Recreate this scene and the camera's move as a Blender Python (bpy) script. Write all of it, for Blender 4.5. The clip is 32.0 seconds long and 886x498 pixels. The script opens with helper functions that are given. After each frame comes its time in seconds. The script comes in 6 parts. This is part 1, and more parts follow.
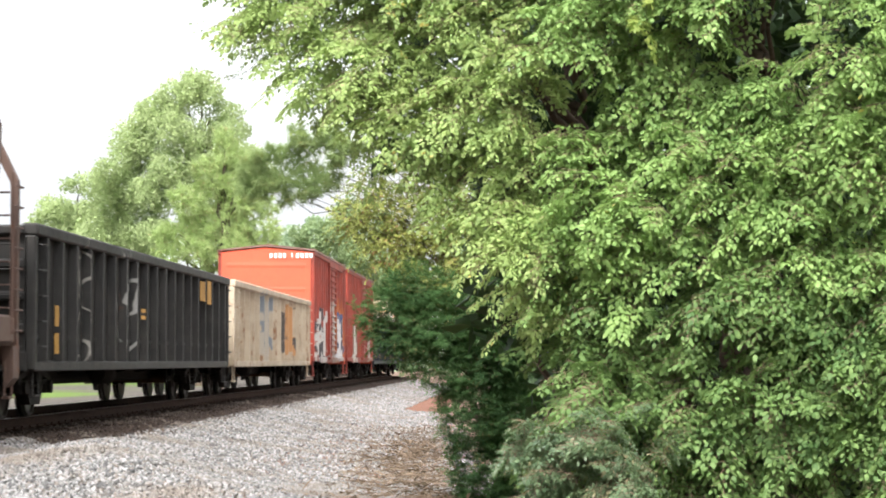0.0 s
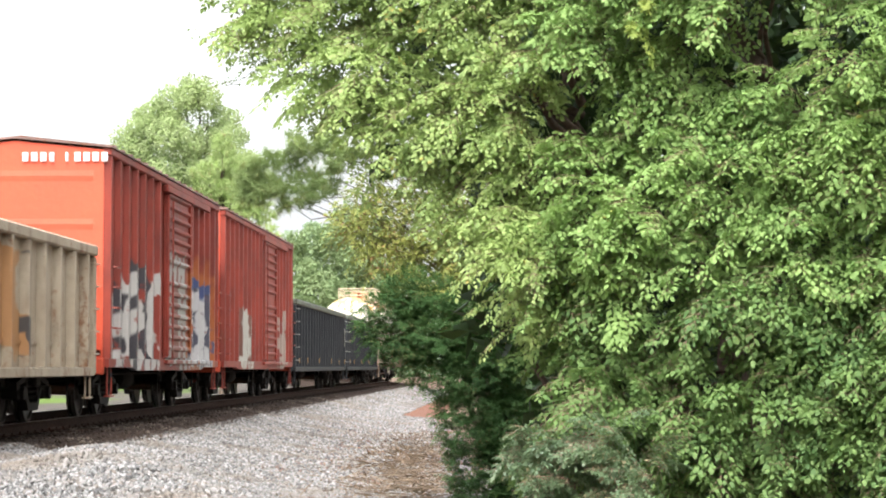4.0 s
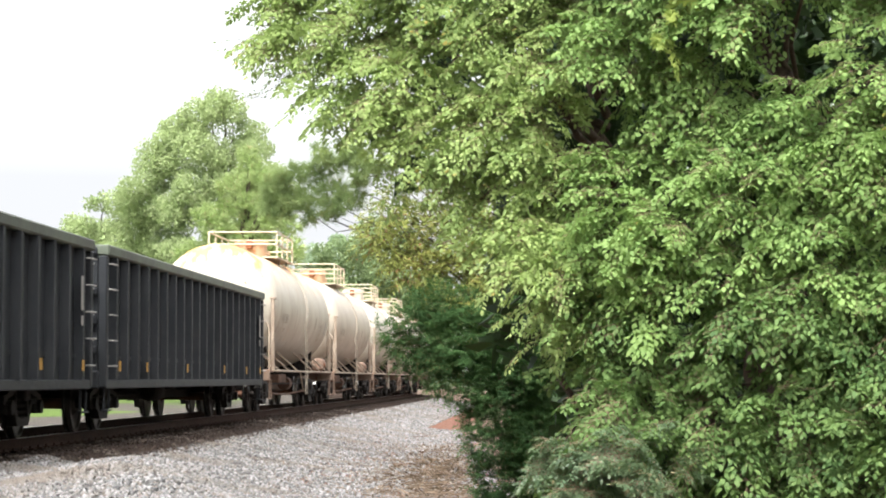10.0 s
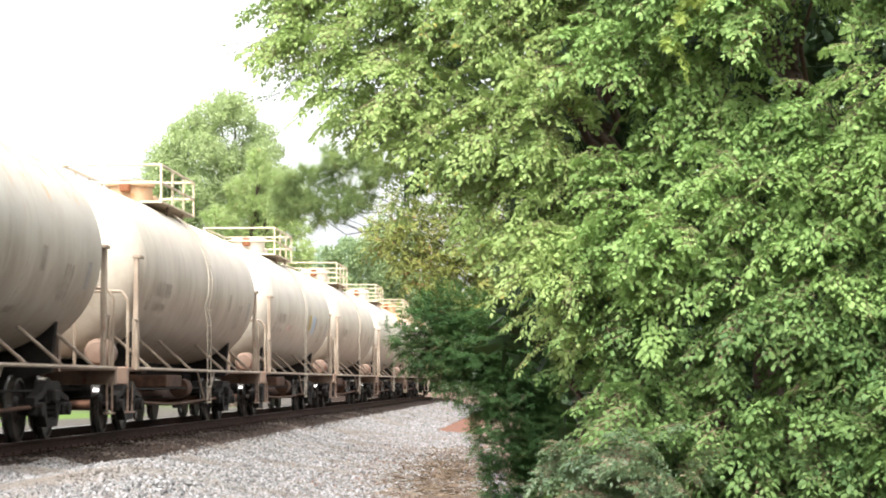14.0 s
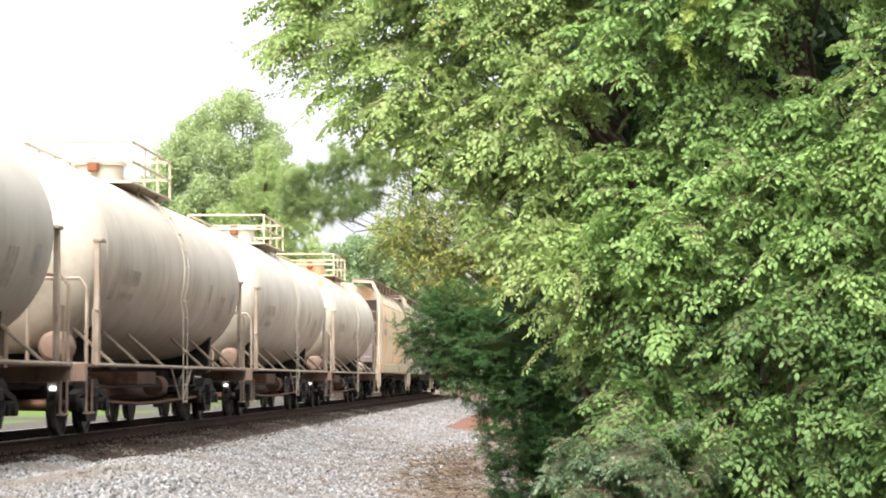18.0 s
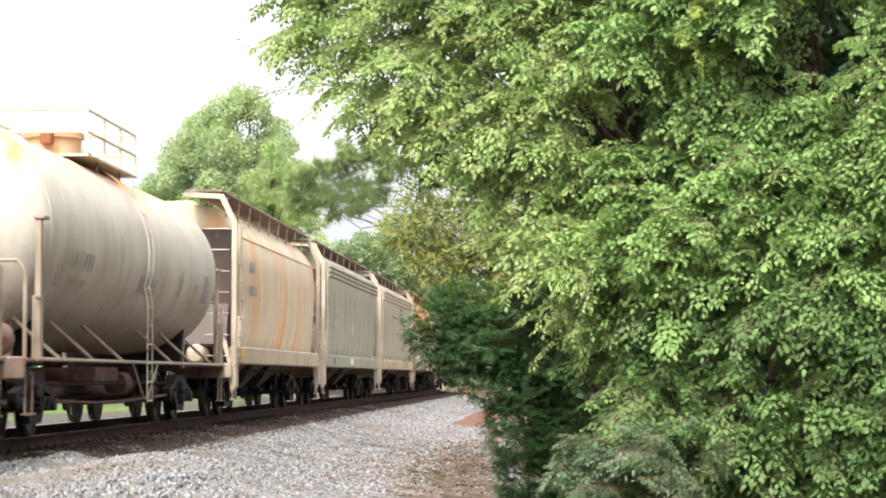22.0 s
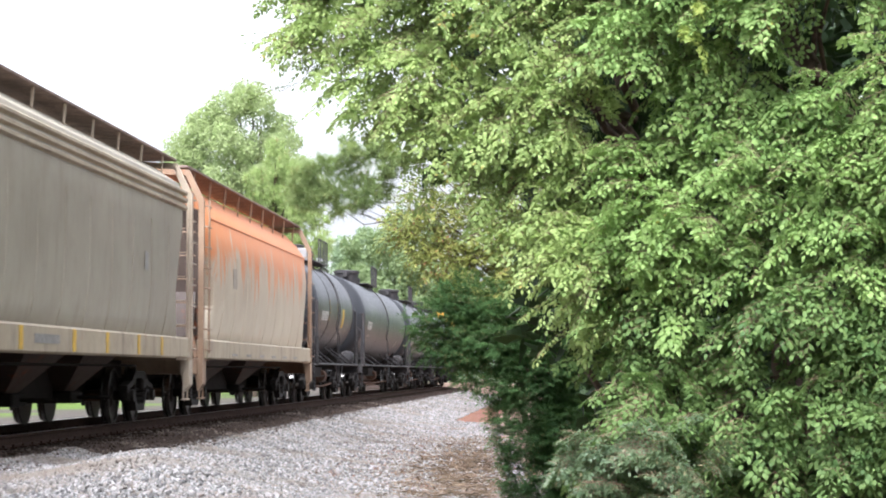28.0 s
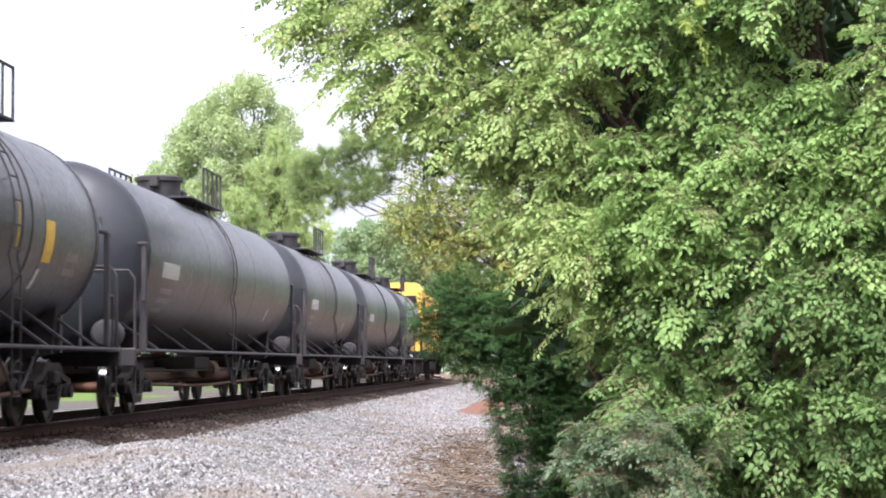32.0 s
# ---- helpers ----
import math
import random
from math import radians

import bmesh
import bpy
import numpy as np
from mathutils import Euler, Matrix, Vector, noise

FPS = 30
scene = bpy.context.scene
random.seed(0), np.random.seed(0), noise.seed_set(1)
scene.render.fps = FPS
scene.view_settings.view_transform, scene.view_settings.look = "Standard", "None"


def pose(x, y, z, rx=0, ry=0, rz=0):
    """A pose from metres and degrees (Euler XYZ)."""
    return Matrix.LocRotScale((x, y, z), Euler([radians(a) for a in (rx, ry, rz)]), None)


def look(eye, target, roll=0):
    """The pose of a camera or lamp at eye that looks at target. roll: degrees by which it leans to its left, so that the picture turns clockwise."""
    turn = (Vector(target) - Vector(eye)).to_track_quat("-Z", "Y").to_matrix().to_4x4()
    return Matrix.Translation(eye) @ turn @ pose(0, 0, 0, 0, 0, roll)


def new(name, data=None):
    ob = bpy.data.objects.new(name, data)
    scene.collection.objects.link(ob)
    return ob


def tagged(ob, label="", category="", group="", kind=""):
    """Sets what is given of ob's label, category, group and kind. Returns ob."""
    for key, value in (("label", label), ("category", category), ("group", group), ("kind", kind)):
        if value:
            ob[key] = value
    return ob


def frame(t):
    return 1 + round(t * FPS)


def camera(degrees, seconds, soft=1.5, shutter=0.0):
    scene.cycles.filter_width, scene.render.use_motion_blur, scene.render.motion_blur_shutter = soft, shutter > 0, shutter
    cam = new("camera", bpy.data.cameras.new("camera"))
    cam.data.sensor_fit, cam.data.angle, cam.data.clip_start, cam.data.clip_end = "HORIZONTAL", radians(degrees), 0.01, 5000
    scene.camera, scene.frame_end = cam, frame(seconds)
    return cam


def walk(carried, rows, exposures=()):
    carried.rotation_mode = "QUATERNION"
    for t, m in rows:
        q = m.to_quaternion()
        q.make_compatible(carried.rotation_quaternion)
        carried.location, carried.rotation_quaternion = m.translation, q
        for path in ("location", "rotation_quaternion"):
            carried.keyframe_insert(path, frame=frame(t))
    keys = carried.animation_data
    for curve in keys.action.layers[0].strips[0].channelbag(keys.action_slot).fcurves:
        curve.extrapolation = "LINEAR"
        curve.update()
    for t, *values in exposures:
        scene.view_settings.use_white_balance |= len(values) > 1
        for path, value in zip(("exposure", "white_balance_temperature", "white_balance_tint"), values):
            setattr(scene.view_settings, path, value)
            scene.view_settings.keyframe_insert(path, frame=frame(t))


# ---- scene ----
# Rail tops lie at z = 0, the track runs along +Y at x = TRACK_X. Metres.
EYE = 0.85
TRACK_X = -8.25
cam = camera(22.18, 32.0, soft=1.9, shutter=0.35)
walk(cam, [
    (0, pose(0, 0, EYE, 92.832, 0, 1.864)),
    (0.5, pose(0, 0, EYE, 92.821, 0, 1.667)),
    (1, pose(0, 0, EYE, 92.722, 0, 1.469)),
    (1.5, pose(0, 0, EYE, 92.722, 0, 1.382)),
    (2, pose(0, 0, EYE, 92.799, 0, 1.404)),
    (2.5, pose(0, 0, EYE, 92.865, 0, 1.448)),
    (3, pose(0, 0, EYE, 92.897, 0, 1.481)),
    (3.5, pose(0, 0, EYE, 92.920, 0, 1.601)),
    (5.5, pose(0, 0, EYE, 93.225, 0, 2.324)),
    (6, pose(0, 0, EYE, 93.269, 0, 2.302)),
    (6.5, pose(0, 0, EYE, 93.335, 0, 2.302)),
    (7, pose(0, 0, EYE, 93.357, 0, 2.324)),
    (7.5, pose(0, 0, EYE, 93.312, 0, 2.368)),
    (8, pose(0, 0, EYE, 93.312, 0, 2.412)),
    (8.5, pose(0, 0, EYE, 93.312, 0, 2.434)),
    (9, pose(0, 0, EYE, 93.291, 0, 2.412)),
    (9.5, pose(0, 0, EYE, 93.291, 0, 2.412)),
    (10, pose(0, 0, EYE, 93.291, 0, 2.456)),
    (10.5, pose(0, 0, EYE, 93.312, 0, 2.521)),
    (11, pose(0, 0, EYE, 93.357, 0, 2.565)),
    (11.5, pose(0, 0, EYE, 93.357, 0, 2.598)),
    (12, pose(0, 0, EYE, 93.378, 0, 2.609)),
    (12.5, pose(0, 0, EYE, 93.357, 0, 2.609)),
    (13, pose(0, 0, EYE, 93.357, 0, 2.588)),
    (13.5, pose(0, 0, EYE, 93.357, 0, 2.652)),
    (14, pose(0, 0, EYE, 93.357, 0, 2.697)),
    (14.5, pose(0, 0, EYE, 93.324, 0, 2.741)),
    (16.5, pose(0, 0, EYE, 93.378, 0, 2.697)),
    (17, pose(0, 0, EYE, 93.357, 0, 2.762)),
    (17.5, pose(0, 0, EYE, 93.357, 0, 2.817)),
    (18, pose(0, 0, EYE, 93.291, 0, 2.894)),
    (18.5, pose(0, 0, EYE, 93.259, 0, 2.958)),
    (19, pose(0, 0, EYE, 93.357, 0, 3.002)),
    (19.5, pose(0, 0, EYE, 93.433, 0, 3.068)),
    (20, pose(0, 0, EYE, 93.367, 0, 3.112)),
    (20.5, pose(0, 0, EYE, 93.269, 0, 3.112)),
    (21, pose(0, 0, EYE, 93.225, 0, 3.080)),
    (21.5, pose(0, 0, EYE, 93.204, 0, 3.068)),
    (22, pose(0, 0, EYE, 93.204, 0, 3.068)),
    (22.5, pose(0, 0, EYE, 93.204, 0, 3.069)),
    (23, pose(0, 0, EYE, 93.204, 0, 3.057)),
    (23.5, pose(0, 0, EYE, 93.181, 0, 3.047)),
    (24, pose(0, 0, EYE, 93.181, 0, 3.080)),
    (24.5, pose(0, 0, EYE, 93.160, 0, 3.112)),
    (25, pose(0, 0, EYE, 93.160, 0, 3.156)),
    (25.5, pose(0, 0, EYE, 93.138, 0, 3.155)),
    (27.5, pose(0, 0, EYE, 93.138, 0, 3.134)),
    (28, pose(0, 0, EYE, 93.105, 0, 3.155)),
    (28.5, pose(0, 0, EYE, 93.094, 0, 3.178)),
    (29, pose(0, 0, EYE, 93.094, 0, 3.178)),
    (29.5, pose(0, 0, EYE, 92.985, 0, 3.155)),
    (30, pose(0, 0, EYE, 92.941, 0, 3.145)),
    (30.5, pose(0, 0, EYE, 92.897, 0, 3.189)),
    (31, pose(0, 0, EYE, 92.941, 0, 3.178)),
    (31.5, pose(0, 0, EYE, 92.920, 0, 3.200)),
    (32, pose(0, 0, EYE, 92.897, 0, 3.178)),
], exposures=[(0, 0.03, 6400, 10), (7, -0.02, 6400, 10), (10, -0.10, 6400, 10), (12, 0.06, 6400, 10), (14, 0.05, 6400, 10), (17, 0.0, 6400, 10), (21, -0.04, 6400, 10), (23, -0.08, 6400, 10), (25, -0.05, 6250, 10), (28, 0.02, 6000, 14), (32, 0.0, 6000, 18)])

# ---- light ----
SUN_AZIMUTH, SUN_HEIGHT = radians(193), radians(56)
world = bpy.data.worlds.new("hazy_sky")
scene.world = world
world.use_nodes = True
wn = world.node_tree
sky = wn.nodes.new("ShaderNodeTexSky")
sky.sky_type = "NISHITA"
sky.sun_disc = False
sky.sun_elevation, sky.sun_rotation = SUN_HEIGHT, SUN_AZIMUTH
sky.air_density, sky.dust_density, sky.ozone_density = 1.0, 6.0, 0.6
haze = wn.nodes.new("ShaderNodeHueSaturation")
haze.inputs["Saturation"].default_value = 0.12
wn.links.new(sky.outputs["Color"], haze.inputs["Color"])
veil = wn.nodes.new("ShaderNodeMix")
veil.data_type, veil.blend_type = "RGBA", "LIGHTEN"
veil.inputs[0].default_value = 1.0
veil.inputs[7].default_value = (1.85, 1.88, 1.92, 1)
wn.links.new(haze.outputs["Color"], veil.inputs[6])
wn.links.new(veil.outputs[2], wn.nodes["Background"].inputs["Color"])
wn.nodes["Background"].inputs["Strength"].default_value = 0.55
sun = new("sun", bpy.data.lights.new("sun", "SUN"))
sun.data.energy, sun.data.angle, sun.data.color = 3.5, radians(9), (1.0, 0.96, 0.90)
sun.matrix_world = look((-40 * math.sin(SUN_AZIMUTH - math.pi), -60, 70),
                        (-40 * math.sin(SUN_AZIMUTH - math.pi) - math.sin(SUN_AZIMUTH) * math.cos(SUN_HEIGHT),
                         -60 - math.cos(SUN_AZIMUTH) * math.cos(SUN_HEIGHT), 70 - math.sin(SUN_HEIGHT)))
scene.view_settings.exposure = 0.0


# ---- materials ----
def node(nt, kind, inputs=(), operation="", clamp=False, data_type="", blend="", smooth=False, bands=""):
    """A shader node; inputs are (socket, value or output) pairs."""
    n = nt.nodes.new("ShaderNode" + kind)
    if operation:
        n.operation = operation
    if clamp:
        n.use_clamp = True
    if data_type:
        n.data_type, n.blend_type = data_type, blend
    if smooth:
        n.interpolation_type = "SMOOTHSTEP"
    if bands:
        n.bands_direction = bands
    for k, v in inputs:
        if isinstance(v, bpy.types.NodeSocket):
            nt.links.new(v, n.inputs[k])
        else:
            n.inputs[k].default_value = v
    return n


def rgb(c):
    return (c[0], c[1], c[2], 1.0)


def math_node(nt, op, a, b=0.0, c=0.0, clamp=False):
    return node(nt, "Math", ((0, a), (1, b), (2, c)), operation=op, clamp=clamp).outputs[0]


def mix_colour(nt, f, a, b, blend="MIX"):
    n = node(nt, "Mix", ((0, f), (6, rgb(a) if isinstance(a, tuple) else a), (7, rgb(b) if isinstance(b, tuple) else b)),
             data_type="RGBA", blend=blend)
    return n.outputs[2]


def object_coords(nt, scale=(1, 1, 1)):
    tc = node(nt, "TexCoord").outputs["Object"]
    return node(nt, "Mapping", (("Vector", tc), ("Scale", scale))).outputs[0]


def noise_fac(nt, vec, scale, detail=4.0, rough=0.6):
    return node(nt, "TexNoise", (("Vector", vec), ("Scale", scale), ("Detail", detail), ("Roughness", rough))).outputs["Fac"]


def band(nt, value, low, high):
    return node(nt, "MapRange", (("Value", value), ("From Min", low), ("From Max", high)), smooth=True).outputs[0]


def base_material(name):
    m = bpy.data.materials.new(name)
    m.use_nodes = True
    return m, m.node_tree, m.node_tree.nodes["Principled BSDF"]


def painted(name, colour, second=None, rust=0.2, rust_colour=(0.16, 0.05, 0.018), streak=0.5, dirt=(0.05, 0.04, 0.033),
            dirt_amount=0.35, rough=0.55, tags=(), top_rust=None, metal=0.0, specular=0.3, soft=False, belly=None):
    """Weathered paint on steel: two-scale fading, vertical streaks, rust blooms, grime; tags are sprayed areas."""
    m, nt, b = base_material(name)
    vec = object_coords(nt)
    tall = object_coords(nt, (1.0, 1.0, 0.16))
    large = noise_fac(nt, vec, 0.7, 3)
    fine = noise_fac(nt, vec, 9.0, 5)
    col = mix_colour(nt, band(nt, large, 0.35, 0.7), colour, second or tuple(0.72 * k for k in colour))
    run = noise_fac(nt, tall, 3.2, 5, 0.65)
    col = mix_colour(nt, math_node(nt, "MULTIPLY", band(nt, run, 0.5, 0.78), streak), col, dirt)
    grime = noise_fac(nt, vec, 2.2, 6, 0.7)
    col = mix_colour(nt, math_node(nt, "MULTIPLY", band(nt, grime, 0.45, 0.8), dirt_amount), col, dirt)
    # ragged dirt low on the side, with the belly's shade painted in too
    if belly:
        ragged = math_node(nt, "ADD", node(nt, "SeparateXYZ", (("Vector", vec),)).outputs[2], math_node(nt, "MULTIPLY", math_node(nt, "SUBTRACT", noise_fac(nt, tall, 1.3, 5, 0.65), 0.5), 2.6))
        dirt_and_belly_shade = math_node(nt, "MULTIPLY", band(nt, ragged, belly + 0.7, belly - 0.5), math_node(nt, "ADD", 0.22, math_node(nt, "MULTIPLY", grime, 0.5)))
        col = mix_colour(nt, dirt_and_belly_shade, col, tuple(0.62 * k for k in dirt))
    spots = math_node(nt, "ADD", math_node(nt, "MULTIPLY", noise_fac(nt, tall, 1.6, 6, 0.7), 0.6), math_node(nt, "MULTIPLY", fine, 0.4))
    bloom = band(nt, spots, 0.66 - 0.3 * rust, 0.76 - 0.26 * rust)
    if soft:
        washes = noise_fac(nt, object_coords(nt, (1.0, 1.0, 0.22)), 1.1, 4, 0.5)
        bloom = math_node(nt, "MAXIMUM", math_node(nt, "MULTIPLY", band(nt, washes, 0.46, 0.70), 0.78), math_node(nt, "MULTIPLY", bloom, 0.6))
    if top_rust:
        sep = node(nt, "SeparateXYZ", (("Vector", vec),))
        height = math_node(nt, "ADD", sep.outputs[2], math_node(nt, "MULTIPLY", math_node(nt, "SUBTRACT", run, 0.5), 4.2))
        bloom = math_node(nt, "MAXIMUM", bloom, band(nt, height, top_rust - 0.35, top_rust + 0.35))
    col = mix_colour(nt, bloom, col, rust_colour)
    for tag in tags:
        col = sprayed(nt, vec, col, *tag)
    speck = mix_colour(nt, 0.25, col, mix_colour(nt, fine, (0.25, 0.25, 0.25), (0.75, 0.75, 0.75)), "OVERLAY")
    nt.links.new(speck, b.inputs["Base Color"])
    nt.links.new(math_node(nt, "ADD", rough - 0.12, math_node(nt, "MULTIPLY", fine, 0.3)), b.inputs["Roughness"])
    b.inputs["Metallic"].default_value, b.inputs["Specular IOR Level"].default_value = metal, specular
    bump = node(nt, "Bump", (("Height", math_node(nt, "ADD", fine, math_node(nt, "MULTIPLY", grime, 2.0))), ("Strength", 0.18), ("Distance", 0.02)))
    nt.links.new(bump.outputs[0], b.inputs["Normal"])
    return m


def sprayed(nt, vec, col, centre, half, fill, line, halo, stroke):
    """Spray paint within a ragged patch of the car's side: strokes of fill with line between, a halo round them."""
    sep = node(nt, "SeparateXYZ", (("Vector", vec),))
    dy = math_node(nt, "DIVIDE", math_node(nt, "ABSOLUTE", math_node(nt, "SUBTRACT", sep.outputs[1], centre[0])), half[0])
    dz = math_node(nt, "DIVIDE", math_node(nt, "ABSOLUTE", math_node(nt, "SUBTRACT", sep.outputs[2], centre[1])), half[1])
    ragged = math_node(nt, "MULTIPLY", math_node(nt, "SUBTRACT", noise_fac(nt, vec, 1.1, 3), 0.5), 1.5)
    d = math_node(nt, "ADD", math_node(nt, "MAXIMUM", dy, dz), ragged)
    side = math_node(nt, "GREATER_THAN", sep.outputs[0], 1.2)
    inside = math_node(nt, "MULTIPLY", band(nt, d, 0.92, 0.86), side)
    outer = math_node(nt, "MULTIPLY", band(nt, d, 1.35, 0.95), side)
    count = max(2, round(2.2 * half[0] * stroke))
    sway = math_node(nt, "MULTIPLY", math_node(nt, "SUBTRACT", noise_fac(nt, vec, 1.4, 2), 0.5), 0.9)
    sway_up = math_node(nt, "MULTIPLY", math_node(nt, "SUBTRACT", noise_fac(nt, object_coords(nt, (1.0, 1.7, 0.6)), 1.1, 1), 0.5), 0.7)
    along = math_node(nt, "MULTIPLY", math_node(nt, "ADD", math_node(nt, "SUBTRACT", sep.outputs[1], centre[0] - half[0]), math_node(nt, "MULTIPLY", sway, 0.45)), count / (2 * half[0]))
    u = math_node(nt, "FRACT", along)
    v = math_node(nt, "ADD", math_node(nt, "DIVIDE", math_node(nt, "SUBTRACT", sep.outputs[2], centre[1] - half[1]), 2 * half[1]), math_node(nt, "MULTIPLY", sway_up, 0.5))
    picks = []
    for shift in (0.5, 40.5):
        dice = nt.nodes.new("ShaderNodeTexWhiteNoise")
        dice.noise_dimensions = "1D"
        nt.links.new(math_node(nt, "ADD", math_node(nt, "FLOOR", along), shift + centre[0]), dice.inputs["W"])
        picks += list(node(nt, "SeparateColor", (("Color", dice.outputs["Color"]),)).outputs[:3])
    gap = math_node(nt, "MULTIPLY", math_node(nt, "GREATER_THAN", math_node(nt, "ABSOLUTE", math_node(nt, "SUBTRACT", u, 0.5)), 0.43), 1.0)
    near = 1.0
    for axis, at, wide, pick, chance in ((u, 0.22, 0.15, 0, 0.95), (u, 0.76, 0.13, 1, 0.75), (v, 0.84, 0.12, 2, 0.7), (v, 0.5, 0.10, 3, 0.6), (v, 0.14, 0.12, 4, 0.65)):
        bar = math_node(nt, "SUBTRACT", math_node(nt, "ABSOLUTE", math_node(nt, "SUBTRACT", axis, at)), wide)
        bar = math_node(nt, "ADD", bar, math_node(nt, "GREATER_THAN", picks[pick], chance))
        near = bar if near == 1.0 else math_node(nt, "MINIMUM", near, bar)
    near = math_node(nt, "ADD", near, gap)
    strokes = band(nt, near, 0.02, -0.02)
    if halo == "scrawl":
        curl = node(nt, "Mapping", (("Vector", vec), ("Scale", (0.0, stroke * 2.2, stroke)), ("Location", (0.0, centre[0], 0.3)))).outputs[0]
        level = math_node(nt, "ABSOLUTE", math_node(nt, "SUBTRACT", noise_fac(nt, curl, 1.5, 1.2, 0.4), 0.5))
        thin = band(nt, level, 0.022, 0.010)
        return mix_colour(nt, math_node(nt, "MULTIPLY", math_node(nt, "MULTIPLY", inside, thin), 0.85), col, line)
    worn = band(nt, noise_fac(nt, vec, 2.6, 4), 0.3, 0.42)
    if halo:
        col = mix_colour(nt, math_node(nt, "MULTIPLY", outer, 0.8), col, halo)
    body = mix_colour(nt, strokes, line, fill)
    return mix_colour(nt, math_node(nt, "MULTIPLY", inside, worn), col, body)


def plain(name, colour, rough=0.6, metal=0.0, grain=14.0, vary=0.35, bump=0.25, specular=0.2):
    m, nt, b = base_material(name)
    vec = object_coords(nt)
    f = math_node(nt, "ADD", math_node(nt, "MULTIPLY", noise_fac(nt, vec, grain, 6), 0.6), math_node(nt, "MULTIPLY", noise_fac(nt, vec, grain * 0.12, 3), 0.4))
    col = mix_colour(nt, band(nt, f, 0.3, 0.7), tuple(k * (1 - vary) for k in colour), tuple(min(1.0, k * (1 + vary)) for k in colour))
    nt.links.new(col, b.inputs["Base Color"])
    b.inputs["Roughness"].default_value, b.inputs["Metallic"].default_value = rough, metal
    b.inputs["Specular IOR Level"].default_value = specular
    nt.links.new(node(nt, "Bump", (("Height", f), ("Strength", bump), ("Distance", 0.02))).outputs[0], b.inputs["Normal"])
    return m


def foliage(name, dark, mid, light, odd=None, odd_share=0.03, through_share=0.3, gloss=0.45, patch=0.6, shine=0.4):
    """Leaves: each leaf and each patch of the crown has its own tone; some light passes through."""
    m, nt, b = base_material(name)
    r = node(nt, "NewGeometry").outputs["Random Per Island"]
    vec = object_coords(nt)
    big = noise_fac(nt, vec, patch, 3)
    col = mix_colour(nt, band(nt, math_node(nt, "ADD", math_node(nt, "MULTIPLY", r, 0.36), math_node(nt, "MULTIPLY", big, 0.64)), 0.22, 0.78), dark, light)
    col = mix_colour(nt, band(nt, big, 0.38, 0.66), col, mix_colour(nt, math_node(nt, "MULTIPLY", r, 0.55), mid, light))
    if odd:
        pick = math_node(nt, "ADD", math_node(nt, "FRACT", math_node(nt, "MULTIPLY", r, 37.0)), math_node(nt, "MULTIPLY", math_node(nt, "SUBTRACT", noise_fac(nt, vec, 1.7, 2), 0.5), 0.9))
        col = mix_colour(nt, math_node(nt, "LESS_THAN", pick, odd_share), col, odd)
    nt.links.new(col, b.inputs["Base Color"])
    b.inputs["Roughness"].default_value = gloss
    b.inputs["Specular IOR Level"].default_value = shine
    thin = node(nt, "BsdfTranslucent", (("Color", mix_colour(nt, 0.25, col, (0.25, 0.38, 0.08), "MIX")),))
    out = nt.nodes["Material Output"]
    mixed = node(nt, "MixShader", ((0, through_share), (1, b.outputs[0]), (2, thin.outputs[0])))
    nt.links.new(mixed.outputs[0], out.inputs["Surface"])
    return m


def stones(name, tones, rough=0.85):
    m, nt, b = base_material(name)
    r = node(nt, "NewGeometry").outputs["Random Per Island"]
    vec = object_coords(nt)
    ramp = node(nt, "ValToRGB", (("Fac", r),))
    els = ramp.color_ramp.elements
    els[0].color, els[1].color = rgb(tones[0]), rgb(tones[-1])
    for k, tone in enumerate(tones[1:-1], 1):
        els.new(k / (len(tones) - 1)).color = rgb(tone)
    col = mix_colour(nt, band(nt, noise_fac(nt, vec, 0.5, 3), 0.45, 0.75), ramp.outputs[0], (0.17, 0.143, 0.12))
    col = mix_colour(nt, 0.35, col, mix_colour(nt, noise_fac(nt, vec, 60, 4), (0.2, 0.2, 0.2), (0.8, 0.8, 0.8)), "OVERLAY")
    nt.links.new(col, b.inputs["Base Color"])
    b.inputs["Roughness"].default_value, b.inputs["Specular IOR Level"].default_value = rough, 0.12
    return m


M_STEEL_DARK = plain("grimy_dark_steel", (0.020, 0.017, 0.015), 0.85, 0.0, 8, specular=0.08)
M_TRUCK = plain("oily_cast_steel", (0.023, 0.020, 0.018), 0.75, 0.1, 6, specular=0.15)
M_WHEEL = plain("worn_wheel_steel", (0.034, 0.028, 0.024), 0.5, 0.4, 5)
M_TREAD = plain("polished_tread_steel", (0.20, 0.195, 0.185), 0.25, 0.95, 20, 0.15, 0.05)
M_AXLE = plain("rusty_axle_steel", (0.13, 0.065, 0.04), 0.6, 0.3, 7)
M_RAIL = plain("rusty_rail_web", (0.038, 0.022, 0.016), 0.9, 0.0, 10, specular=0.08)
M_RAIL_TOP = plain("polished_rail_head", (0.5, 0.48, 0.46), 0.28, 0.95, 30, 0.12, 0.05)
M_TIE = plain("creosoted_timber", (0.030, 0.021, 0.016), 0.95, 0.0, 18, specular=0.05)
M_BARK = plain("furrowed_bark", (0.082, 0.062, 0.047), 0.9, 0.0, 12, 0.5, 0.9)
M_TWIG = plain("dry_twig", (0.17, 0.115, 0.08), 0.85, 0.0, 20, 0.4, 0.5)
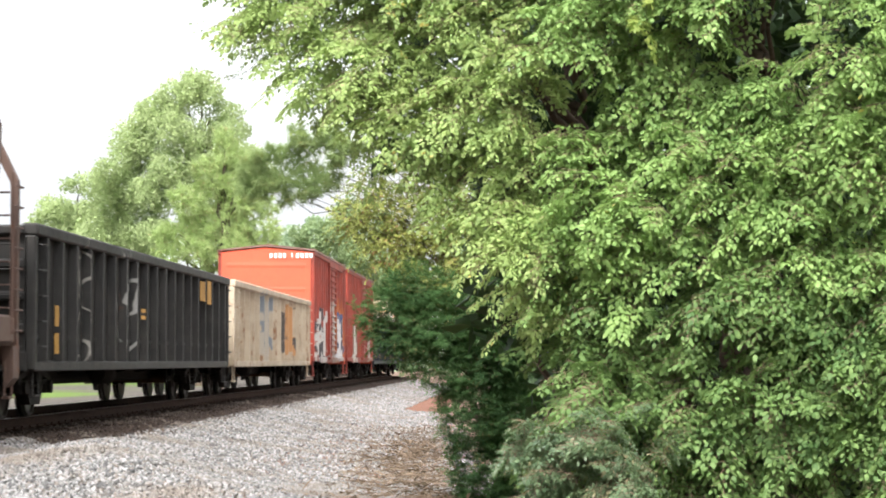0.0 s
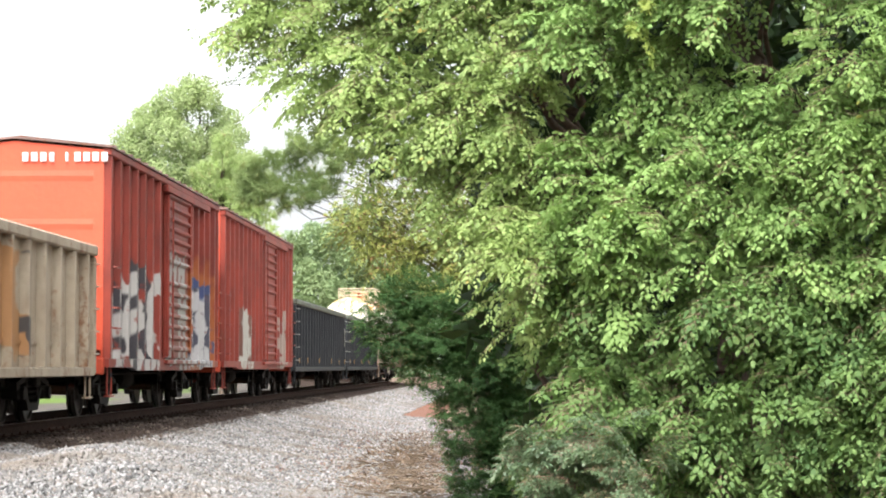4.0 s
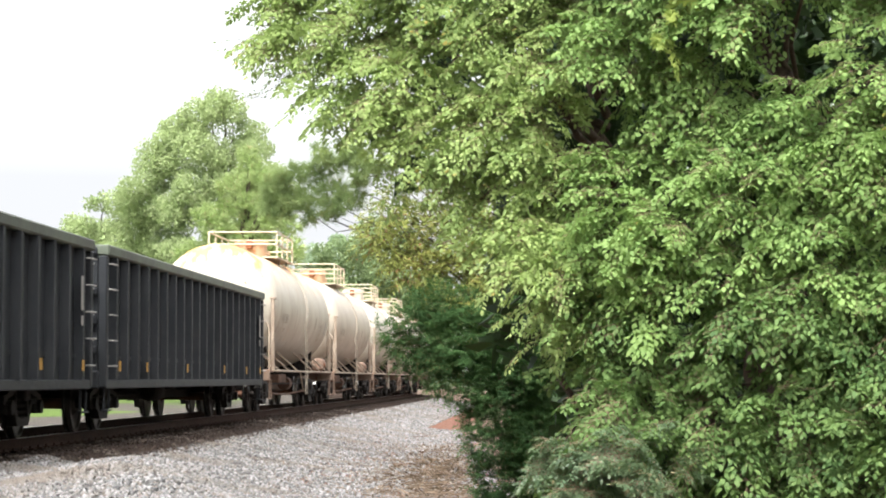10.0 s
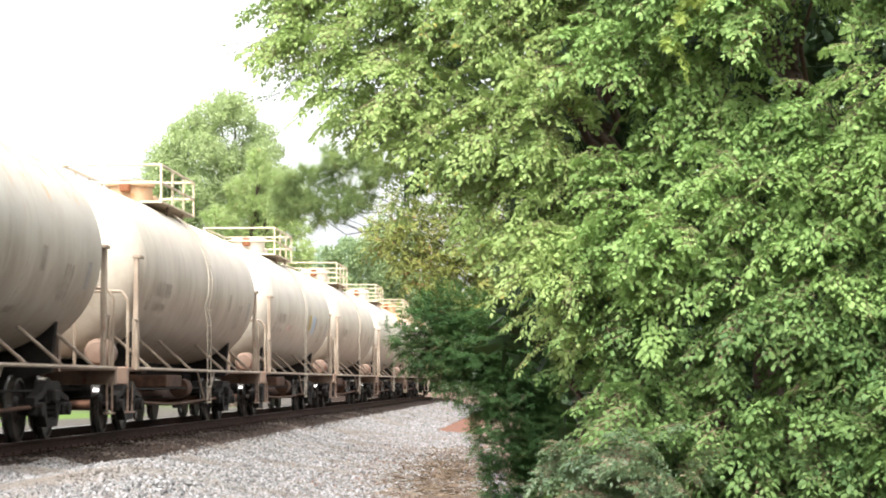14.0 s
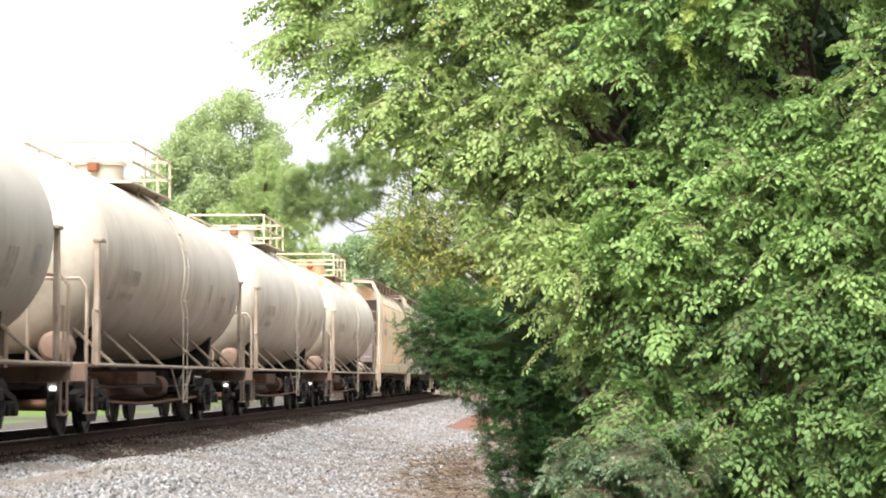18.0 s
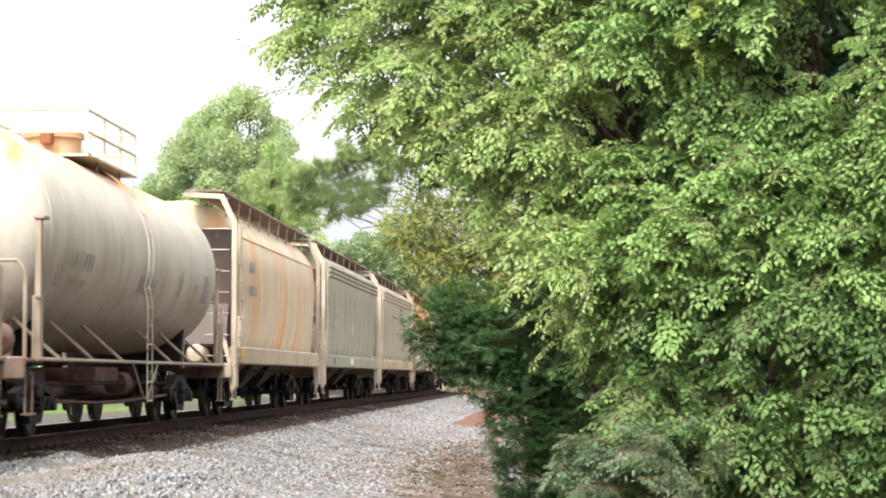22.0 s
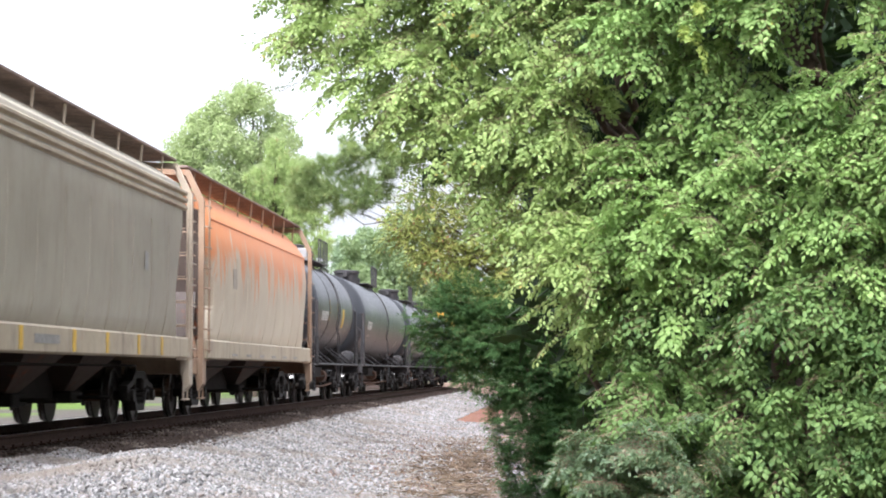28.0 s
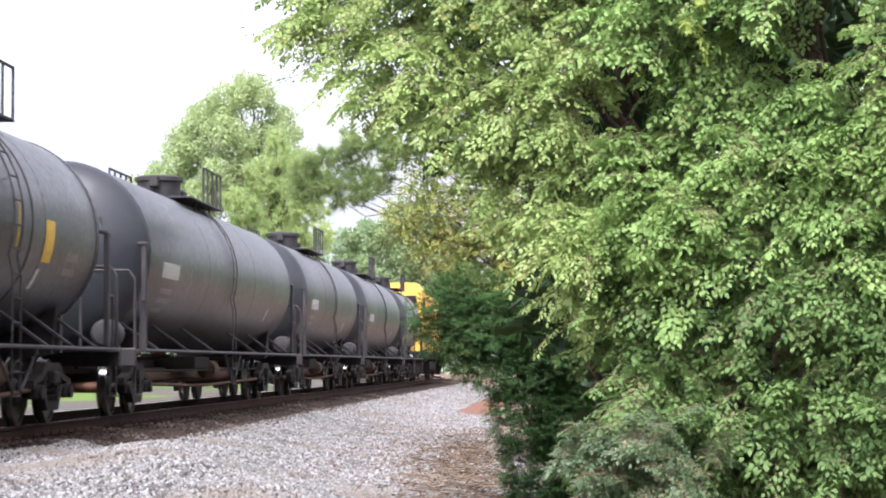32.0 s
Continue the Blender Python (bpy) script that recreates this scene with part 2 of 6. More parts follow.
# ---- building helpers ----
class Shape:
    """Collects the vertices and faces of one part."""

    def __init__(self):
        self.v, self.f = [], []

    def add(self, verts, faces):
        k = len(self.v)
        self.v += [tuple(p) for p in verts]
        self.f += [tuple(i + k for i in face) for face in faces]
        return self

    def box(self, x0, x1, y0, y1, z0, z1, c=0.0):
        """A box, its edges chamfered by c."""
        if c <= 0:
            v = [(x, y, z) for x in (x0, x1) for y in (y0, y1) for z in (z0, z1)]
            return self.add(v, [(0, 1, 3, 2), (4, 6, 7, 5), (0, 4, 5, 1), (2, 3, 7, 6), (0, 2, 6, 4), (1, 5, 7, 3)])
        mid = ((x0 + x1) / 2, (y0 + y1) / 2, (z0 + z1) / 2)
        h = ((x1 - x0) / 2, (y1 - y0) / 2, (z1 - z0) / 2)
        verts, where = [], {}
        for sx in (-1, 1):
            for sy in (-1, 1):
                for sz in (-1, 1):
                    for a in range(3):
                        s = (sx, sy, sz)
                        where[(sx, sy, sz, a)] = len(verts)
                        verts.append([mid[k] + s[k] * (h[k] - (0 if k == a else c)) for k in range(3)])
        faces = []
        ring = ((-1, -1), (1, -1), (1, 1), (-1, 1))
        for a in range(3):
            for s in (-1, 1):
                q = []
                for u, w in ring:
                    key = [u, w]
                    key.insert(a, s)
                    q.append(where[(*key, a)])
                faces.append(tuple(q if (s > 0) != (a == 1) else reversed(q)))
        for a in range(3):
            b, d = [k for k in range(3) if k != a]
            for sb in (-1, 1):
                for sd in (-1, 1):
                    q = []
                    for sa, ax in ((-1, b), (1, b), (1, d), (-1, d)):
                        key = [0, 0, 0]
                        key[a], key[b], key[d] = sa, sb, sd
                        q.append(where[(*key, ax)])
                    faces.append(tuple(q))
        for sx in (-1, 1):
            for sy in (-1, 1):
                for sz in (-1, 1):
                    faces.append(tuple(where[(sx, sy, sz, a)] for a in range(3)))
        return self.add(verts, faces)

    def rod(self, p, q, r, n=6, r2=None):
        """A round bar from p to q."""
        p, q = Vector(p), Vector(q)
        d = (q - p).normalized()
        u = d.orthogonal().normalized()
        w = d.cross(u)
        r2 = r if r2 is None else r2
        v = []
        for c, rad in ((p, r), (q, r2)):
            for k in range(n):
                a = 2 * math.pi * k / n
                v.append(c + (u * math.cos(a) + w * math.sin(a)) * rad)
        f = [(k, (k + 1) % n, n + (k + 1) % n, n + k) for k in range(n)]
        f += [tuple(reversed(range(n))), tuple(range(n, 2 * n))]
        return self.add(v, f)

    def pipe(self, points, r, n=6):
        for p, q in zip(points, points[1:]):
            self.rod(p, q, r, n)
        return self

    def prism(self, outline, axis, a, b):
        """An outline in the plane across the axis, drawn out from a to b."""
        n = len(outline)
        v = []
        for t in (a, b):
            for s, w in outline:
                v.append({"x": (t, s, w), "y": (s, t, w), "z": (s, w, t)}[axis])
        f = [(k, (k + 1) % n, n + (k + 1) % n, n + k) for k in range(n)] + [tuple(reversed(range(n))), tuple(range(n, 2 * n))]
        return self.add(v, f)

    def lathe(self, profile, axis, centre, n=24):
        """Rings of (place along the axis, radius) round a line through centre (the two other coordinates)."""
        v, f = [], []
        for t, r in profile:
            for k in range(n):
                a = 2 * math.pi * k / n
                u, w = centre[0] + r * math.cos(a), centre[1] + r * math.sin(a)
                v.append({"x": (t, u, w), "y": (u, t, w), "z": (u, w, t)}[axis])
        for i in range(len(profile) - 1):
            for k in range(n):
                f.append((i * n + k, i * n + (k + 1) % n, (i + 1) * n + (k + 1) % n, (i + 1) * n + k))
        f += [tuple(reversed(range(n))), tuple(range((len(profile) - 1) * n, len(profile) * n))]
        return self.add(v, f)

    def mesh(self, name, material, smooth=0.0):
        me = bpy.data.meshes.new(name)
        me.from_pydata(self.v, [], self.f)
        bm = bmesh.new()
        bm.from_mesh(me)
        bmesh.ops.recalc_face_normals(bm, faces=bm.faces)
        bm.to_mesh(me)
        bm.free()
        me.materials.append(material)
        if smooth:
            me.shade_smooth()
            me.set_sharp_from_angle(angle=radians(smooth))
        return me


def part(name, shape, material, parent, label="", smooth=0.0):
    """Links a shape as one mesh under a thing or a part."""
    ob = new(name, shape if isinstance(shape, bpy.types.Mesh) else shape.mesh(name, material, smooth))
    ob.parent = parent
    return tagged(ob, label=label)


def big_mesh(name, verts, faces, material):
    """A mesh from arrays, all faces with the same number of corners."""
    verts, faces = np.asarray(verts, dtype=np.float32), np.asarray(faces, dtype=np.int32)
    me = bpy.data.meshes.new(name)
    n, k = faces.shape
    me.vertices.add(len(verts))
    me.vertices.foreach_set("co", verts.ravel())
    me.loops.add(n * k)
    me.loops.foreach_set("vertex_index", faces.ravel())
    me.polygons.add(n)
    me.polygons.foreach_set("loop_start", np.arange(0, n * k, k, dtype=np.int32))
    me.update(calc_edges=True)
    me.materials.append(material)
    return me


# ---- the track's line: straight past the camera, then a bend to the left ----
BEND_Y, BEND_R = 130.0, 200.0
SPEEDS = [9.384, 9.273, 9.234, 9.287, 9.304, 9.37, 9.491, 9.568, 9.769, 9.892, 9.82, 9.827, 9.931, 10.022, 9.981, 9.763, 9.532]


def travel(t):
    """Metres that the train has gone by t, from its speed every two seconds."""
    done, k = 0.0, 0
    while k < 15 and t > 2 * (k + 1):
        done += SPEEDS[k] + SPEEDS[k + 1]
        k += 1
    u = t - 2 * k
    return done + u * SPEEDS[k] + u * u / 4 * (SPEEDS[k + 1] - SPEEDS[k])


def on_track(y, x=0.0, z=0.0):
    """The pose of a thing y metres along the track's line."""
    if y <= BEND_Y:
        return pose(TRACK_X + x, y, z)
    a = (y - BEND_Y) / BEND_R
    return pose(TRACK_X - BEND_R * (1 - math.cos(a)), BEND_Y + BEND_R * math.sin(a), z, 0, 0, math.degrees(a)) @ pose(x, 0, 0)


def bend_of(y):
    a = np.maximum(0.0, y - BEND_Y)
    return a * a / (2 * BEND_R)


# ---- ground ----
def ripple(x, y, s, seed):
    return noise.noise(Vector((x / s, y / s, seed)))


def ground_height(x, y):
    """Ballast bed on a low bank, a shoulder down to the dirt strip, grass on the far side, a dumped heap of ballast."""
    off = x - (TRACK_X - (0 if y < BEND_Y else (y - BEND_Y) ** 2 / (2 * BEND_R)))
    a = abs(off)
    if a < 1.75:
        z = -0.20
    elif off > 0:
        z = -0.20 - 0.60 * min(1.0, (a - 1.75) / 3.3) ** 0.85
    else:
        z = -0.20 - 0.45 * min(1.0, (a - 1.75) / 2.2)
    if off > 0:
        heap = math.exp(-(((x + 4.25) / 1.25) ** 2 + ((y - 24.0) / 3.6) ** 2))
        heap2 = math.exp(-(((x + 2.9) / 1.3) ** 2 + ((y - 21.0) / 3.2) ** 2))
        z += 0.56 * heap + 0.40 * heap2
        if a > 6:
            z += 0.05 * ripple(x, y, 2.5, 4) + min(0.5, 0.02 * max(0.0, x))
        z += 0.035 * ripple(x, y, 0.9, 2)
        if x > -4.5 and y > 95:
            z += 0.5 * min(1.0, (y - 95) / 40) * min(1.0, max(0.0, off - 5) / 4)
    else:
        z += 0.03 * ripple(x, y, 3.0, 7)
        if a > 14:
            z += 0.004 * (a - 14)
    return z


def ground_material():
    m, nt, b = base_material("ballast_dirt_and_grass")
    vec = object_coords(nt)
    sep = node(nt, "SeparateXYZ", (("Vector", vec),))
    wob = math_node(nt, "MULTIPLY", math_node(nt, "SUBTRACT", noise_fac(nt, vec, 0.35, 5, 0.65), 0.5), 4.0)
    bend = math_node(nt, "DIVIDE", math_node(nt, "POWER", math_node(nt, "MAXIMUM", math_node(nt, "SUBTRACT", sep.outputs[1], BEND_Y), 0.0), 2.0), 2 * BEND_R)
    off = math_node(nt, "ADD", math_node(nt, "SUBTRACT", sep.outputs[0], TRACK_X), bend)
    fine = noise_fac(nt, vec, 26.0, 5, 0.7)
    cell = node(nt, "TexVoronoi", (("Vector", vec), ("Scale", 17.0)))
    tone = node(nt, "SeparateColor", (("Color", cell.outputs["Color"]),)).outputs[0]
    grey = mix_colour(nt, tone, (0.065, 0.063, 0.061), (0.165, 0.161, 0.155))
    grey = mix_colour(nt, band(nt, noise_fac(nt, vec, 0.6, 4), 0.4, 0.7), grey, (0.16, 0.135, 0.115))
    clay = mix_colour(nt, fine, (0.120, 0.052, 0.034), (0.235, 0.125, 0.085))
    straw = mix_colour(nt, noise_fac(nt, object_coords(nt, (6, 1.5, 1)), 9.0, 5), (0.09, 0.062, 0.046), (0.27, 0.20, 0.15))
    grass = mix_colour(nt, noise_fac(nt, vec, 3.0, 6), (0.072, 0.118, 0.026), (0.130, 0.185, 0.050))
    edge = math_node(nt, "MINIMUM", math_node(nt, "MAXIMUM", math_node(nt, "MULTIPLY_ADD", sep.outputs[1], -0.06, 8.0), 4.0), 8.0)
    side = math_node(nt, "SUBTRACT", math_node(nt, "ADD", off, math_node(nt, "MULTIPLY", wob, 0.6)), edge)
    col = mix_colour(nt, math_node(nt, "MULTIPLY", band(nt, side, -2.4, 0.1), 0.9), grey, clay)
    col = mix_colour(nt, band(nt, math_node(nt, "ADD", side, math_node(nt, "MULTIPLY", fine, 0.6)), 1.5, 2.4), col, straw)
    # oil-dark bed; its wider far side paints in the shade seen under cars
    across = math_node(nt, "ADD", off, math_node(nt, "MULTIPLY", wob, 0.08))
    bed = band(nt, math_node(nt, "MAXIMUM", across, math_node(nt, "MULTIPLY", across, -0.36)), 2.35, 2.0)
    col = mix_colour(nt, bed, col, mix_colour(nt, fine, (0.020, 0.013, 0.010), (0.060, 0.042, 0.033)))
    pale = mix_colour(nt, fine, (0.060, 0.052, 0.045), (0.125, 0.112, 0.098))
    lawn = mix_colour(nt, band(nt, noise_fac(nt, vec, 0.045, 2), 0.46, 0.54), grass, pale)
    col = mix_colour(nt, band(nt, math_node(nt, "ADD", off, math_node(nt, "MULTIPLY", wob, 0.3)), -4.6, -5.4), col, pale)
    col = mix_colour(nt, band(nt, math_node(nt, "ADD", off, wob), -9.5, -11.0), col, lawn)
    nt.links.new(col, b.inputs["Base Color"])
    b.inputs["Roughness"].default_value, b.inputs["Specular IOR Level"].default_value = 0.95, 0.08
    h = math_node(nt, "ADD", math_node(nt, "MULTIPLY", cell.outputs["Distance"], -1.0), math_node(nt, "MULTIPLY", fine, 0.4))
    nt.links.new(node(nt, "Bump", (("Height", h), ("Strength", 0.9), ("Distance", 0.06))).outputs[0], b.inputs["Normal"])
    return m


def ground_sheet():
    xs = np.concatenate([[-1500, -600, -250, -120, -70, -45, -32, -24, -18], np.arange(-15, -10.5, 0.5), np.arange(-10.5, 3.0, 0.22), [3.5, 4, 5, 6.5, 8, 10, 14, 20, 32, 60, 120, 300, 700, 1500]])
    ys = np.concatenate([[-1500, -700, -340, -150, -60, -25, -8, 0, 5, 9, 12], np.arange(14, 45, 0.3), np.arange(45, 90, 1.0), np.arange(90, 190, 2.5), [200, 220, 250, 300, 380, 520, 800, 1500]])
    verts = [(x, y, ground_height(x, y)) for y in ys for x in xs]
    nx = len(xs)
    j, i = np.meshgrid(np.arange(len(ys) - 1), np.arange(nx - 1), indexing="ij")
    k = (j * nx + i).ravel()
    ob = new("ground", big_mesh("ground", verts, np.stack([k, k + 1, k + nx + 1, k + nx], 1), ground_material()))
    ob.data.shade_smooth()
    return tagged(ob, "grey ballast bank, reddish dirt strip and mown green grass", "ground", kind="structure")


def scatter_stones(name, label, count, place, size, material, seed):
    """Broken stones, each an uneven eight-faced lump lying on the ground."""
    rng = np.random.default_rng(seed)
    x, y = place(rng, count)
    z = np.array([ground_height(a, b) for a, b in zip(x, y)])
    base = np.array([(1, 0, 0), (-1, 0, 0), (0, 1, 0), (0, -1, 0), (0, 0, 1), (0, 0, -1)], float)
    tris = np.array([(0, 2, 4), (2, 1, 4), (1, 3, 4), (3, 0, 4), (2, 0, 5), (1, 2, 5), (3, 1, 5), (0, 3, 5)])
    s = size * rng.uniform(0.45, 1.15, (count, 1, 1)) * rng.uniform(0.6, 1.25, (count, 6, 1))
    v = base[None] * s + rng.normal(0, 0.22, (count, 6, 3)) * size
    v[:, :, 2] *= 0.75
    q = rng.normal(0, 1, (count, 4))
    q /= np.linalg.norm(q, axis=1)[:, None]
    w, a, b, c = q.T
    rot = np.stack([np.stack([1 - 2 * (b * b + c * c), 2 * (a * b - c * w), 2 * (a * c + b * w)], 1),
                    np.stack([2 * (a * b + c * w), 1 - 2 * (a * a + c * c), 2 * (b * c - a * w)], 1),
                    np.stack([2 * (a * c - b * w), 2 * (b * c + a * w), 1 - 2 * (a * a + b * b)], 1)], 1)
    v = np.einsum("nij,nkj->nki", rot, v) + np.stack([x, y, z + size * 0.22], 1)[:, None]
    f = tris[None] + 6 * np.arange(count)[:, None, None]
    return tagged(new(name, big_mesh(name, v.reshape(-1, 3), f.reshape(-1, 3), material)), label, "gravel", kind="stuff")


def heap_place(rng, n):
    y = 17.5 + 12.5 * rng.random(n) ** 0.9
    return rng.uniform(-6.6, -1.2, n), y


def shoulder_place(rng, n):
    y = 28 + 45 * rng.random(n) ** 1.6
    return TRACK_X + 2.15 + (np.clip(8.6 - 0.06 * y, 4.1, 8.0) - 1.2) * rng.random(n) ** 1.25 + np.abs(rng.normal(0, 0.35, n)), y


def far_place(rng, n):
    y = 66 + 70 * rng.random(n) ** 1.3
    return TRACK_X - bend_of(y) + 2.2 + 2.4 * rng.random(n) ** 0.9, y


def bed_place(rng, n):
    return TRACK_X + rng.uniform(-2.4, 2.5, n), 24 + 60 * rng.random(n) ** 1.4


# ---- track ----
def rail_line(x):
    """One rail from behind the camera to the far end of the bend."""
    outline = [(-0.07, -0.172), (0.07, -0.172), (0.07, -0.155), (0.012, -0.13), (0.012, -0.045), (0.036, -0.035), (0.036, -0.005), (0.03, 0.0),
               (-0.03, 0.0), (-0.036, -0.005), (-0.036, -0.035), (-0.012, -0.045), (-0.012, -0.13), (-0.07, -0.155)]
    stations = [-480, -150, 0, 60] + list(range(126, 560, 8))
    v, f, n = [], [], len(outline)
    for y in stations:
        m = on_track(y)
        v += [m @ Vector((x + a, 0, b)) for a, b in outline]
    for i in range(len(stations) - 1):
        f += [(i * n + k, i * n + (k + 1) % n, (i + 1) * n + (k + 1) % n, (i + 1) * n + k) for k in range(n)]
    me = Shape().add(v, f).mesh("rail", M_RAIL)
    me.materials.append(M_RAIL_TOP)
    for p in me.polygons:
        if p.normal.z > 0.8 and p.center.z > -0.01:
            p.material_index = 1
    return me


def build_track():
    track = tagged(new("railway_track"), "single railway track of rusty rails on creosoted timber ties", "railway track", kind="structure")
    for x in (-0.75, 0.75):
        part("rail", rail_line(x), M_RAIL, track)
    rng = random.Random(5)
    kinds = [Shape().box(-1.3, 1.3, -0.115, 0.115, -0.35, -0.175, 0.018).mesh("tie", M_TIE) for _ in range(3)]
    for k, me in enumerate(kinds):
        for v in me.vertices:
            v.co += Vector((0, 0.012, 0.008)) * noise.noise(Vector((v.co.x * 1.3, k * 5.0, v.co.y * 4)))
    plate = Shape().box(-0.18, 0.18, -0.095, 0.095, -0.172, -0.155, 0.006).box(-0.1, -0.075, -0.07, -0.04, -0.16, -0.125).box(0.075, 0.1, 0.04, 0.07, -0.16, -0.125).mesh("tie_plate", M_RAIL)
    y = 24.0
    while y < 132:
        ob = part("tie", rng.choice(kinds), M_TIE, track)
        ob.matrix_basis = on_track(y + rng.uniform(-0.03, 0.03), rng.uniform(-0.05, 0.05), rng.uniform(-0.012, 0.006)) @ pose(0, 0, 0, 0, 0, rng.uniform(-1.2, 1.2))
        if y < 62:
            for x in (-0.75, 0.75):
                part("tie_plate", plate, M_RAIL, track).matrix_basis = on_track(y, x)
        y += 0.54
    rest = Shape()
    spots = list(np.arange(-330, 24, 0.9)) + list(np.arange(132.5, 300, 0.9))
    for y in spots:
        m = on_track(float(y))
        a = Shape().box(-1.3, 1.3, -0.115, 0.115, -0.35, -0.178)
        rest.add([m @ Vector(p) for p in a.v], a.f)
    tagged(part("timber_ties", rest, M_TIE, track), kind="stuff")


M_BALLAST = stones("grey_granite_ballast", [(0.075, 0.074, 0.074), (0.125, 0.123, 0.122), (0.180, 0.177, 0.175), (0.175, 0.148, 0.132), (0.235, 0.230, 0.225), (0.305, 0.300, 0.292), (0.140, 0.138, 0.137)])
M_BED = stones("oil_stained_ballast", [(0.020, 0.014, 0.011), (0.045, 0.033, 0.025), (0.085, 0.062, 0.050)])
ground_sheet()
build_track()
scatter_stones("ballast_heap", "heap of pale grey crushed granite ballast", 42000, heap_place, 0.034, M_BALLAST, 1)
scatter_stones("ballast_shoulder", "grey crushed stone along the track shoulder", 44000, shoulder_place, 0.036, M_BALLAST, 2)
scatter_stones("far_ballast", "grey crushed stone on the distant track shoulder", 15000, far_place, 0.05, M_BALLAST, 4)
scatter_stones("track_bed_ballast", "dark oil-stained ballast between timber ties", 13000, bed_place, 0.034, M_BED, 3)


def debris_twig(x, y, length, turn):
    s = Shape()
    p, a = Vector((0, 0, 0)), radians(turn)
    for k in range(4):
        q = p + Vector((math.cos(a), math.sin(a), random.uniform(-0.05, 0.12))) * length / 4
        s.rod(p, q, 0.011 - 0.002 * k, 5, 0.009 - 0.002 * k)
        if k in (1, 2):
            b = a + random.choice((-0.7, 0.8))
            s.rod(q, q + Vector((math.cos(b), math.sin(b), 0.15)) * length * 0.2, 0.006, 4, 0.003)
        p, a = q, a + random.uniform(-0.35, 0.35)
    ob = new("fallen_twig", s.mesh("fallen_twig", M_TWIG))
    ob.matrix_basis = pose(x, y, ground_height(x, y) + 0.015)
    tagged(ob, "dry brown fallen twig lying on dirt", "twig", "fallen twigs by the track")


def litter():
    """Dead leaves and pine straw on the dirt strip."""
    rng = np.random.default_rng(8)
    n = 14000
    y = 22 + 34 * rng.random(n) ** 1.2
    x = -0.4 - 0.018 * (y - 22) * 2.2 - np.abs(rng.normal(0, 0.95, n))
    z = np.array([ground_height(a, b) for a, b in zip(x, y)]) + 0.02
    d = unit(np.stack([rng.normal(0, 1, n), rng.normal(0, 1, n), rng.normal(0, 0.25, n)], 1))
    up = unit(np.stack([rng.normal(0, 0.5, n), rng.normal(0, 0.5, n), np.ones(n)], 1))
    v, f = leaf_arrays(np.stack([x, y, z], 1), d, up, rng.uniform(0.04, 0.13, n), rng.uniform(0.008, 0.04, n))
    m = foliage("dead_leaf_litter", (0.060, 0.038, 0.026), (0.135, 0.092, 0.064), (0.25, 0.185, 0.135), None, 0, 0.1, 0.8, 0.6, 0.2)
    n = 900
    y = 25 + 20 * rng.random(n) ** 1.1
    x = -0.75 - 0.04 * (y - 22) - np.abs(rng.normal(0, 0.55, n))
    z = np.array([ground_height(a, b) for a, b in zip(x, y)]) + rng.uniform(0.02, 0.10, n)
    d = unit(np.stack([rng.normal(0, 1, n), rng.normal(0, 0.6, n), rng.normal(0, 0.22, n)], 1))
    v2, f2 = leaf_arrays(np.stack([x, y, z], 1), d, np.repeat([[0.1, -0.6, 1.0]], n, 0), rng.uniform(0.15, 0.42, n), rng.uniform(0.010, 0.022, n))
    v, f = np.concatenate([v, v2]), np.concatenate([f, f2 + len(v)])
    tagged(new("leaf_litter", big_mesh("leaf_litter", v, f, m)), "brown dead leaves and pine straw on dirt", "leaf litter", kind="stuff")


random.seed(11)
for x, y, length, turn in ((-1.35, 33, 1.1, 10), (-1.7, 30.5, 0.8, 160), (-1.1, 35, 0.7, -20), (-1.6, 36.5, 0.9, 40), (-2.3, 27, 0.6, 130), (-1.9, 41, 0.8, 15),
                           (-1.2, 30, 0.9, 25), (-2.0, 34, 0.5, 80), (-1.0, 38, 0.9, 5), (-2.6, 50, 0.7, 30), (-3.6, 62, 0.9, 20), (-1.5, 28.5, 0.7, 60)):
    debris_twig(x, y, length, turn)


# ---- foliage ----
def unit(a):
    return a / np.maximum(1e-9, np.linalg.norm(a, axis=-1, keepdims=True))


def leaf_arrays(p, d, n, length, width):
    """Folded diamond leaves: base, two sides, tip."""
    d = unit(d)
    s = unit(np.cross(d, n))
    up = np.cross(s, d)
    length, width = length[:, None], width[:, None]
    mid = p + d * length * 0.42
    v = np.stack([p, mid + s * width / 2 + up * width * 0.07, p + d * length - up * length * 0.10, mid - s * width / 2 + up * width * 0.07], 1)
    k = 4 * np.arange(len(p))[:, None]
    f = np.concatenate([k + np.array([[0, 1, 2]]), k + np.array([[0, 2, 3]])], 0)
    return v.reshape(-1, 3), f


def shell_points(rng, lobes, per_area, front_bias=0.35, inner=0.55):
    """Twig bases in the outer shell of lobes (x, y, z, radius), fewer at the back, with the outward ways."""
    ps, ds = [], []
    for x, y, z, r in lobes:
        n = int(per_area * 4 * math.pi * r * r)
        d = unit(rng.normal(0, 1, (n, 3)))
        d = d[(d[:, 1] < 0.25) | (rng.random(n) < front_bias)]
        rad = r * (inner + (1 - inner) * rng.random((len(d), 1)) ** 0.5)
        ps.append(np.array([[x, y, z]]) + d * rad * np.array([[1.0, 1.0, 0.92]]))
        ds.append(d)
    return np.concatenate(ps), np.concatenate(ds)


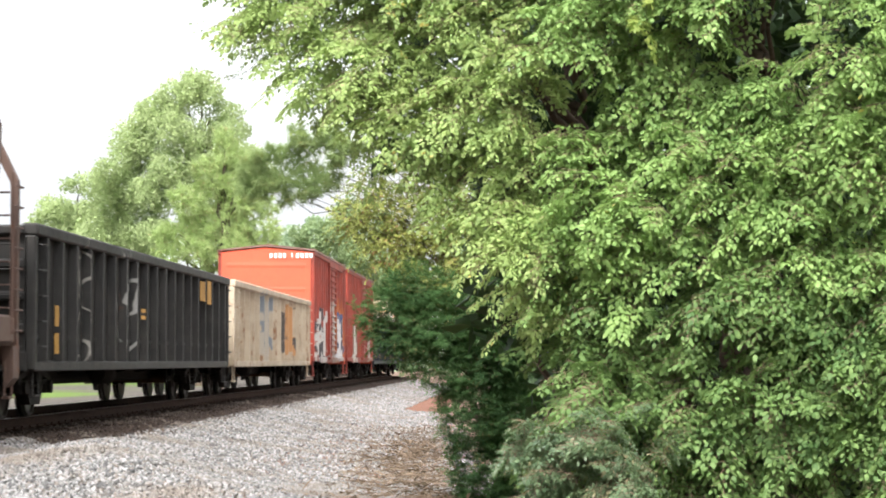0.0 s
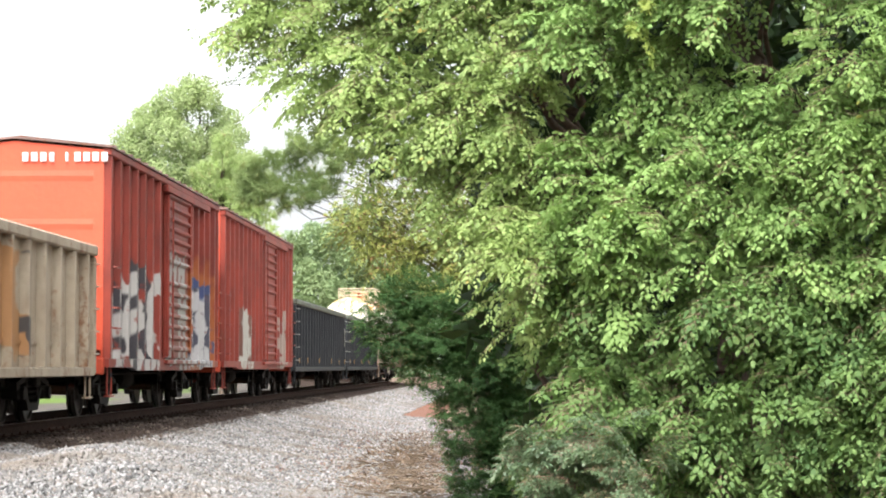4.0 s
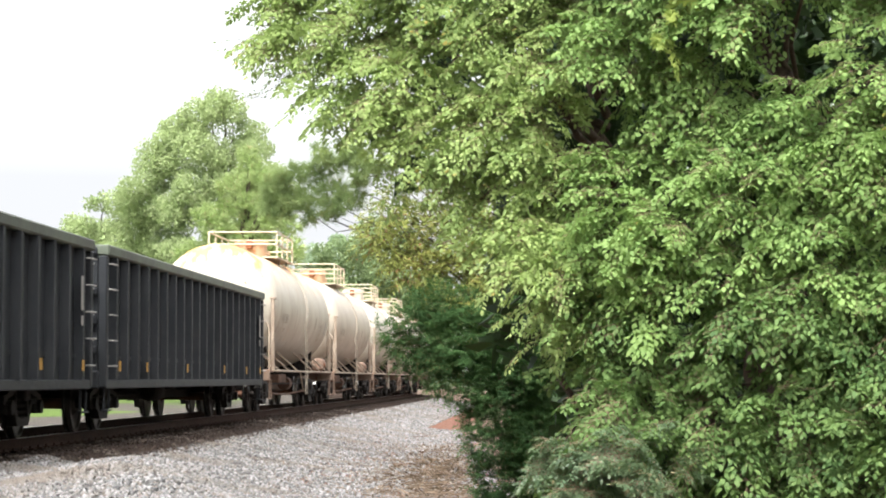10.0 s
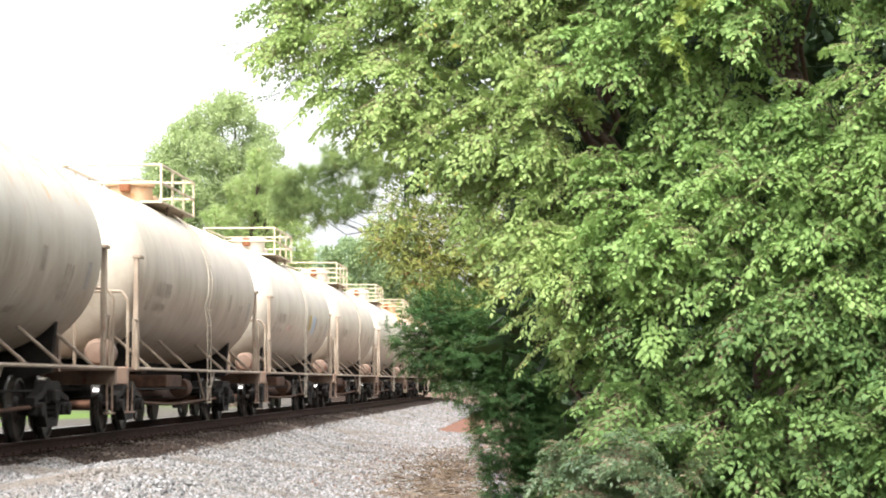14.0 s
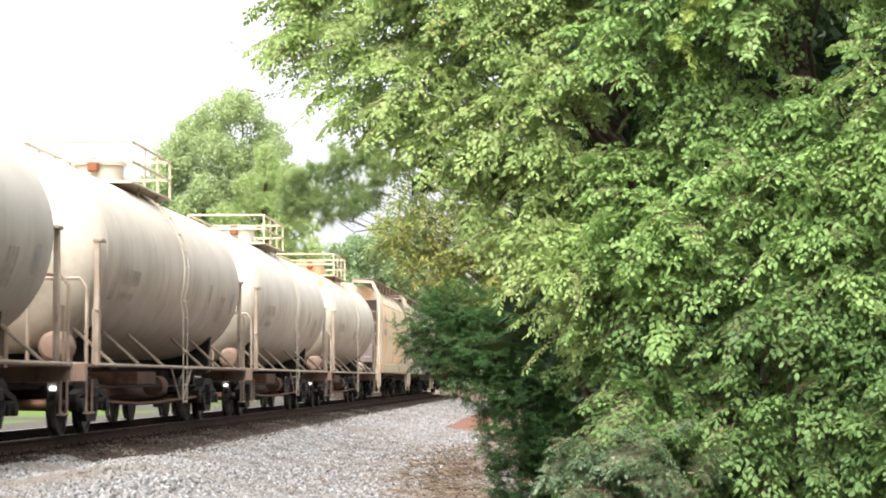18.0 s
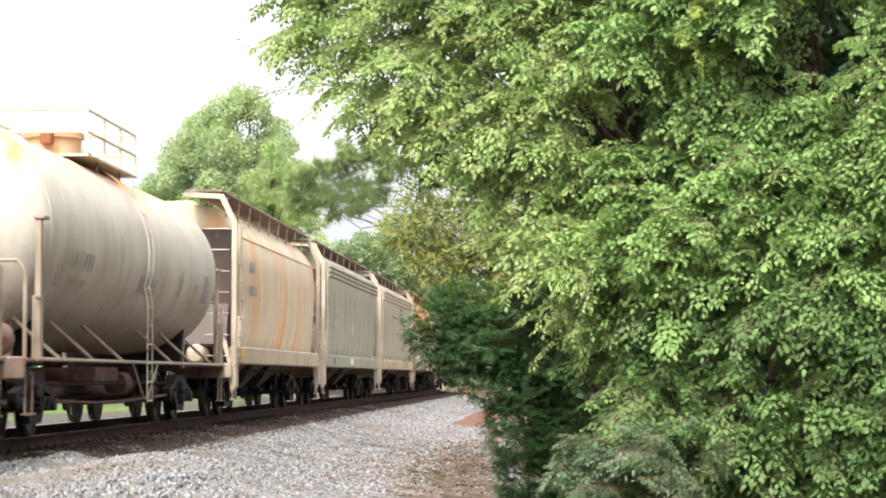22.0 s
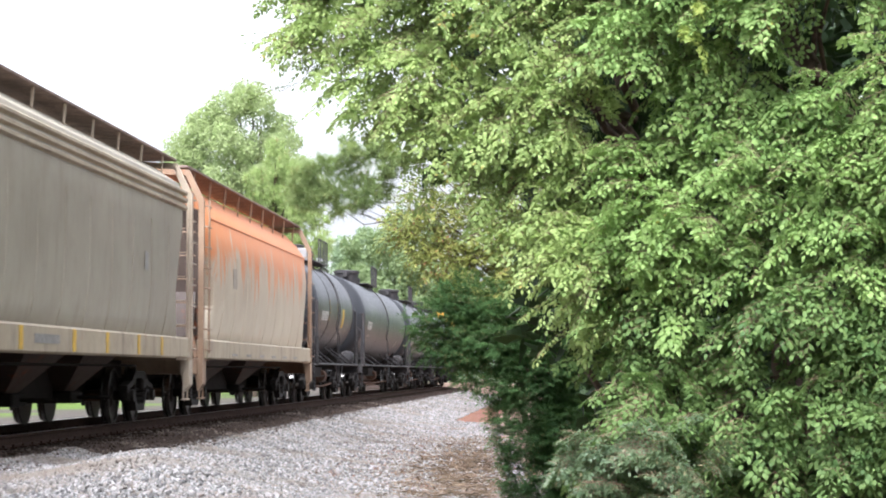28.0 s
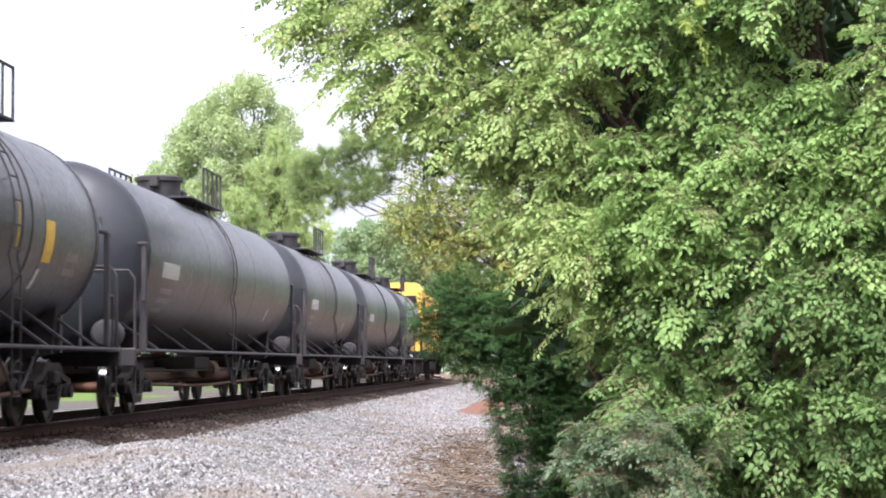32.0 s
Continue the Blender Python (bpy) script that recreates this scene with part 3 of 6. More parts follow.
def sprays(rng, p, out, length, leaves, leaf_len, leaf_wid, droop=0.5, forks=2, spread=0.75, hang=0.25, lean=(0, 0, 0), jitter=0.5, face=0.0, twig_r=0.003):
    """Twigs with alternate leaves, each twig forked; returns leaf and twig arrays."""
    d = unit(out * 0.8 + rng.normal(0, jitter, p.shape) + np.array([lean]))
    tl = length * rng.uniform(0.6, 1.3, (len(p), 1))
    ps, dirs, ls = [p], [d], [tl]
    facing = np.concatenate([out] * (forks + 1))
    for k in range(forks):
        at = 0.2 + 0.3 * k
        u = unit(np.cross(d, np.array([[0, 0, 1.0]]) + rng.normal(0, 0.35, p.shape)))
        ps.append(p + d * tl * at)
        dirs.append(unit(d + u * (1 if k % 2 else -1) * 0.9))
        ls.append(tl * 0.62)
    p, d, tl = np.concatenate(ps), np.concatenate(dirs), np.concatenate(ls)
    u = unit(np.cross(d, np.array([[0, 0, 1.0]]) + rng.normal(0, 0.3, p.shape)))
    w = np.cross(u, d)
    w = w * np.sign(w[:, 2:3] + 1e-6)
    down = np.array([[0, 0, -1.0]])
    pos, dr, nm = [], [], []
    for j in range(leaves):
        f = (j + 0.6) / leaves
        pos.append(p + d * tl * f + down * droop * tl * f * f)
        dr.append(unit(d * 0.6 + u * (spread if j % 2 else -spread) + down * (hang + droop * 0.6 * f) + rng.normal(0, 0.28, p.shape)))
        nm.append(unit(w * (1 - face * 0.5) + face * (facing + np.array([[0, 0, 0.75]])) + rng.normal(0, 0.38 - 0.24 * face, p.shape)))
    pos, dr, nm = np.concatenate(pos), np.concatenate(dr), np.concatenate(nm)
    size = rng.uniform(0.65, 1.2, len(pos))
    lv = leaf_arrays(pos, dr, nm, leaf_len * size, leaf_wid * size)
    a = unit(np.cross(d, w))
    r = twig_r
    tip = p + d * tl + down * droop * tl
    tv = np.stack([p + a * r, p - a * r * 0.5 + w * r, p - a * r * 0.5 - w * r, tip], 1).reshape(-1, 3)
    k = 4 * np.arange(len(p))[:, None]
    tf = np.concatenate([k + np.array([[0, 1, 3]]), k + np.array([[1, 2, 3]]), k + np.array([[2, 0, 3]])], 0)
    return lv, (tv, tf)


def oval_leaves(p, d, n, length, width):
    """Oval leaves of four triangles: base, two sides twice, tip."""
    d = unit(d)
    side = unit(np.cross(d, n))
    up = np.cross(side, d)
    ln, w = length[:, None], width[:, None] / 2
    a, b = p + d * ln * 0.32 + up * w * 0.15, p + d * ln * 0.68 + up * w * 0.05
    v = np.stack([p, a + side * w * 0.95, b + side * w * 0.86, p + d * ln - up * ln * 0.12, b - side * w * 0.86, a - side * w * 0.95], 1)
    k = 6 * np.arange(len(p))[:, None]
    f = np.concatenate([k + np.array([q]) for q in ((0, 1, 5), (1, 2, 4), (1, 4, 5), (2, 3, 4))], 0)
    return v.reshape(-1, 3), f


def fronds(rng, lobes, per_lobe, length, leaf_len, leaf_wid, way=(-0.45, -0.35, 0.0), twigs=7, leaves=5, droop=0.45, flat=0.75):
    """Flat drooping branchlets out of the lobes: side twigs in two ranks, leaves in two ranks along each twig."""
    c = np.repeat(np.array([q[:3] for q in lobes]), per_lobe, 0)
    r = np.repeat(np.array([[q[3]] for q in lobes]), per_lobe, 0)
    n = len(c)
    o = unit(rng.normal(0, 1, (n, 3)) * np.array([[1.0, 0.7, 0.9]]) + np.array([[-0.1, -0.75, 0.1]]))
    base = c + o * r * rng.uniform(0.15, 0.85, (n, 1))
    d = unit(o * np.array([[0.8, 0.8, 0.35]]) + np.array([way]) + rng.normal(0, 0.28, (n, 3)))
    ln = length * rng.uniform(0.6, 1.25, (n, 1))
    tilt = unit(np.array([[0, 0, 1.0]]) * flat + o * np.array([[1, 1, 0.2]]) * 0.8 + rng.normal(0, 0.22, (n, 3)))
    side = unit(np.cross(d, tilt))
    norm = np.cross(side, d)
    down = np.array([[0, 0, -1.0]])
    ps, ds, ns, ax = [], [], [], []
    tips = []
    for j in range(twigs):
        f = (j + 0.7) / twigs
        at = base + d * ln * f + down * droop * ln * f * f
        for s in (-1, 1):
            td = unit(d * 0.75 + side * s * 0.8 + down * (0.25 + droop * f) + rng.normal(0, 0.16, (n, 3)))
            tl = ln * (0.50 - 0.34 * f) * rng.uniform(0.7, 1.2, (n, 1))
            tips.append((at, td, tl))
            ts = unit(np.cross(td, norm))
            for m in range(leaves):
                g = (m + 0.8) / leaves
                q = at + td * tl * g + down * 0.25 * tl * g * g
                k = 1 if (m + j) % 2 else -1
                last = m == leaves - 1
                ps.append(q)
                ds.append(td * (1.0 if last else 0.55) + ts * (0.0 if last else 0.7 * k) + down * 0.30 + rng.normal(0, 0.2, (n, 3)))
                ns.append(norm + rng.normal(0, 0.24, (n, 3)))
    p, dd, nn = np.concatenate(ps), np.concatenate(ds), unit(np.concatenate(ns))
    size = rng.uniform(0.62, 1.2, len(p))
    lv = oval_leaves(p, dd, nn, leaf_len * size, leaf_wid * size)
    a = np.concatenate([t[0] for t in tips] + [base])
    b = np.concatenate([t[0] + t[1] * t[2] for t in tips] + [base + d * ln + down * droop * ln])
    return lv, thin_bars(rng, a[::2], b[::2], 0.0026)


def thin_bars(rng, a, b, r):
    """Three-sided twigs from a to b."""
    d = unit(b - a)
    u = unit(np.cross(d, np.array([[0.3, 0.5, 0.8]])))
    w = np.cross(d, u)
    ring = [u * math.cos(k * 2.094) + w * math.sin(k * 2.094) for k in range(3)]
    v = np.stack([a + q * r for q in ring] + [b + q * r * 0.5 for q in ring], 1)
    k = 6 * np.arange(len(a))[:, None]
    f = np.concatenate([k + np.array([q]) for q in ((0, 1, 4), (0, 4, 3), (1, 2, 5), (1, 5, 4), (2, 0, 3), (2, 3, 5))], 0)
    return v.reshape(-1, 3), f


def broken(lobes, count, share, seed):
    """Smaller lobes scattered over the lobes of a crown, for an uneven outline."""
    rng = random.Random(seed)
    made = []
    for x, y, z, r in lobes:
        made.append((x, y, z, r * 0.72))
        for _ in range(count):
            a, b = rng.uniform(0, 2 * math.pi), rng.uniform(-0.6, 1.0)
            c = math.sqrt(1 - min(1.0, b * b))
            k = r * rng.uniform(0.6, 0.95)
            made.append((x + k * c * math.cos(a), y + k * c * math.sin(a), z + k * b, r * share * rng.uniform(0.7, 1.3)))
    return made


def fuzz(rng, lobes, per_area, ln, wd, inner=0.6):
    """Loose leaves in the shells of lobes, for crowns far off."""
    p, d = shell_points(rng, lobes, per_area, 0.3, inner)
    return leaf_arrays(p, rng.normal(0, 1, p.shape) + d * 0.4, unit(d * 0.9 + rng.normal(0, 0.6, p.shape)), ln * rng.uniform(0.6, 1.3, len(p)), wd * rng.uniform(0.6, 1.3, len(p)))


def tufts(rng, p, out, needles, length, width):
    """Pine tufts: needles that fan out round the end of a shoot."""
    m = len(p)
    d = unit(np.repeat(out, needles, 0) * 0.55 + rng.normal(0, 0.62, (m * needles, 3)) + np.array([[0, 0, 0.15]]))
    base = np.repeat(p, needles, 0) + np.repeat(out, needles, 0) * rng.uniform(-0.35, 0.25, (m * needles, 1)) * length
    ln = length * rng.uniform(0.6, 1.15, (m * needles, 1))
    s = unit(np.cross(d, rng.normal(0, 1, d.shape)))
    v = np.stack([base + s * width / 2, base - s * width / 2, base + d * ln], 1).reshape(-1, 3)
    return v, np.arange(len(v)).reshape(-1, 3)


def limb(parent, start, end, r0, r1, name="limb", sag=0.0, seed=0, bits=7):
    """A crooked tapered limb."""
    rng = random.Random(seed)
    a, b = Vector(start), Vector(end)
    pts = []
    for k in range(bits + 1):
        f = k / bits
        wob = 0.06 * (b - a).length * math.sin(math.pi * f)
        pts.append(a.lerp(b, f) + Vector((rng.uniform(-wob, wob), rng.uniform(-wob, wob), rng.uniform(-wob, wob) + sag * math.sin(math.pi * f))))
    s = Shape()
    n = 7
    for i, p in enumerate(pts):
        d = (pts[min(i + 1, bits)] - pts[max(i - 1, 0)]).normalized()
        u = d.orthogonal().normalized()
        w = d.cross(u)
        r = r0 + (r1 - r0) * i / bits
        s.v += [tuple(p + (u * math.cos(2 * math.pi * k / n) + w * math.sin(2 * math.pi * k / n)) * r * rng.uniform(0.9, 1.1)) for k in range(n)]
        if i:
            s.f += [((i - 1) * n + k, (i - 1) * n + (k + 1) % n, i * n + (k + 1) % n, i * n + k) for k in range(n)]
    s.f += [tuple(range(n)), tuple(range(bits * n, bits * n + n))]
    return part(name, s, M_BARK, parent, smooth=60)


def tree(name, label, category, trunk_at, trunk_top, trunk_r, lobes, leaf_sets, material, twig_sets=(), limbs=True, group="", limb_r=0.05):
    """A thing of trunk, limbs to the lobes of its crown, leaves and twigs."""
    t = tagged(new(name), label, category, group)
    x, y = trunk_at
    limb(t, (x, y, ground_height(x, y) - 0.1), trunk_top, trunk_r, trunk_r * 0.4, "trunk", 0, 3, 9)
    if limbs:
        a, b = Vector((x, y, ground_height(x, y))), Vector(trunk_top)
        for k, (lx, ly, lz, r) in enumerate(lobes):
            f = min(0.95, max(0.25, (lz - a.z) / max(0.1, b.z - a.z) * 0.75))
            limb(t, a.lerp(b, f), (lx, ly, lz), limb_r, limb_r * 0.25, "limb", 0.15 * r, k)
    v = np.concatenate([s[0] for s in leaf_sets])
    k, fs = 0, []
    for s in leaf_sets:
        fs.append(s[1] + k)
        k += len(s[0])
    part("crown", big_mesh("crown", v, np.concatenate(fs), material), material, t)
    if len(twig_sets):
        v = np.concatenate([s[0] for s in twig_sets])
        k, fs = 0, []
        for s in twig_sets:
            fs.append(s[1] + k)
            k += len(s[0])
        tagged(part("twig_growth", big_mesh("twig_growth", v, np.concatenate(fs), M_TWIG), M_TWIG, t), kind="stuff")
    return t


# crowns as lobes: x, y, z, radius
# the leafy wall beside the track: how far it reaches towards the track at each height
WALL_EDGE = [(-0.9, 0.55), (0.2, 0.5), (0.9, 0.42), (1.2, 0.22), (1.7, 0.0), (2.2, -0.35), (2.5, -0.8), (2.85, -1.2), (3.1, -1.6), (3.35, -1.45), (3.6, -2.0), (4.0, -2.3), (5.2, -2.4), (6.2, -1.6)]
WALL_GAPS = [(2.38, 3.85, 0.32, 0.52), (1.22, 1.33, 0.22, 0.26), (2.15, 0.85, 0.10, 0.08), (0.75, 3.27, 0.32, 0.12), (2.4, -0.35, 0.34, 0.2)]


def wall_lobes(seed):
    """Lobes of the wall of leaves, a jittered grid that leaves the dark gaps free."""
    rnd, out = random.Random(seed), []
    z = -0.75
    while z < 6.4:
        edge = np.interp(z, [e[0] for e in WALL_EDGE], [e[1] for e in WALL_EDGE])
        x = edge + 0.24
        while x < 4.0:
            r = rnd.uniform(0.27, 0.42)
            px, pz = x + rnd.uniform(-0.06, 0.14), z + rnd.uniform(-0.14, 0.14)
            py = 20.9 - 0.36 * (px + 2.5) - 0.10 * max(0.0, 3.2 - pz) * min(1.0, max(0.0, px + 0.8)) + rnd.uniform(-0.28, 0.28) + 0.25 * max(0.0, pz - 4.5)
            if not any(((px - gx) / (gw + 0.16)) ** 2 + ((pz - gz) / (gh + 0.16)) ** 2 < 1 for gx, gz, gw, gh in WALL_GAPS):
                out.append((px, py, pz, r))
            x += 0.46
        z += 0.43
    return out


WALL = wall_lobes(17)
# split by place, to carry shaded, sunlit and middle leaf colours
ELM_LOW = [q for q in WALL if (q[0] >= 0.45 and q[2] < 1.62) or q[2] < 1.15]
ELM_LEFT = [q for q in WALL if q[2] >= 1.15 and q[0] < 0.45]
ELM_TOP = [q for q in WALL if q[0] >= 0.45 and q[2] >= 1.62]
# unseen lobes above the view, added to shade the boughs below
ELM_UNSEEN_TOP = [(0.9, 21.4, 7.0, 0.8), (1.9, 20.9, 7.1, 0.9), (2.9, 20.6, 6.9, 0.9), (1.5, 21.4, 7.9, 0.9), (2.8, 21.2, 8.0, 0.9)]
PRIVET = [(-0.37, 20.6, 2.3, 0.31), (-0.53, 20.8, 1.9, 0.31), (-0.27, 20.6, 1.63, 0.31), (-0.01, 20.2, 1.81, 0.38), (-0.11, 20, 1.35, 0.35), (0.23,
    19.6, 1.39, 0.37), (0.01, 19.4, 0.95, 0.34), (0.32, 18.9, 0.85, 0.35), (0.16, 19.1, 0.5, 0.36), (0.04, 19.1, 0.14, 0.29), (0.47, 18.5, 0.25,
    0.39), (0.25, 18.7, -0.13, 0.4), (0.74, 18.2, -0.06, 0.36), (0.62, 18.6, 0.55, 0.3), (-0.16, 19.4, 0.61, 0.19)]
CEDAR = [(-1.03, 27, 1.63, 0.3), (-1.27, 27, 1.73, 0.27), (-1.38, 27, 1.77, 0.18), (-1.61, 27, 1.53, 0.18), (-1.77, 27, 1.4, 0.17), (-1.92, 27, 1.41,
    0.09), (-1.43, 27, 1.46, 0.3), (-1.54, 27, 1.19, 0.24), (-1.7, 27, 1.23, 0.16), (-1.23, 27, 1.26, 0.34), (-1.3, 27, 0.96, 0.3), (-1.5, 27, 0.99,
    0.16), (-0.96, 27, 1.26, 0.41), (-0.62, 27, 1.26, 0.41), (-0.42, 27, 1.53, 0.34), (-1.03, 27, 0.79, 0.34), (-0.62, 27, 0.72, 0.47), (-0.35, 27,
    1.06, 0.41), (-0.69, 27, 0.18, 0.44), (-0.56, 27, -0.29, 0.47), (-0.83, 27, 0.38, 0.24), (-0.32, 27, 0.25, 0.41), (-0.35, 27, -0.56, 0.47),
    (-0.66, 27, -0.56, 0.3)]
YELLOW_BUSH = [(-1.91, 36, 2.84, 0.34), (-2.09, 36, 3.29, 0.29), (-1.55, 36, 3.11, 0.43), (-1.82, 36, 3.74, 0.32), (-1.37, 36, 3.74, 0.41), (-1.1, 36,
    2.57, 0.45), (-1.55, 36, 2.48, 0.43), (-0.92, 36, 2.03, 0.41), (-0.83, 36, 3.02, 0.45), (-2.05, 36, 2.57, 0.23), (-0.65, 36, 3.74, 0.45), (-2.36,
    36, 3.56, 0.25), (-2.54, 36, 3.29, 0.22), (-2.72, 36, 3.11, 0.16), (-1.19, 36, 2.12, 0.36), (-2.27, 36, 2.93, 0.25)]
PINE_NEAR = [(-4.7, 45, 4.97, 0.29), (-4.25, 45, 5.19, 0.32), (-3.74, 45, 5.25, 0.36), (-3.29, 45, 5.14, 0.34), (-4.87, 45, 4.46, 0.27), (-4.42, 45,
    4.57, 0.34), (-3.97, 45, 4.46, 0.34), (-3.52, 45, 4.8, 0.2), (-5.32, 45, 4.74, 0.29), (-5.48, 45, 4.35, 0.27), (-5.18, 45, 4.24, 0.27), (-5.09,
    45, 4.91, 0.18), (-4.25, 45, 4.18, 0.23), (-4.58, 45, 4.07, 0.16)]


def crown_rows(y, rows, seed):
    """Lobes of a far crown, row by row: height, left and right reach, radius."""
    rnd, out = random.Random(seed), []
    for z, x0, x1, r in rows:
        n = max(2, round((x1 - x0) / (r * 1.25)) + 1)
        out += [(x0 + (x1 - x0) * k / (n - 1) + rnd.uniform(-0.3, 0.3) * r, y + rnd.uniform(-1.2, 1.2), z + rnd.uniform(-0.3, 0.3) * r, r * rnd.uniform(0.85, 1.2)) for k in range(n)]
    return out


BIG_TREE = crown_rows(132, [(17.0, -19.9, -18.5, 1.0), (15.9, -21.2, -17.9, 1.1), (14.6, -22.3, -17.0, 1.2), (13.2, -23.2, -16.6, 1.35), (11.6, -24.0, -16.2, 1.45), (10.0, -24.4, -16.6, 1.5), (8.4, -24.4, -17.2, 1.6)], 6)
LEFT_TREE = crown_rows(142, [(11.8, -27.6, -26.3, 0.9), (10.6, -28.8, -25.8, 1.1), (9.3, -29.7, -25.0, 1.25), (8.0, -30.0, -25.0, 1.4), (6.5, -30.0, -25.0, 1.5)], 7)
PALE_PINE = [(-14.49, 112, 11.94, 0.56), (-14.63, 112, 10.96, 0.9), (-13.79, 112, 10.4, 0.9), (-15.19, 112, 9.84, 1.18), (-13.93, 112, 9, 1.26),
    (-13.23, 112, 8.44, 1.12), (-16.17, 112, 8.44, 1.18), (-14.63, 112, 7.6, 1.46), (-12.67, 112, 7.32, 1.26), (-16.87, 112, 7.18, 1.06), (-15.47,
    112, 6.2, 1.54), (-13.51, 112, 5.92, 1.54), (-17.43, 112, 6.2, 1.01)]
FAR_TREES = [(-19.13, 195, 11.04, 1.36), (-17.18, 195, 11.62, 1.36), (-15.23, 195, 12.11, 1.56), (-18.4, 195, 10.16, 1.95), (-15.97, 195, 9.67, 2.15),
    (-13.28, 195, 10.65, 1.95), (-20.11, 195, 9.67, 1.75), (-17.18, 195, 7.24, 2.24), (-14.26, 195, 6.99, 2.24), (-11.33, 195, 7.24, 2.24), (-19.62,
    195, 6.26, 2.15), (-9.38, 195, 4.31, 2.24), (-12.31, 195, 3.82, 2.24), (-15.23, 195, 3.58, 2.24)]

MID_TREE = crown_rows(218, [(15.2, -16.5, -13.5, 1.9), (13.0, -19.5, -12.5, 2.1), (10.5, -20.5, -11.5, 2.3), (8.0, -21, -10.5, 2.4), (5.5, -21, -10, 2.4), (3.2, -21, -10, 2.4)], 12)
FAR_TREES = [tuple(k * 1.35 for k in q) for q in FAR_TREES]
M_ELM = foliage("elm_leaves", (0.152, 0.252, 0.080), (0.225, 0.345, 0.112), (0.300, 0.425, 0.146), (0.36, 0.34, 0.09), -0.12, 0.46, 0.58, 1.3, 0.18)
# darker elm copy: shade on the lower boughs is put into its colour
M_ELM_LOW = foliage("elm_leaves_painted_shade", (0.068, 0.132, 0.044), (0.112, 0.190, 0.060), (0.180, 0.265, 0.088), None, 0, 0.40, 0.58, 1.3, 0.18)
# paler elm copy: sunlight on the upper left boughs is in its colour
M_ELM_PALE = foliage("elm_leaves_painted_sunlight", (0.222, 0.315, 0.110), (0.298, 0.396, 0.138), (0.366, 0.455, 0.168), (0.40, 0.33, 0.10), -0.08, 0.48, 0.58, 1.3, 0.18)
M_PRIVET = foliage("grey_green_small_leaves", (0.050, 0.092, 0.044), (0.082, 0.130, 0.064), (0.135, 0.188, 0.098), (0.20, 0.18, 0.10), 0.015, 0.32, 0.45, 0.9, 0.4)
M_CEDAR = foliage("dark_cedar_sprays", (0.026, 0.072, 0.026), (0.050, 0.115, 0.036), (0.085, 0.160, 0.050), (0.14, 0.12, 0.05), 0.005, 0.3, 0.7, 0.9, 0.15)
M_YELLOW_BUSH = foliage("yellow_green_leaves", (0.120, 0.165, 0.040), (0.215, 0.250, 0.060), (0.370, 0.370, 0.095), (0.32, 0.16, 0.07), 0.02, 0.42, 0.5)
M_MID = foliage("mid_green_leaves", (0.150, 0.215, 0.100), (0.205, 0.275, 0.130), (0.270, 0.340, 0.175), None, 0, 0.3, 0.8, 0.3, 0.2)
M_PINE = foliage("pine_needles", (0.150, 0.220, 0.080), (0.220, 0.295, 0.110), (0.300, 0.370, 0.160), (0.25, 0.20, 0.08), 0.02, 0.35, 0.6, 0.6, 0.2)
# next three: the haze over far trees is mixed into paler leaf colours
M_FAR = foliage("far_leaves_painted_haze", (0.31, 0.385, 0.19), (0.375, 0.45, 0.225), (0.44, 0.51, 0.27), None, 0, 0.5, 0.8, 0.3, 0.05)
M_FAR_PINE = foliage("far_needles_painted_haze", (0.29, 0.385, 0.145), (0.37, 0.465, 0.19), (0.45, 0.54, 0.25), (0.38, 0.32, 0.18), 0.03, 0.45, 0.8, 0.3, 0.05)
M_HAZY = foliage("distant_leaves_painted_haze", (0.21, 0.30, 0.19), (0.27, 0.36, 0.23), (0.34, 0.42, 0.27), None, 0, 0.4, 0.8, 0.1, 0.05)
# near-black leaves: the deep shade of the woods is in the colour
M_DEEP = foliage("woodland_leaves_painted_shade", (0.012, 0.028, 0.010), (0.020, 0.045, 0.014), (0.035, 0.070, 0.020), None, 0, 0.15, 0.6)
M_TURNING = foliage("turning_elm_leaves", (0.20, 0.27, 0.07), (0.27, 0.34, 0.085), (0.36, 0.41, 0.11), None, 0, 0.5, 0.5, 1.3, 0.3)
rng = np.random.default_rng(21)


def leafy(lobes, per_area, length, leaves, ln, wd, face=0.6, **k):
    p, d = shell_points(rng, lobes, per_area)
    return sprays(rng, p, d, length, leaves, ln, wd, face=face, **k)


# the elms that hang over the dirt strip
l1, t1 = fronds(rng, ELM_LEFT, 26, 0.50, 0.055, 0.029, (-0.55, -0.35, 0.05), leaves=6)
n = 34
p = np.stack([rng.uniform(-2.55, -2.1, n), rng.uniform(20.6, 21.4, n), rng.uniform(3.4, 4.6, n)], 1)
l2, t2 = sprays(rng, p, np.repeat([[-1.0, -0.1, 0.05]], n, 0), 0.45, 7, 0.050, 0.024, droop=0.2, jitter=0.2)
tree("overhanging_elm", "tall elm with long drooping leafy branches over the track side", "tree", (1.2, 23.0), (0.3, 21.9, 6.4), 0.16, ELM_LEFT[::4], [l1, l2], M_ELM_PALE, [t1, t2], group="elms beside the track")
l1, t1 = fronds(rng, ELM_TOP, 25, 0.50, 0.063, 0.034, (-0.4, -0.4, 0.05))
l3, t3 = fronds(rng, ELM_UNSEEN_TOP, 40, 0.75, 0.085, 0.050)
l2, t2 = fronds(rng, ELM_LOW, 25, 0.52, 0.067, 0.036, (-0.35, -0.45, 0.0))
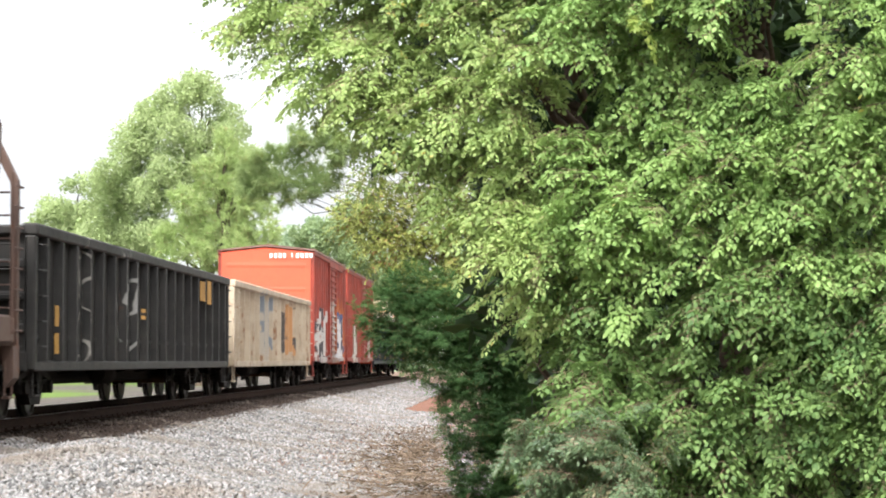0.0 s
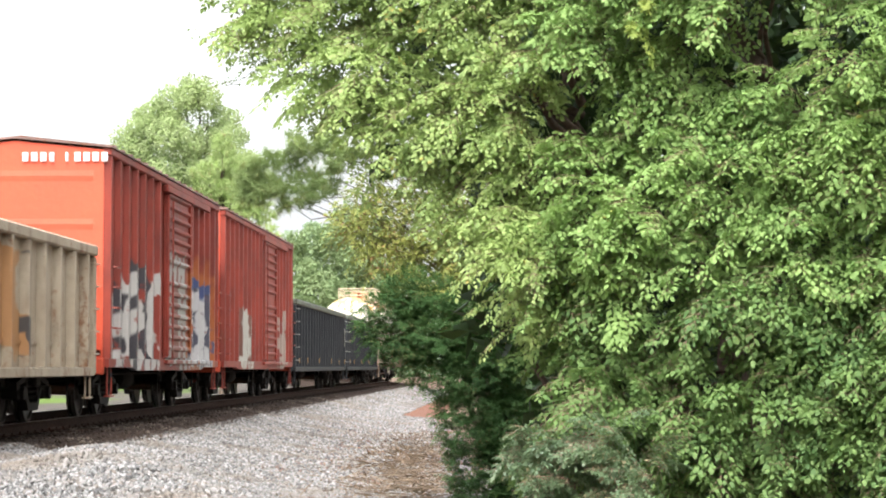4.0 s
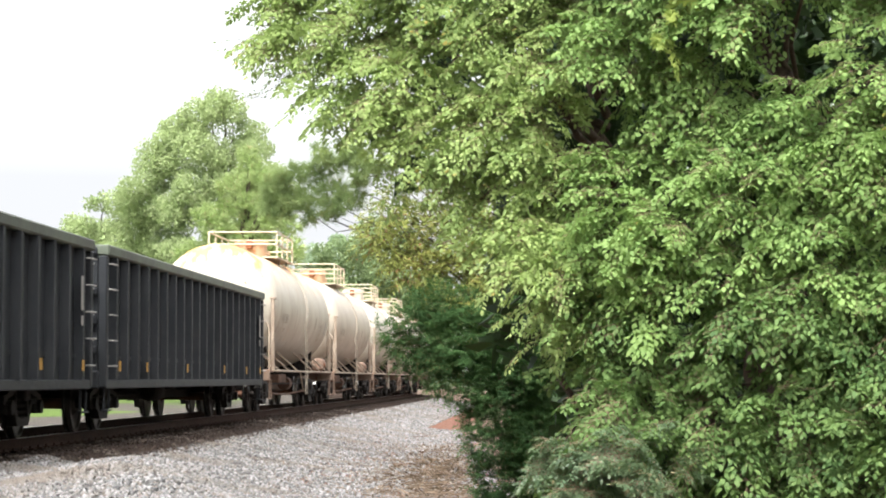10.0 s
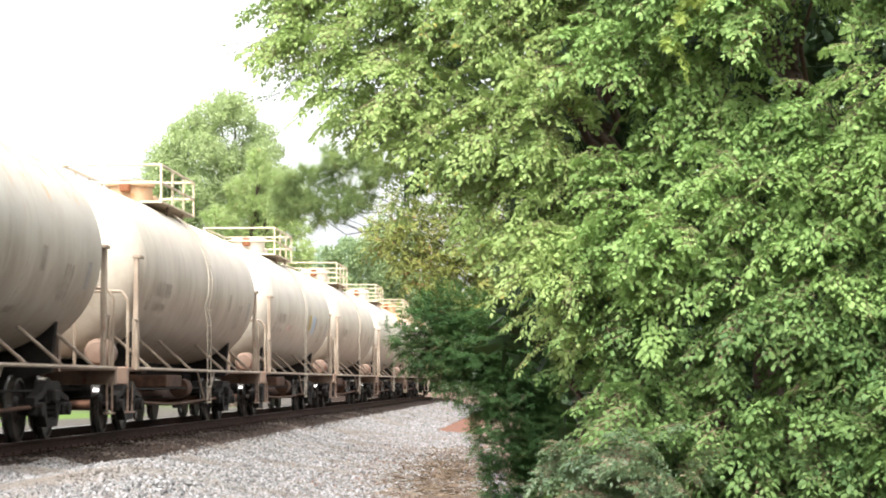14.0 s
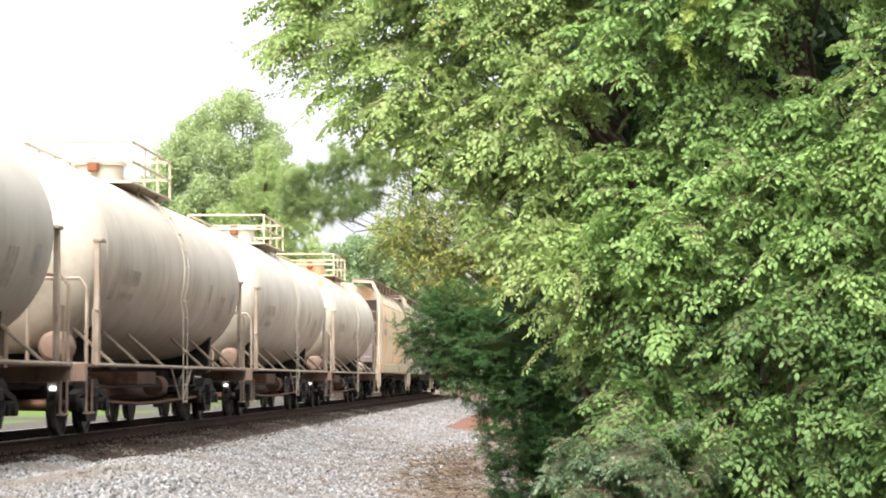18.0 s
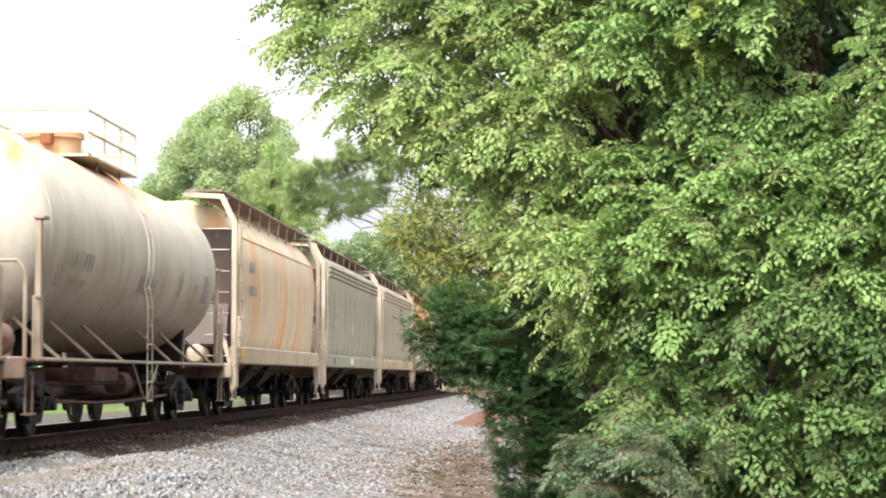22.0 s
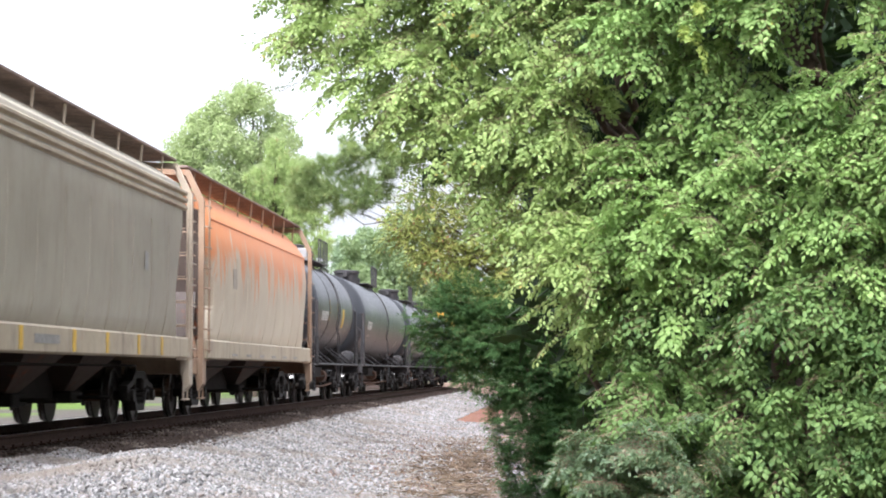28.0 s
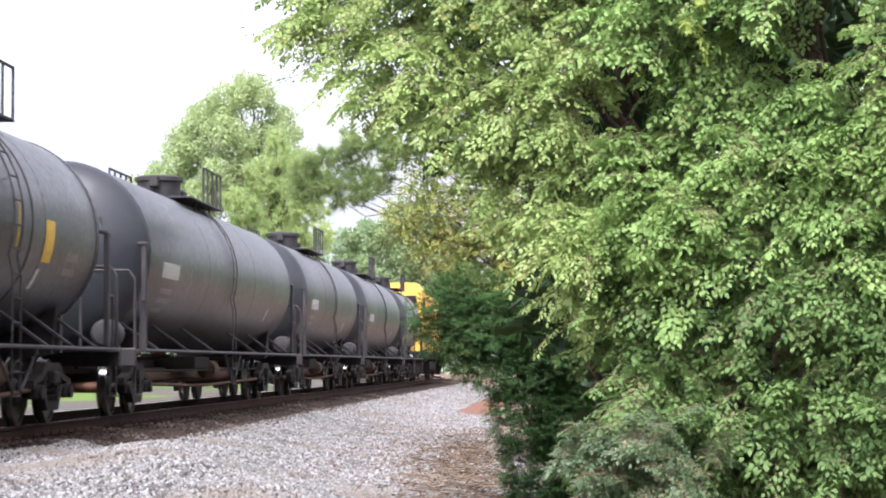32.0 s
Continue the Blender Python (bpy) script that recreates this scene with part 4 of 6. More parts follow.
tree("elm_tree", "dense green elm hung with drooping sprays and vines", "tree", (2.35, 20.9), (2.2, 20.8, 7.6), 0.15, ELM_TOP[::4] + ELM_UNSEEN_TOP, [l1, l3], M_ELM, [t1, t3], group="elms beside the track", limb_r=0.028)
# bottom of the leafy wall, made a tree of its own for the darker leaves
tree("lower_elm_boughs", "lower elm boughs near the ground, shade put into leaf colour", "tree", (1.55, 20.2), (1.55, 20.1, 1.2), 0.07, ELM_LOW[::3], [l2], M_ELM_LOW, [t2], group="elms beside the track", limb_r=0.016)
PRIVET = [(x + 0.12 + 0.16 * (z < 1.0), y, z, r * 0.85) for x, y, z, r in PRIVET if z < 0.3] + [(1.0, 18.4, -0.35, 0.3)]
l1, t1 = fronds(rng, PRIVET, 34, 0.40, 0.046, 0.020, (-0.6, -0.3, 0.05), twigs=7, leaves=6, droop=0.2)
ys, yt = fronds(rng, [(1.12, 18.95, 3.95, 0.05), (1.06, 18.95, 3.70, 0.05)], 3, 0.22, 0.066, 0.036, droop=0.6)
part("yellowing_sprays", big_mesh("yellowing_sprays", ys[0], ys[1], M_TURNING), M_TURNING, bpy.data.objects["elm_tree"], "yellow-green turning leaves")
tree("privet_shrub", "grey-green small-leaved shrub tangled with dry twigs", "shrub", (0.3, 20.6), (0.2, 20.2, 2.2), 0.05, PRIVET, [l1], M_PRIVET, [t1], limb_r=0.018)
CEDAR = [(x + (0.22 if z < 1.0 else 0.06), y, z, r) for x, y, z, r in CEDAR] + [(-0.05, 27.3, 0.7, 0.42), (0.15, 27.4, 0.1, 0.5), (0.2, 27.4, -0.5, 0.45), (0.1, 27.3, 1.25, 0.4), (-0.15, 27.2, 1.75, 0.3)]
l1, t1 = leafy(CEDAR, 150, 0.17, 14, 0.036, 0.012, droop=0.15, spread=0.6, hang=0.0, lean=(-0.15, -0.1, 0.1), forks=2)
tree("cedar_tree", "dark green red cedar with dense feathery sprays", "tree", (-0.1, 27.5), (-0.4, 27.3, 2.1), 0.09, CEDAR, [l1], M_CEDAR, limb_r=0.015)
l1, t1 = leafy(YELLOW_BUSH, 46, 0.34, 9, 0.062, 0.034, droop=0.4)
tree("sapling_thicket", "yellow-green saplings with a few browned leaves", "sapling", (-0.3, 37.2), (-1.3, 36.3, 3.6), 0.06, YELLOW_BUSH, [l1], M_YELLOW_BUSH, [t1], limb_r=0.025)
l1 = fuzz(rng, broken(MID_TREE, 5, 0.4, 4), 22, 0.36, 0.22)
tree("young_tree", "green young tree standing behind saplings", "tree", (-15.4, 219), (-15.4, 218, 13.5), 0.25, MID_TREE, [l1], M_MID, limb_r=0.1)

# the pine whose branches reach over the bank
p, d = shell_points(rng, broken(PINE_NEAR, 3, 0.55, 9), 34, 0.7, 0.3)
l1 = tufts(rng, p, d, 40, 0.20, 0.012)
tree("pine_tree", "loblolly pine with open needle tufts on long branches", "tree", (0.6, 46.5), (-0.6, 46.0, 8.0), 0.17, PINE_NEAR, [l1], M_PINE, limb_r=0.02, group="pines by the railway")

# across the track
l1 = fuzz(rng, broken(BIG_TREE, 6, 0.5, 1), 60, 0.20, 0.12, 0.3)
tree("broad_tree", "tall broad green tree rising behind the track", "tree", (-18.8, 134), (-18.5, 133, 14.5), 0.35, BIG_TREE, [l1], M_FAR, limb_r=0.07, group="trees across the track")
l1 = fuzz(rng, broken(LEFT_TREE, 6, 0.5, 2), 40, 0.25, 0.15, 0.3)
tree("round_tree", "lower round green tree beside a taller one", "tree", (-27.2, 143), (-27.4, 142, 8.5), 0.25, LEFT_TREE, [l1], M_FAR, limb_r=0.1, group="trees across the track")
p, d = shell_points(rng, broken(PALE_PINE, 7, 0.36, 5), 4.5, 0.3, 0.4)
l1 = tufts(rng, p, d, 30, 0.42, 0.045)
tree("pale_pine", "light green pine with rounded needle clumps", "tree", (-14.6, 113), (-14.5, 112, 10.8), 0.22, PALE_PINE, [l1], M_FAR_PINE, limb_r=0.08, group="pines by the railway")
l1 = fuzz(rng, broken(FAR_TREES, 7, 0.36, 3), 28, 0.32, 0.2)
tree("far_tree_row", "row of distant green trees, haze put into leaf colour", "trees", (-22.3, 265), (-22.3, 264, 12.0), 0.3, FAR_TREES, [l1], M_HAZY, limb_r=0.1)

# woodland that closes the view behind the elms and far off
def woodland(name, label, boxes, per_m3, ln, wd, material):
    ps = []
    for x0, x1, y0, y1, z0, z1 in boxes:
        n = int(per_m3 * (x1 - x0) * (y1 - y0) * (z1 - z0))
        q = rng.random((n, 3))
        ps.append(np.array([[x0, y0, z0]]) + q * np.array([[x1 - x0, y1 - y0, z1 - z0]]))
    p = np.concatenate(ps)
    v, f = leaf_arrays(p, rng.normal(0, 1, p.shape), unit(rng.normal(0, 1, p.shape)), ln * rng.uniform(0.6, 1.3, len(p)), wd * rng.uniform(0.6, 1.3, len(p)))
    tagged(new(name, big_mesh(name, v, f, material)), label, "woodland", kind="stuff")


# backing leaves added so that the gaps between the elms look dark
woodland("woodland_understory", "undergrowth behind the elms, shade put into its colour", [(0.2, 7, 22.4, 25.0, -0.9, 7.0), (-1.5, 0.4, 22.0, 23.2, 2.75, 6.8), (-0.5, 0.6, 22.0, 23.0, 1.0, 3.2), (0.0, 9, 29, 31, -0.9, 7), (-0.4, 10, 40, 43, -0.9, 8)], 90, 0.27, 0.16, M_DEEP)
# out of view behind and beside the camera, added to hold back low light
woodland("unseen_leaf_screen", "unseen leaf screen added to block low light", [(-3, 40, -34, -26, -0.8, 11), (13, 22, -26, 30, -0.8, 10)], 2.6, 0.75, 0.5, M_DEEP)
woodland("far_woodland", "low line of distant woods, haze put into leaf colour", [(-150, -20, 342, 366, -0.5, 10.5), (-5, 120, 150, 170, 0, 9), (-20, -6, 342, 366, -0.5, 14)], 0.8, 1.2, 0.7, M_HAZY)
litter()


# ---- train: running gear ----
def wheelset_mesh():
    s = Shape()
    for side in (-1, 1):
        prof = [(0.62, 0.10), (0.62, 0.14), (0.655, 0.16), (0.67, 0.38), (0.665, 0.43), (0.665, 0.487), (0.69, 0.487), (0.70, 0.462), (0.80, 0.455), (0.805, 0.42),
                (0.765, 0.40), (0.745, 0.20), (0.80, 0.15), (0.80, 0.09)]
        s.lathe([(side * a, r) for a, r in prof], "x", (0, 0), 20)
        s.rod((side * 0.80, 0, 0), (side * 1.02, 0, 0), 0.085, 10)
        for k in range(3):
            a = k * 2.094
            s.rod((side * 1.02, 0.045 * math.cos(a), 0.045 * math.sin(a)), (side * 1.04, 0.045 * math.cos(a), 0.045 * math.sin(a)), 0.018, 6)
    s.lathe([(-0.66, 0.10), (-0.5, 0.09), (0, 0.083), (0.5, 0.09), (0.66, 0.10)], "x", (0, 0), 12)
    me = s.mesh("wheelset", M_WHEEL, 40)
    me.materials.append(M_TREAD)
    me.materials.append(M_AXLE)
    for p in me.polygons:
        r = math.hypot(p.center.y, p.center.z)
        if r > 0.44 and 0.685 < abs(p.center.x) < 0.80:
            p.material_index = 1
        elif r < 0.11 and abs(p.center.x) < 0.66:
            p.material_index = 2
    return me


def side_frame_mesh():
    """A cast side frame with its pedestal ends, window and bearing housings."""
    s = Shape()
    outer = [(-1.12, 0.50), (-1.12, 0.62), (-0.70, 0.70), (-0.42, 0.86), (0.42, 0.86), (0.70, 0.70), (1.12, 0.62), (1.12, 0.50), (0.78, 0.50), (0.60, 0.52),
             (0.42, 0.30), (0.34, 0.20), (-0.34, 0.20), (-0.42, 0.30), (-0.60, 0.52), (-0.78, 0.50)]
    inner = [(-0.92, 0.57), (-0.92, 0.58), (-0.6, 0.62), (-0.33, 0.74), (0.33, 0.74), (0.6, 0.62), (0.92, 0.58), (0.92, 0.57), (0.78, 0.56), (0.52, 0.56),
             (0.36, 0.42), (0.28, 0.32), (-0.28, 0.32), (-0.36, 0.42), (-0.52, 0.56), (-0.78, 0.56)]
    n = len(outer)
    v = [(x, y, z) for x in (-0.07, 0.07) for ring in (outer, inner) for y, z in ring]
    f = []
    for k in range(n):
        j = (k + 1) % n
        f += [(k, j, n + j, n + k), (2 * n + k, 3 * n + k, 3 * n + j, 2 * n + j), (k, 2 * n + k, 2 * n + j, j), (n + k, n + j, 3 * n + j, 3 * n + k)]
    s.add(v, f)
    for side in (-1, 1):
        s.box(-0.085, 0.085, side * 0.89 - 0.13, side * 0.89 + 0.13, 0.36, 0.56, 0.03)
        s.rod((0.06, side * 0.89, 0.457), (0.14, side * 0.89, 0.457), 0.10, 12)
        s.box(-0.06, 0.06, side * 0.36 - 0.04, side * 0.36 + 0.04, 0.28, 0.78, 0.015)
    return s.mesh("side_frame", M_TRUCK)


def spring_mesh():
    s = Shape()
    for dy in (-0.16, 0.0, 0.16):
        turns = []
        for k in range(16):
            a = k * 2 * math.pi / 5
            turns.append((0.07 * math.cos(a), dy + 0.07 * math.sin(a), 0.31 + 0.26 * k / 15))
        s.pipe(turns, 0.018, 3)
    return s.mesh("spring", M_TRUCK)


def bolster_mesh():
    s = Shape().box(-1.15, 1.15, -0.17, 0.17, 0.55, 0.74, 0.03).rod((0, 0, 0.7), (0, 0, 0.84), 0.2, 14)
    for y in (-0.42, 0.42):
        s.box(-0.8, 0.8, y - 0.05, y + 0.05, 0.40, 0.50, 0.015)
        s.rod((-0.5, y, 0.45), (0.5, y * 0.6, 0.6), 0.03, 6)
        for x in (-0.75, 0.75):
            s.box(x - 0.05, x + 0.05, y - 0.06 if y < 0 else y, y if y < 0 else y + 0.06, 0.32, 0.56, 0.015)
    return s.mesh("truck", M_TRUCK)


WHEELSET, SIDE_FRAME, SPRING, BOLSTER = wheelset_mesh(), side_frame_mesh(), spring_mesh(), bolster_mesh()
ROLLING = []


def add_truck(car, y):
    truck = part("truck", BOLSTER, M_TRUCK, car, "grimy cast steel four-wheel truck")
    truck.location = (0, y, 0)
    for x in (-1.0, 1.0):
        frame_ob = part("side_frame", SIDE_FRAME, M_TRUCK, truck)
        frame_ob.location = (x, 0, 0)
        if x < 0:
            frame_ob.rotation_euler = (0, 0, math.pi)
        part("spring", SPRING, M_TRUCK, truck).location = (x, 0, 0)
    for dy in (-0.89, 0.89):
        ws = part("wheelset", WHEELSET, M_WHEEL, truck, "worn steel wheels with bright treads")
        ws.location = (0, dy, 0.457)
        ROLLING.append((ws, dy))


def add_couplers(car, half, material=None):
    for s in (-1, 1):
        c = Shape().box(-0.09, 0.09, min(s * (half - 0.5), s * (half + 0.28)), max(s * (half - 0.5), s * (half + 0.28)), 0.76, 0.92, 0.02)
        c.box(-0.16, 0.14, min(s * (half + 0.26), s * (half + 0.56)), max(s * (half + 0.26), s * (half + 0.56)), 0.70, 0.98, 0.05)
        c.pipe([(0.35, s * half, 0.85), (0.36, s * (half + 0.2), 0.55), (0.25, s * (half + 0.5), 0.42), (0.1, s * (half + 0.6), 0.5)], 0.022, 6)
        part("coupler", c, M_TRUCK, car)


def rungs(car, x, y0, y1, z0, z1, n, material, name="grab_iron"):
    """Grab irons standing off a side wall."""
    out = 0.07 if x > 0 else -0.07
    for k in range(n):
        z = z0 + (z1 - z0) * k / max(1, n - 1)
        part(name, Shape().pipe([(x, y0, z), (x + out, y0, z), (x + out, y1, z), (x, y1, z)], 0.014, 5), material, car)


def end_rungs(car, y, x0, x1, z0, z1, n, material, name="grab_iron"):
    out = 0.07 if y > 0 else -0.07
    for k in range(n):
        z = z0 + (z1 - z0) * k / max(1, n - 1)
        part(name, Shape().pipe([(x0, y, z), (x0, y + out, z), (x1, y + out, z), (x1, y, z)], 0.014, 5), material, car)


def steps(car, half, x, material):
    for s in (-1, 1):
        for sx in (-1, 1):
            y0 = s * (half - 0.15)
            y1 = s * (half - 0.55)
            part("sill_step", Shape().pipe([(sx * x, y0, 0.85), (sx * x, y0, 0.36), (sx * x, y1, 0.36), (sx * x, y1, 0.85)], 0.018, 5)
                 .box(sx * x - 0.05, sx * x + 0.05, min(y0, y1), max(y0, y1), 0.35, 0.375), material, car)


def brake_rig(car, half, material):
    """Air tank, brake cylinder, rods and train line below the floor."""
    part("air_reservoir", Shape().lathe([(-1.5, 0.02), (-1.47, 0.14), (-1.38, 0.19), (-0.6, 0.19), (-0.5, 0.14), (-0.47, 0.02)], "y", (0.75, 0.62), 14), material, car, smooth=40)
    part("brake_cylinder", Shape().lathe([(0.3, 0.12), (0.34, 0.17), (0.75, 0.17), (0.8, 0.10), (1.2, 0.03)], "y", (0.5, 0.62), 12), material, car, smooth=40)
    part("brake_rod", Shape().pipe([(0.25, -half + 2.6, 0.5), (0.4, 0.2, 0.58), (0.25, half - 2.6, 0.5)], 0.018, 5), material, car)
    part("train_line", Shape().pipe([(0.5, -half + 0.4, 0.78), (0.9, -half + 3.2, 0.72), (0.9, half - 3.2, 0.72), (0.5, half - 0.4, 0.78)], 0.02, 5), material, car)


def lettering(car, side_x, spots, material, name="marking"):
    """Unreadable painted marks as plain bars on the near side: (y, z, width, height)."""
    for y, z, w, h in spots:
        part(name, Shape().box(side_x, side_x + 0.004, y - w / 2, y + w / 2, z - h / 2, z + h / 2), material, car)


M_WHITE_MARK = plain("faded_white_marking", (0.62, 0.61, 0.58), 0.6, 0, 9, 0.25)
M_GREY_MARK = plain("faded_grey_marking", (0.27, 0.26, 0.24), 0.6, 0, 9, 0.3)
M_YELLOW_MARK = plain("yellow_reflective_marking", (0.58, 0.36, 0.04), 0.45, 0, 9, 0.25)
M_DULL_YELLOW = plain("faded_yellow_panel", (0.42, 0.23, 0.05), 0.7, 0, 4, 0.4)
M_UNDERSIDE = plain("rusty_brown_underside", (0.085, 0.046, 0.030), 0.8, 0.1, 7, 0.5, 0.4)
M_HOUSING = plain("pale_grey_housing_paint", (0.24, 0.23, 0.225), 0.6, 0, 6, 0.2)
M_STENCIL = plain("worn_stencil", (0.33, 0.29, 0.235), 0.7, 0, 9, 0.35)
M_OCHRE_MARK = plain("ochre_patch", (0.34, 0.27, 0.08), 0.6, 0, 5, 0.2)
M_PINK_MARK = plain("faded_red_scrawl", (0.44, 0.34, 0.29), 0.7, 0, 6, 0.4)
M_BLUE_MARK = plain("pale_blue_patch", (0.34, 0.42, 0.50), 0.6, 0, 5, 0.2)


# ---- gondolas ----
def gondola(label, half, top, paint, posts, group, chord=None, grab=None):
    car = tagged(new("gondola_car"), label, "gondola car", group)
    chord, grab = chord or paint, grab or paint
    part("floor", Shape().box(-1.42, 1.42, -half + 0.05, half - 0.05, 0.95, 1.05), M_STEEL_DARK, car)
    part("center_sill", Shape().box(-0.35, 0.35, -half + 0.1, half - 0.1, 0.66, 0.945, 0.02), M_STEEL_DARK, car)
    part("underframe", Shape().box(-0.75, 0.28, -half + 3.0, half - 3.0, 0.45, 0.656, 0.02), M_STEEL_DARK, car)
    for k in range(7):
        y = -half + 2.6 + (2 * half - 5.2) * k / 6
        part("cross_bearer", Shape().prism([(-1.4, 0.945), (1.4, 0.945), (1.4, 0.85), (0.36, 0.62), (-0.36, 0.62), (-1.4, 0.85)], "y", y - 0.04, y + 0.04), M_STEEL_DARK, car)
    for s in (-1, 1):
        a, b = sorted((s * 1.43, s * 1.46))
        part("side_wall", Shape().box(a, b, -half + 0.06, half - 0.06, 0.74, top - 0.17), paint, car)
        a, b = sorted((s * 1.36, s * 1.60))
        part("top_chord", Shape().box(a, b, -half, half, top - 0.17, top, 0.025), chord, car)
        a, b = sorted((s * 1.465, s * 1.56))
        part("side_sill", Shape().box(a, b, -half + 0.06, half - 0.06, 0.70, 0.84, 0.015), paint, car)
        a, b = sorted((s * 1.463, s * 1.482))
        part("lower_stiffener", Shape().box(a, b, -half + 0.3, half - 0.3, 1.16, 1.22), paint, car)
        for k in range(posts):
            y = -half + 0.75 + (2 * half - 1.5) * k / (posts - 1)
            part("side_post", Shape().prism([(s * 1.462, y - 0.10), (s * 1.59, y - 0.055), (s * 1.59, y + 0.055), (s * 1.462, y + 0.10)], "z", 0.845, top - 0.175), paint, car)
        ya, yb = sorted((s * half, s * (half - 0.05)))
        part("end_wall", Shape().box(-1.42, 1.42, ya, yb, 0.80, top - 0.14), paint, car)
        part("end_sill", Shape().box(-1.46, 1.46, *sorted((s * (half - 0.05), s * (half + 0.11))), 0.70, 0.98, 0.02), paint, car)
        for z in (1.3, 1.75, 2.2, top - 0.1):
            part("end_rib", Shape().box(-1.42, 1.42, *sorted((s * (half + 0.003), s * (half + 0.10))), z - 0.07, z + 0.07, 0.03), paint, car)
        for sx in (-1, 1):
            part("corner_post", Shape().box(*sorted((sx * 1.43, sx * 1.57)), *sorted((s * (half - 0.15), s * (half + 0.02))), 0.72, top - 0.175, 0.02), paint, car)
    rungs(car, 1.57, -half + 0.12, -half + 0.52, 1.05, top - 0.3, 5, grab)
    rungs(car, 1.57, half - 0.52, half - 0.12, 1.05, top - 0.3, 5, grab)
    end_rungs(car, -half - 0.1, 0.95, 1.38, 1.05, top - 0.3, 5, grab)
    part("brake_wheel", Shape().lathe([(-half - 0.24, 0.24), (-half - 0.20, 0.26), (-half - 0.20, 0.22), (-half - 0.24, 0.22)], "y", (-0.8, 2.1), 18)
         .rod((-1.04, -half - 0.22, 2.1), (-0.56, -half - 0.22, 2.1), 0.016).rod((-0.8, -half - 0.22, 1.86), (-0.8, -half - 0.22, 2.34), 0.016).rod((-0.8, -half - 0.22, 2.1), (-0.8, -half, 2.1), 0.03), M_STEEL_DARK, car)
    steps(car, half, 1.5, paint)
    add_couplers(car, half)
    brake_rig(car, half, M_STEEL_DARK)
    for s in (-1, 1):
        add_truck(car, s * (half - 2.35))
    return car


# ---- box cars ----
def box_car(label, half, paint, end_paint, door_y, group, marks):
    car = tagged(new("box_car"), label, "box car", group)
    eave, low = 4.46, 0.78
    part("floor", Shape().box(-1.44, 1.44, -half, half, 1.02, 1.12), M_STEEL_DARK, car)
    part("center_sill", Shape().box(-0.32, 0.32, -half, half, 0.64, 1.015, 0.02), M_STEEL_DARK, car)
    part("underframe", Shape().box(-0.7, 0.25, -half + 3.2, half - 3.2, 0.46, 0.638, 0.02), M_STEEL_DARK, car)
    for k in range(6):
        y = -half + 2.8 + (2 * half - 5.6) * k / 5
        part("cross_bearer", Shape().prism([(-1.42, 1.015), (1.42, 1.015), (1.42, 0.9), (0.33, 0.66), (-0.33, 0.66), (-1.42, 0.9)], "y", y - 0.04, y + 0.04), M_STEEL_DARK, car)
    d0, d1 = door_y - 1.55, door_y + 1.55
    for s in (-1, 1):
        a, b = sorted((s * 1.46, s * 1.49))
        part("side_wall", Shape().box(a, b, -half + 0.02, half - 0.02, 0.98, eave - 0.12), paint, car)
        a, b = sorted((s * 1.46, s * 1.60))
        part("eave_plate", Shape().box(a, b, -half, half, eave - 0.12, eave, 0.015), paint, car)
        sill = [(-half, 0.98), (-half, 0.84), (-half + 2.3, 0.84), (-half + 2.8, low), (half - 2.8, low), (half - 2.3, 0.84), (half, 0.84), (half, 0.98)]
        part("side_sill", Shape().prism(sill, "x", *sorted((s * 1.47, s * 1.58))), paint, car, "grimy rust-stained sill")
        spots = [y for y in np.arange(-half + 0.12, half, 0.86) if not d0 - 0.25 < y < d1 + 0.25]
        for y in list(spots) + [half - 0.12]:
            part("side_post", Shape().prism([(s * 1.492, y - 0.11), (s * 1.59, y - 0.06), (s * 1.59, y + 0.06), (s * 1.492, y + 0.11)], "z", 0.985, eave - 0.125), paint, car)
        door = part("sliding_door", Shape().box(*sorted((s * 1.50, s * 1.545)), d0, d1, 1.02, eave - 0.28, 0.01), paint, car, "ribbed sliding door")
        for k in range(15):
            z = 1.2 + k * 0.212
            if k == 7:
                continue
            part("door_rib", Shape().prism([(s * 1.547, z - 0.06), (s * 1.60, z - 0.02), (s * 1.60, z + 0.02), (s * 1.547, z + 0.06)], "y", d0 + 0.16, d1 - 0.12), paint, door)
        for y in (d0 + 0.06, d1 - 0.04):
            part("door_stile", Shape().box(*sorted((s * 1.546, s * 1.61)), y - 0.05, y + 0.05, 1.05, eave - 0.3, 0.012), paint, door)
        part("lock_rod", Shape().rod((s * 1.64, d0 + 0.32, 1.0), (s * 1.64, d0 + 0.32, eave - 0.4), 0.018, 6), paint, door)
        part("upper_door_track", Shape().box(*sorted((s * 1.50, s * 1.635)), d0 - 0.3, d1 + 2.6, eave - 0.26, eave - 0.13, 0.01), paint, car)
        part("lower_door_track", Shape().box(*sorted((s * 1.585, s * 1.65)), d0 - 0.3, d1 + 2.6, 0.90, 0.98, 0.01), paint, car)
        e0, e1 = sorted((s * half, s * (half - 0.04)))
        wall = part("end_wall", Shape().prism([(-1.47, 0.9), (1.47, 0.9), (1.47, eave - 0.02), (0, eave + 0.13), (-1.47, eave - 0.02)], "y", e0, e1), end_paint, car)
        for z in (1.6, 2.4, 3.2, 4.0):
            part("end_rib", Shape().prism([(s * (half + 0.001), z - 0.09), (s * (half + 0.012), z), (s * (half + 0.001), z + 0.09)], "x", -1.3, 1.3), end_paint, car)
        part("end_sill", Shape().box(-1.5, 1.5, *sorted((s * (half - 0.03), s * (half + 0.1))), 0.72, 0.99, 0.02), end_paint, car)
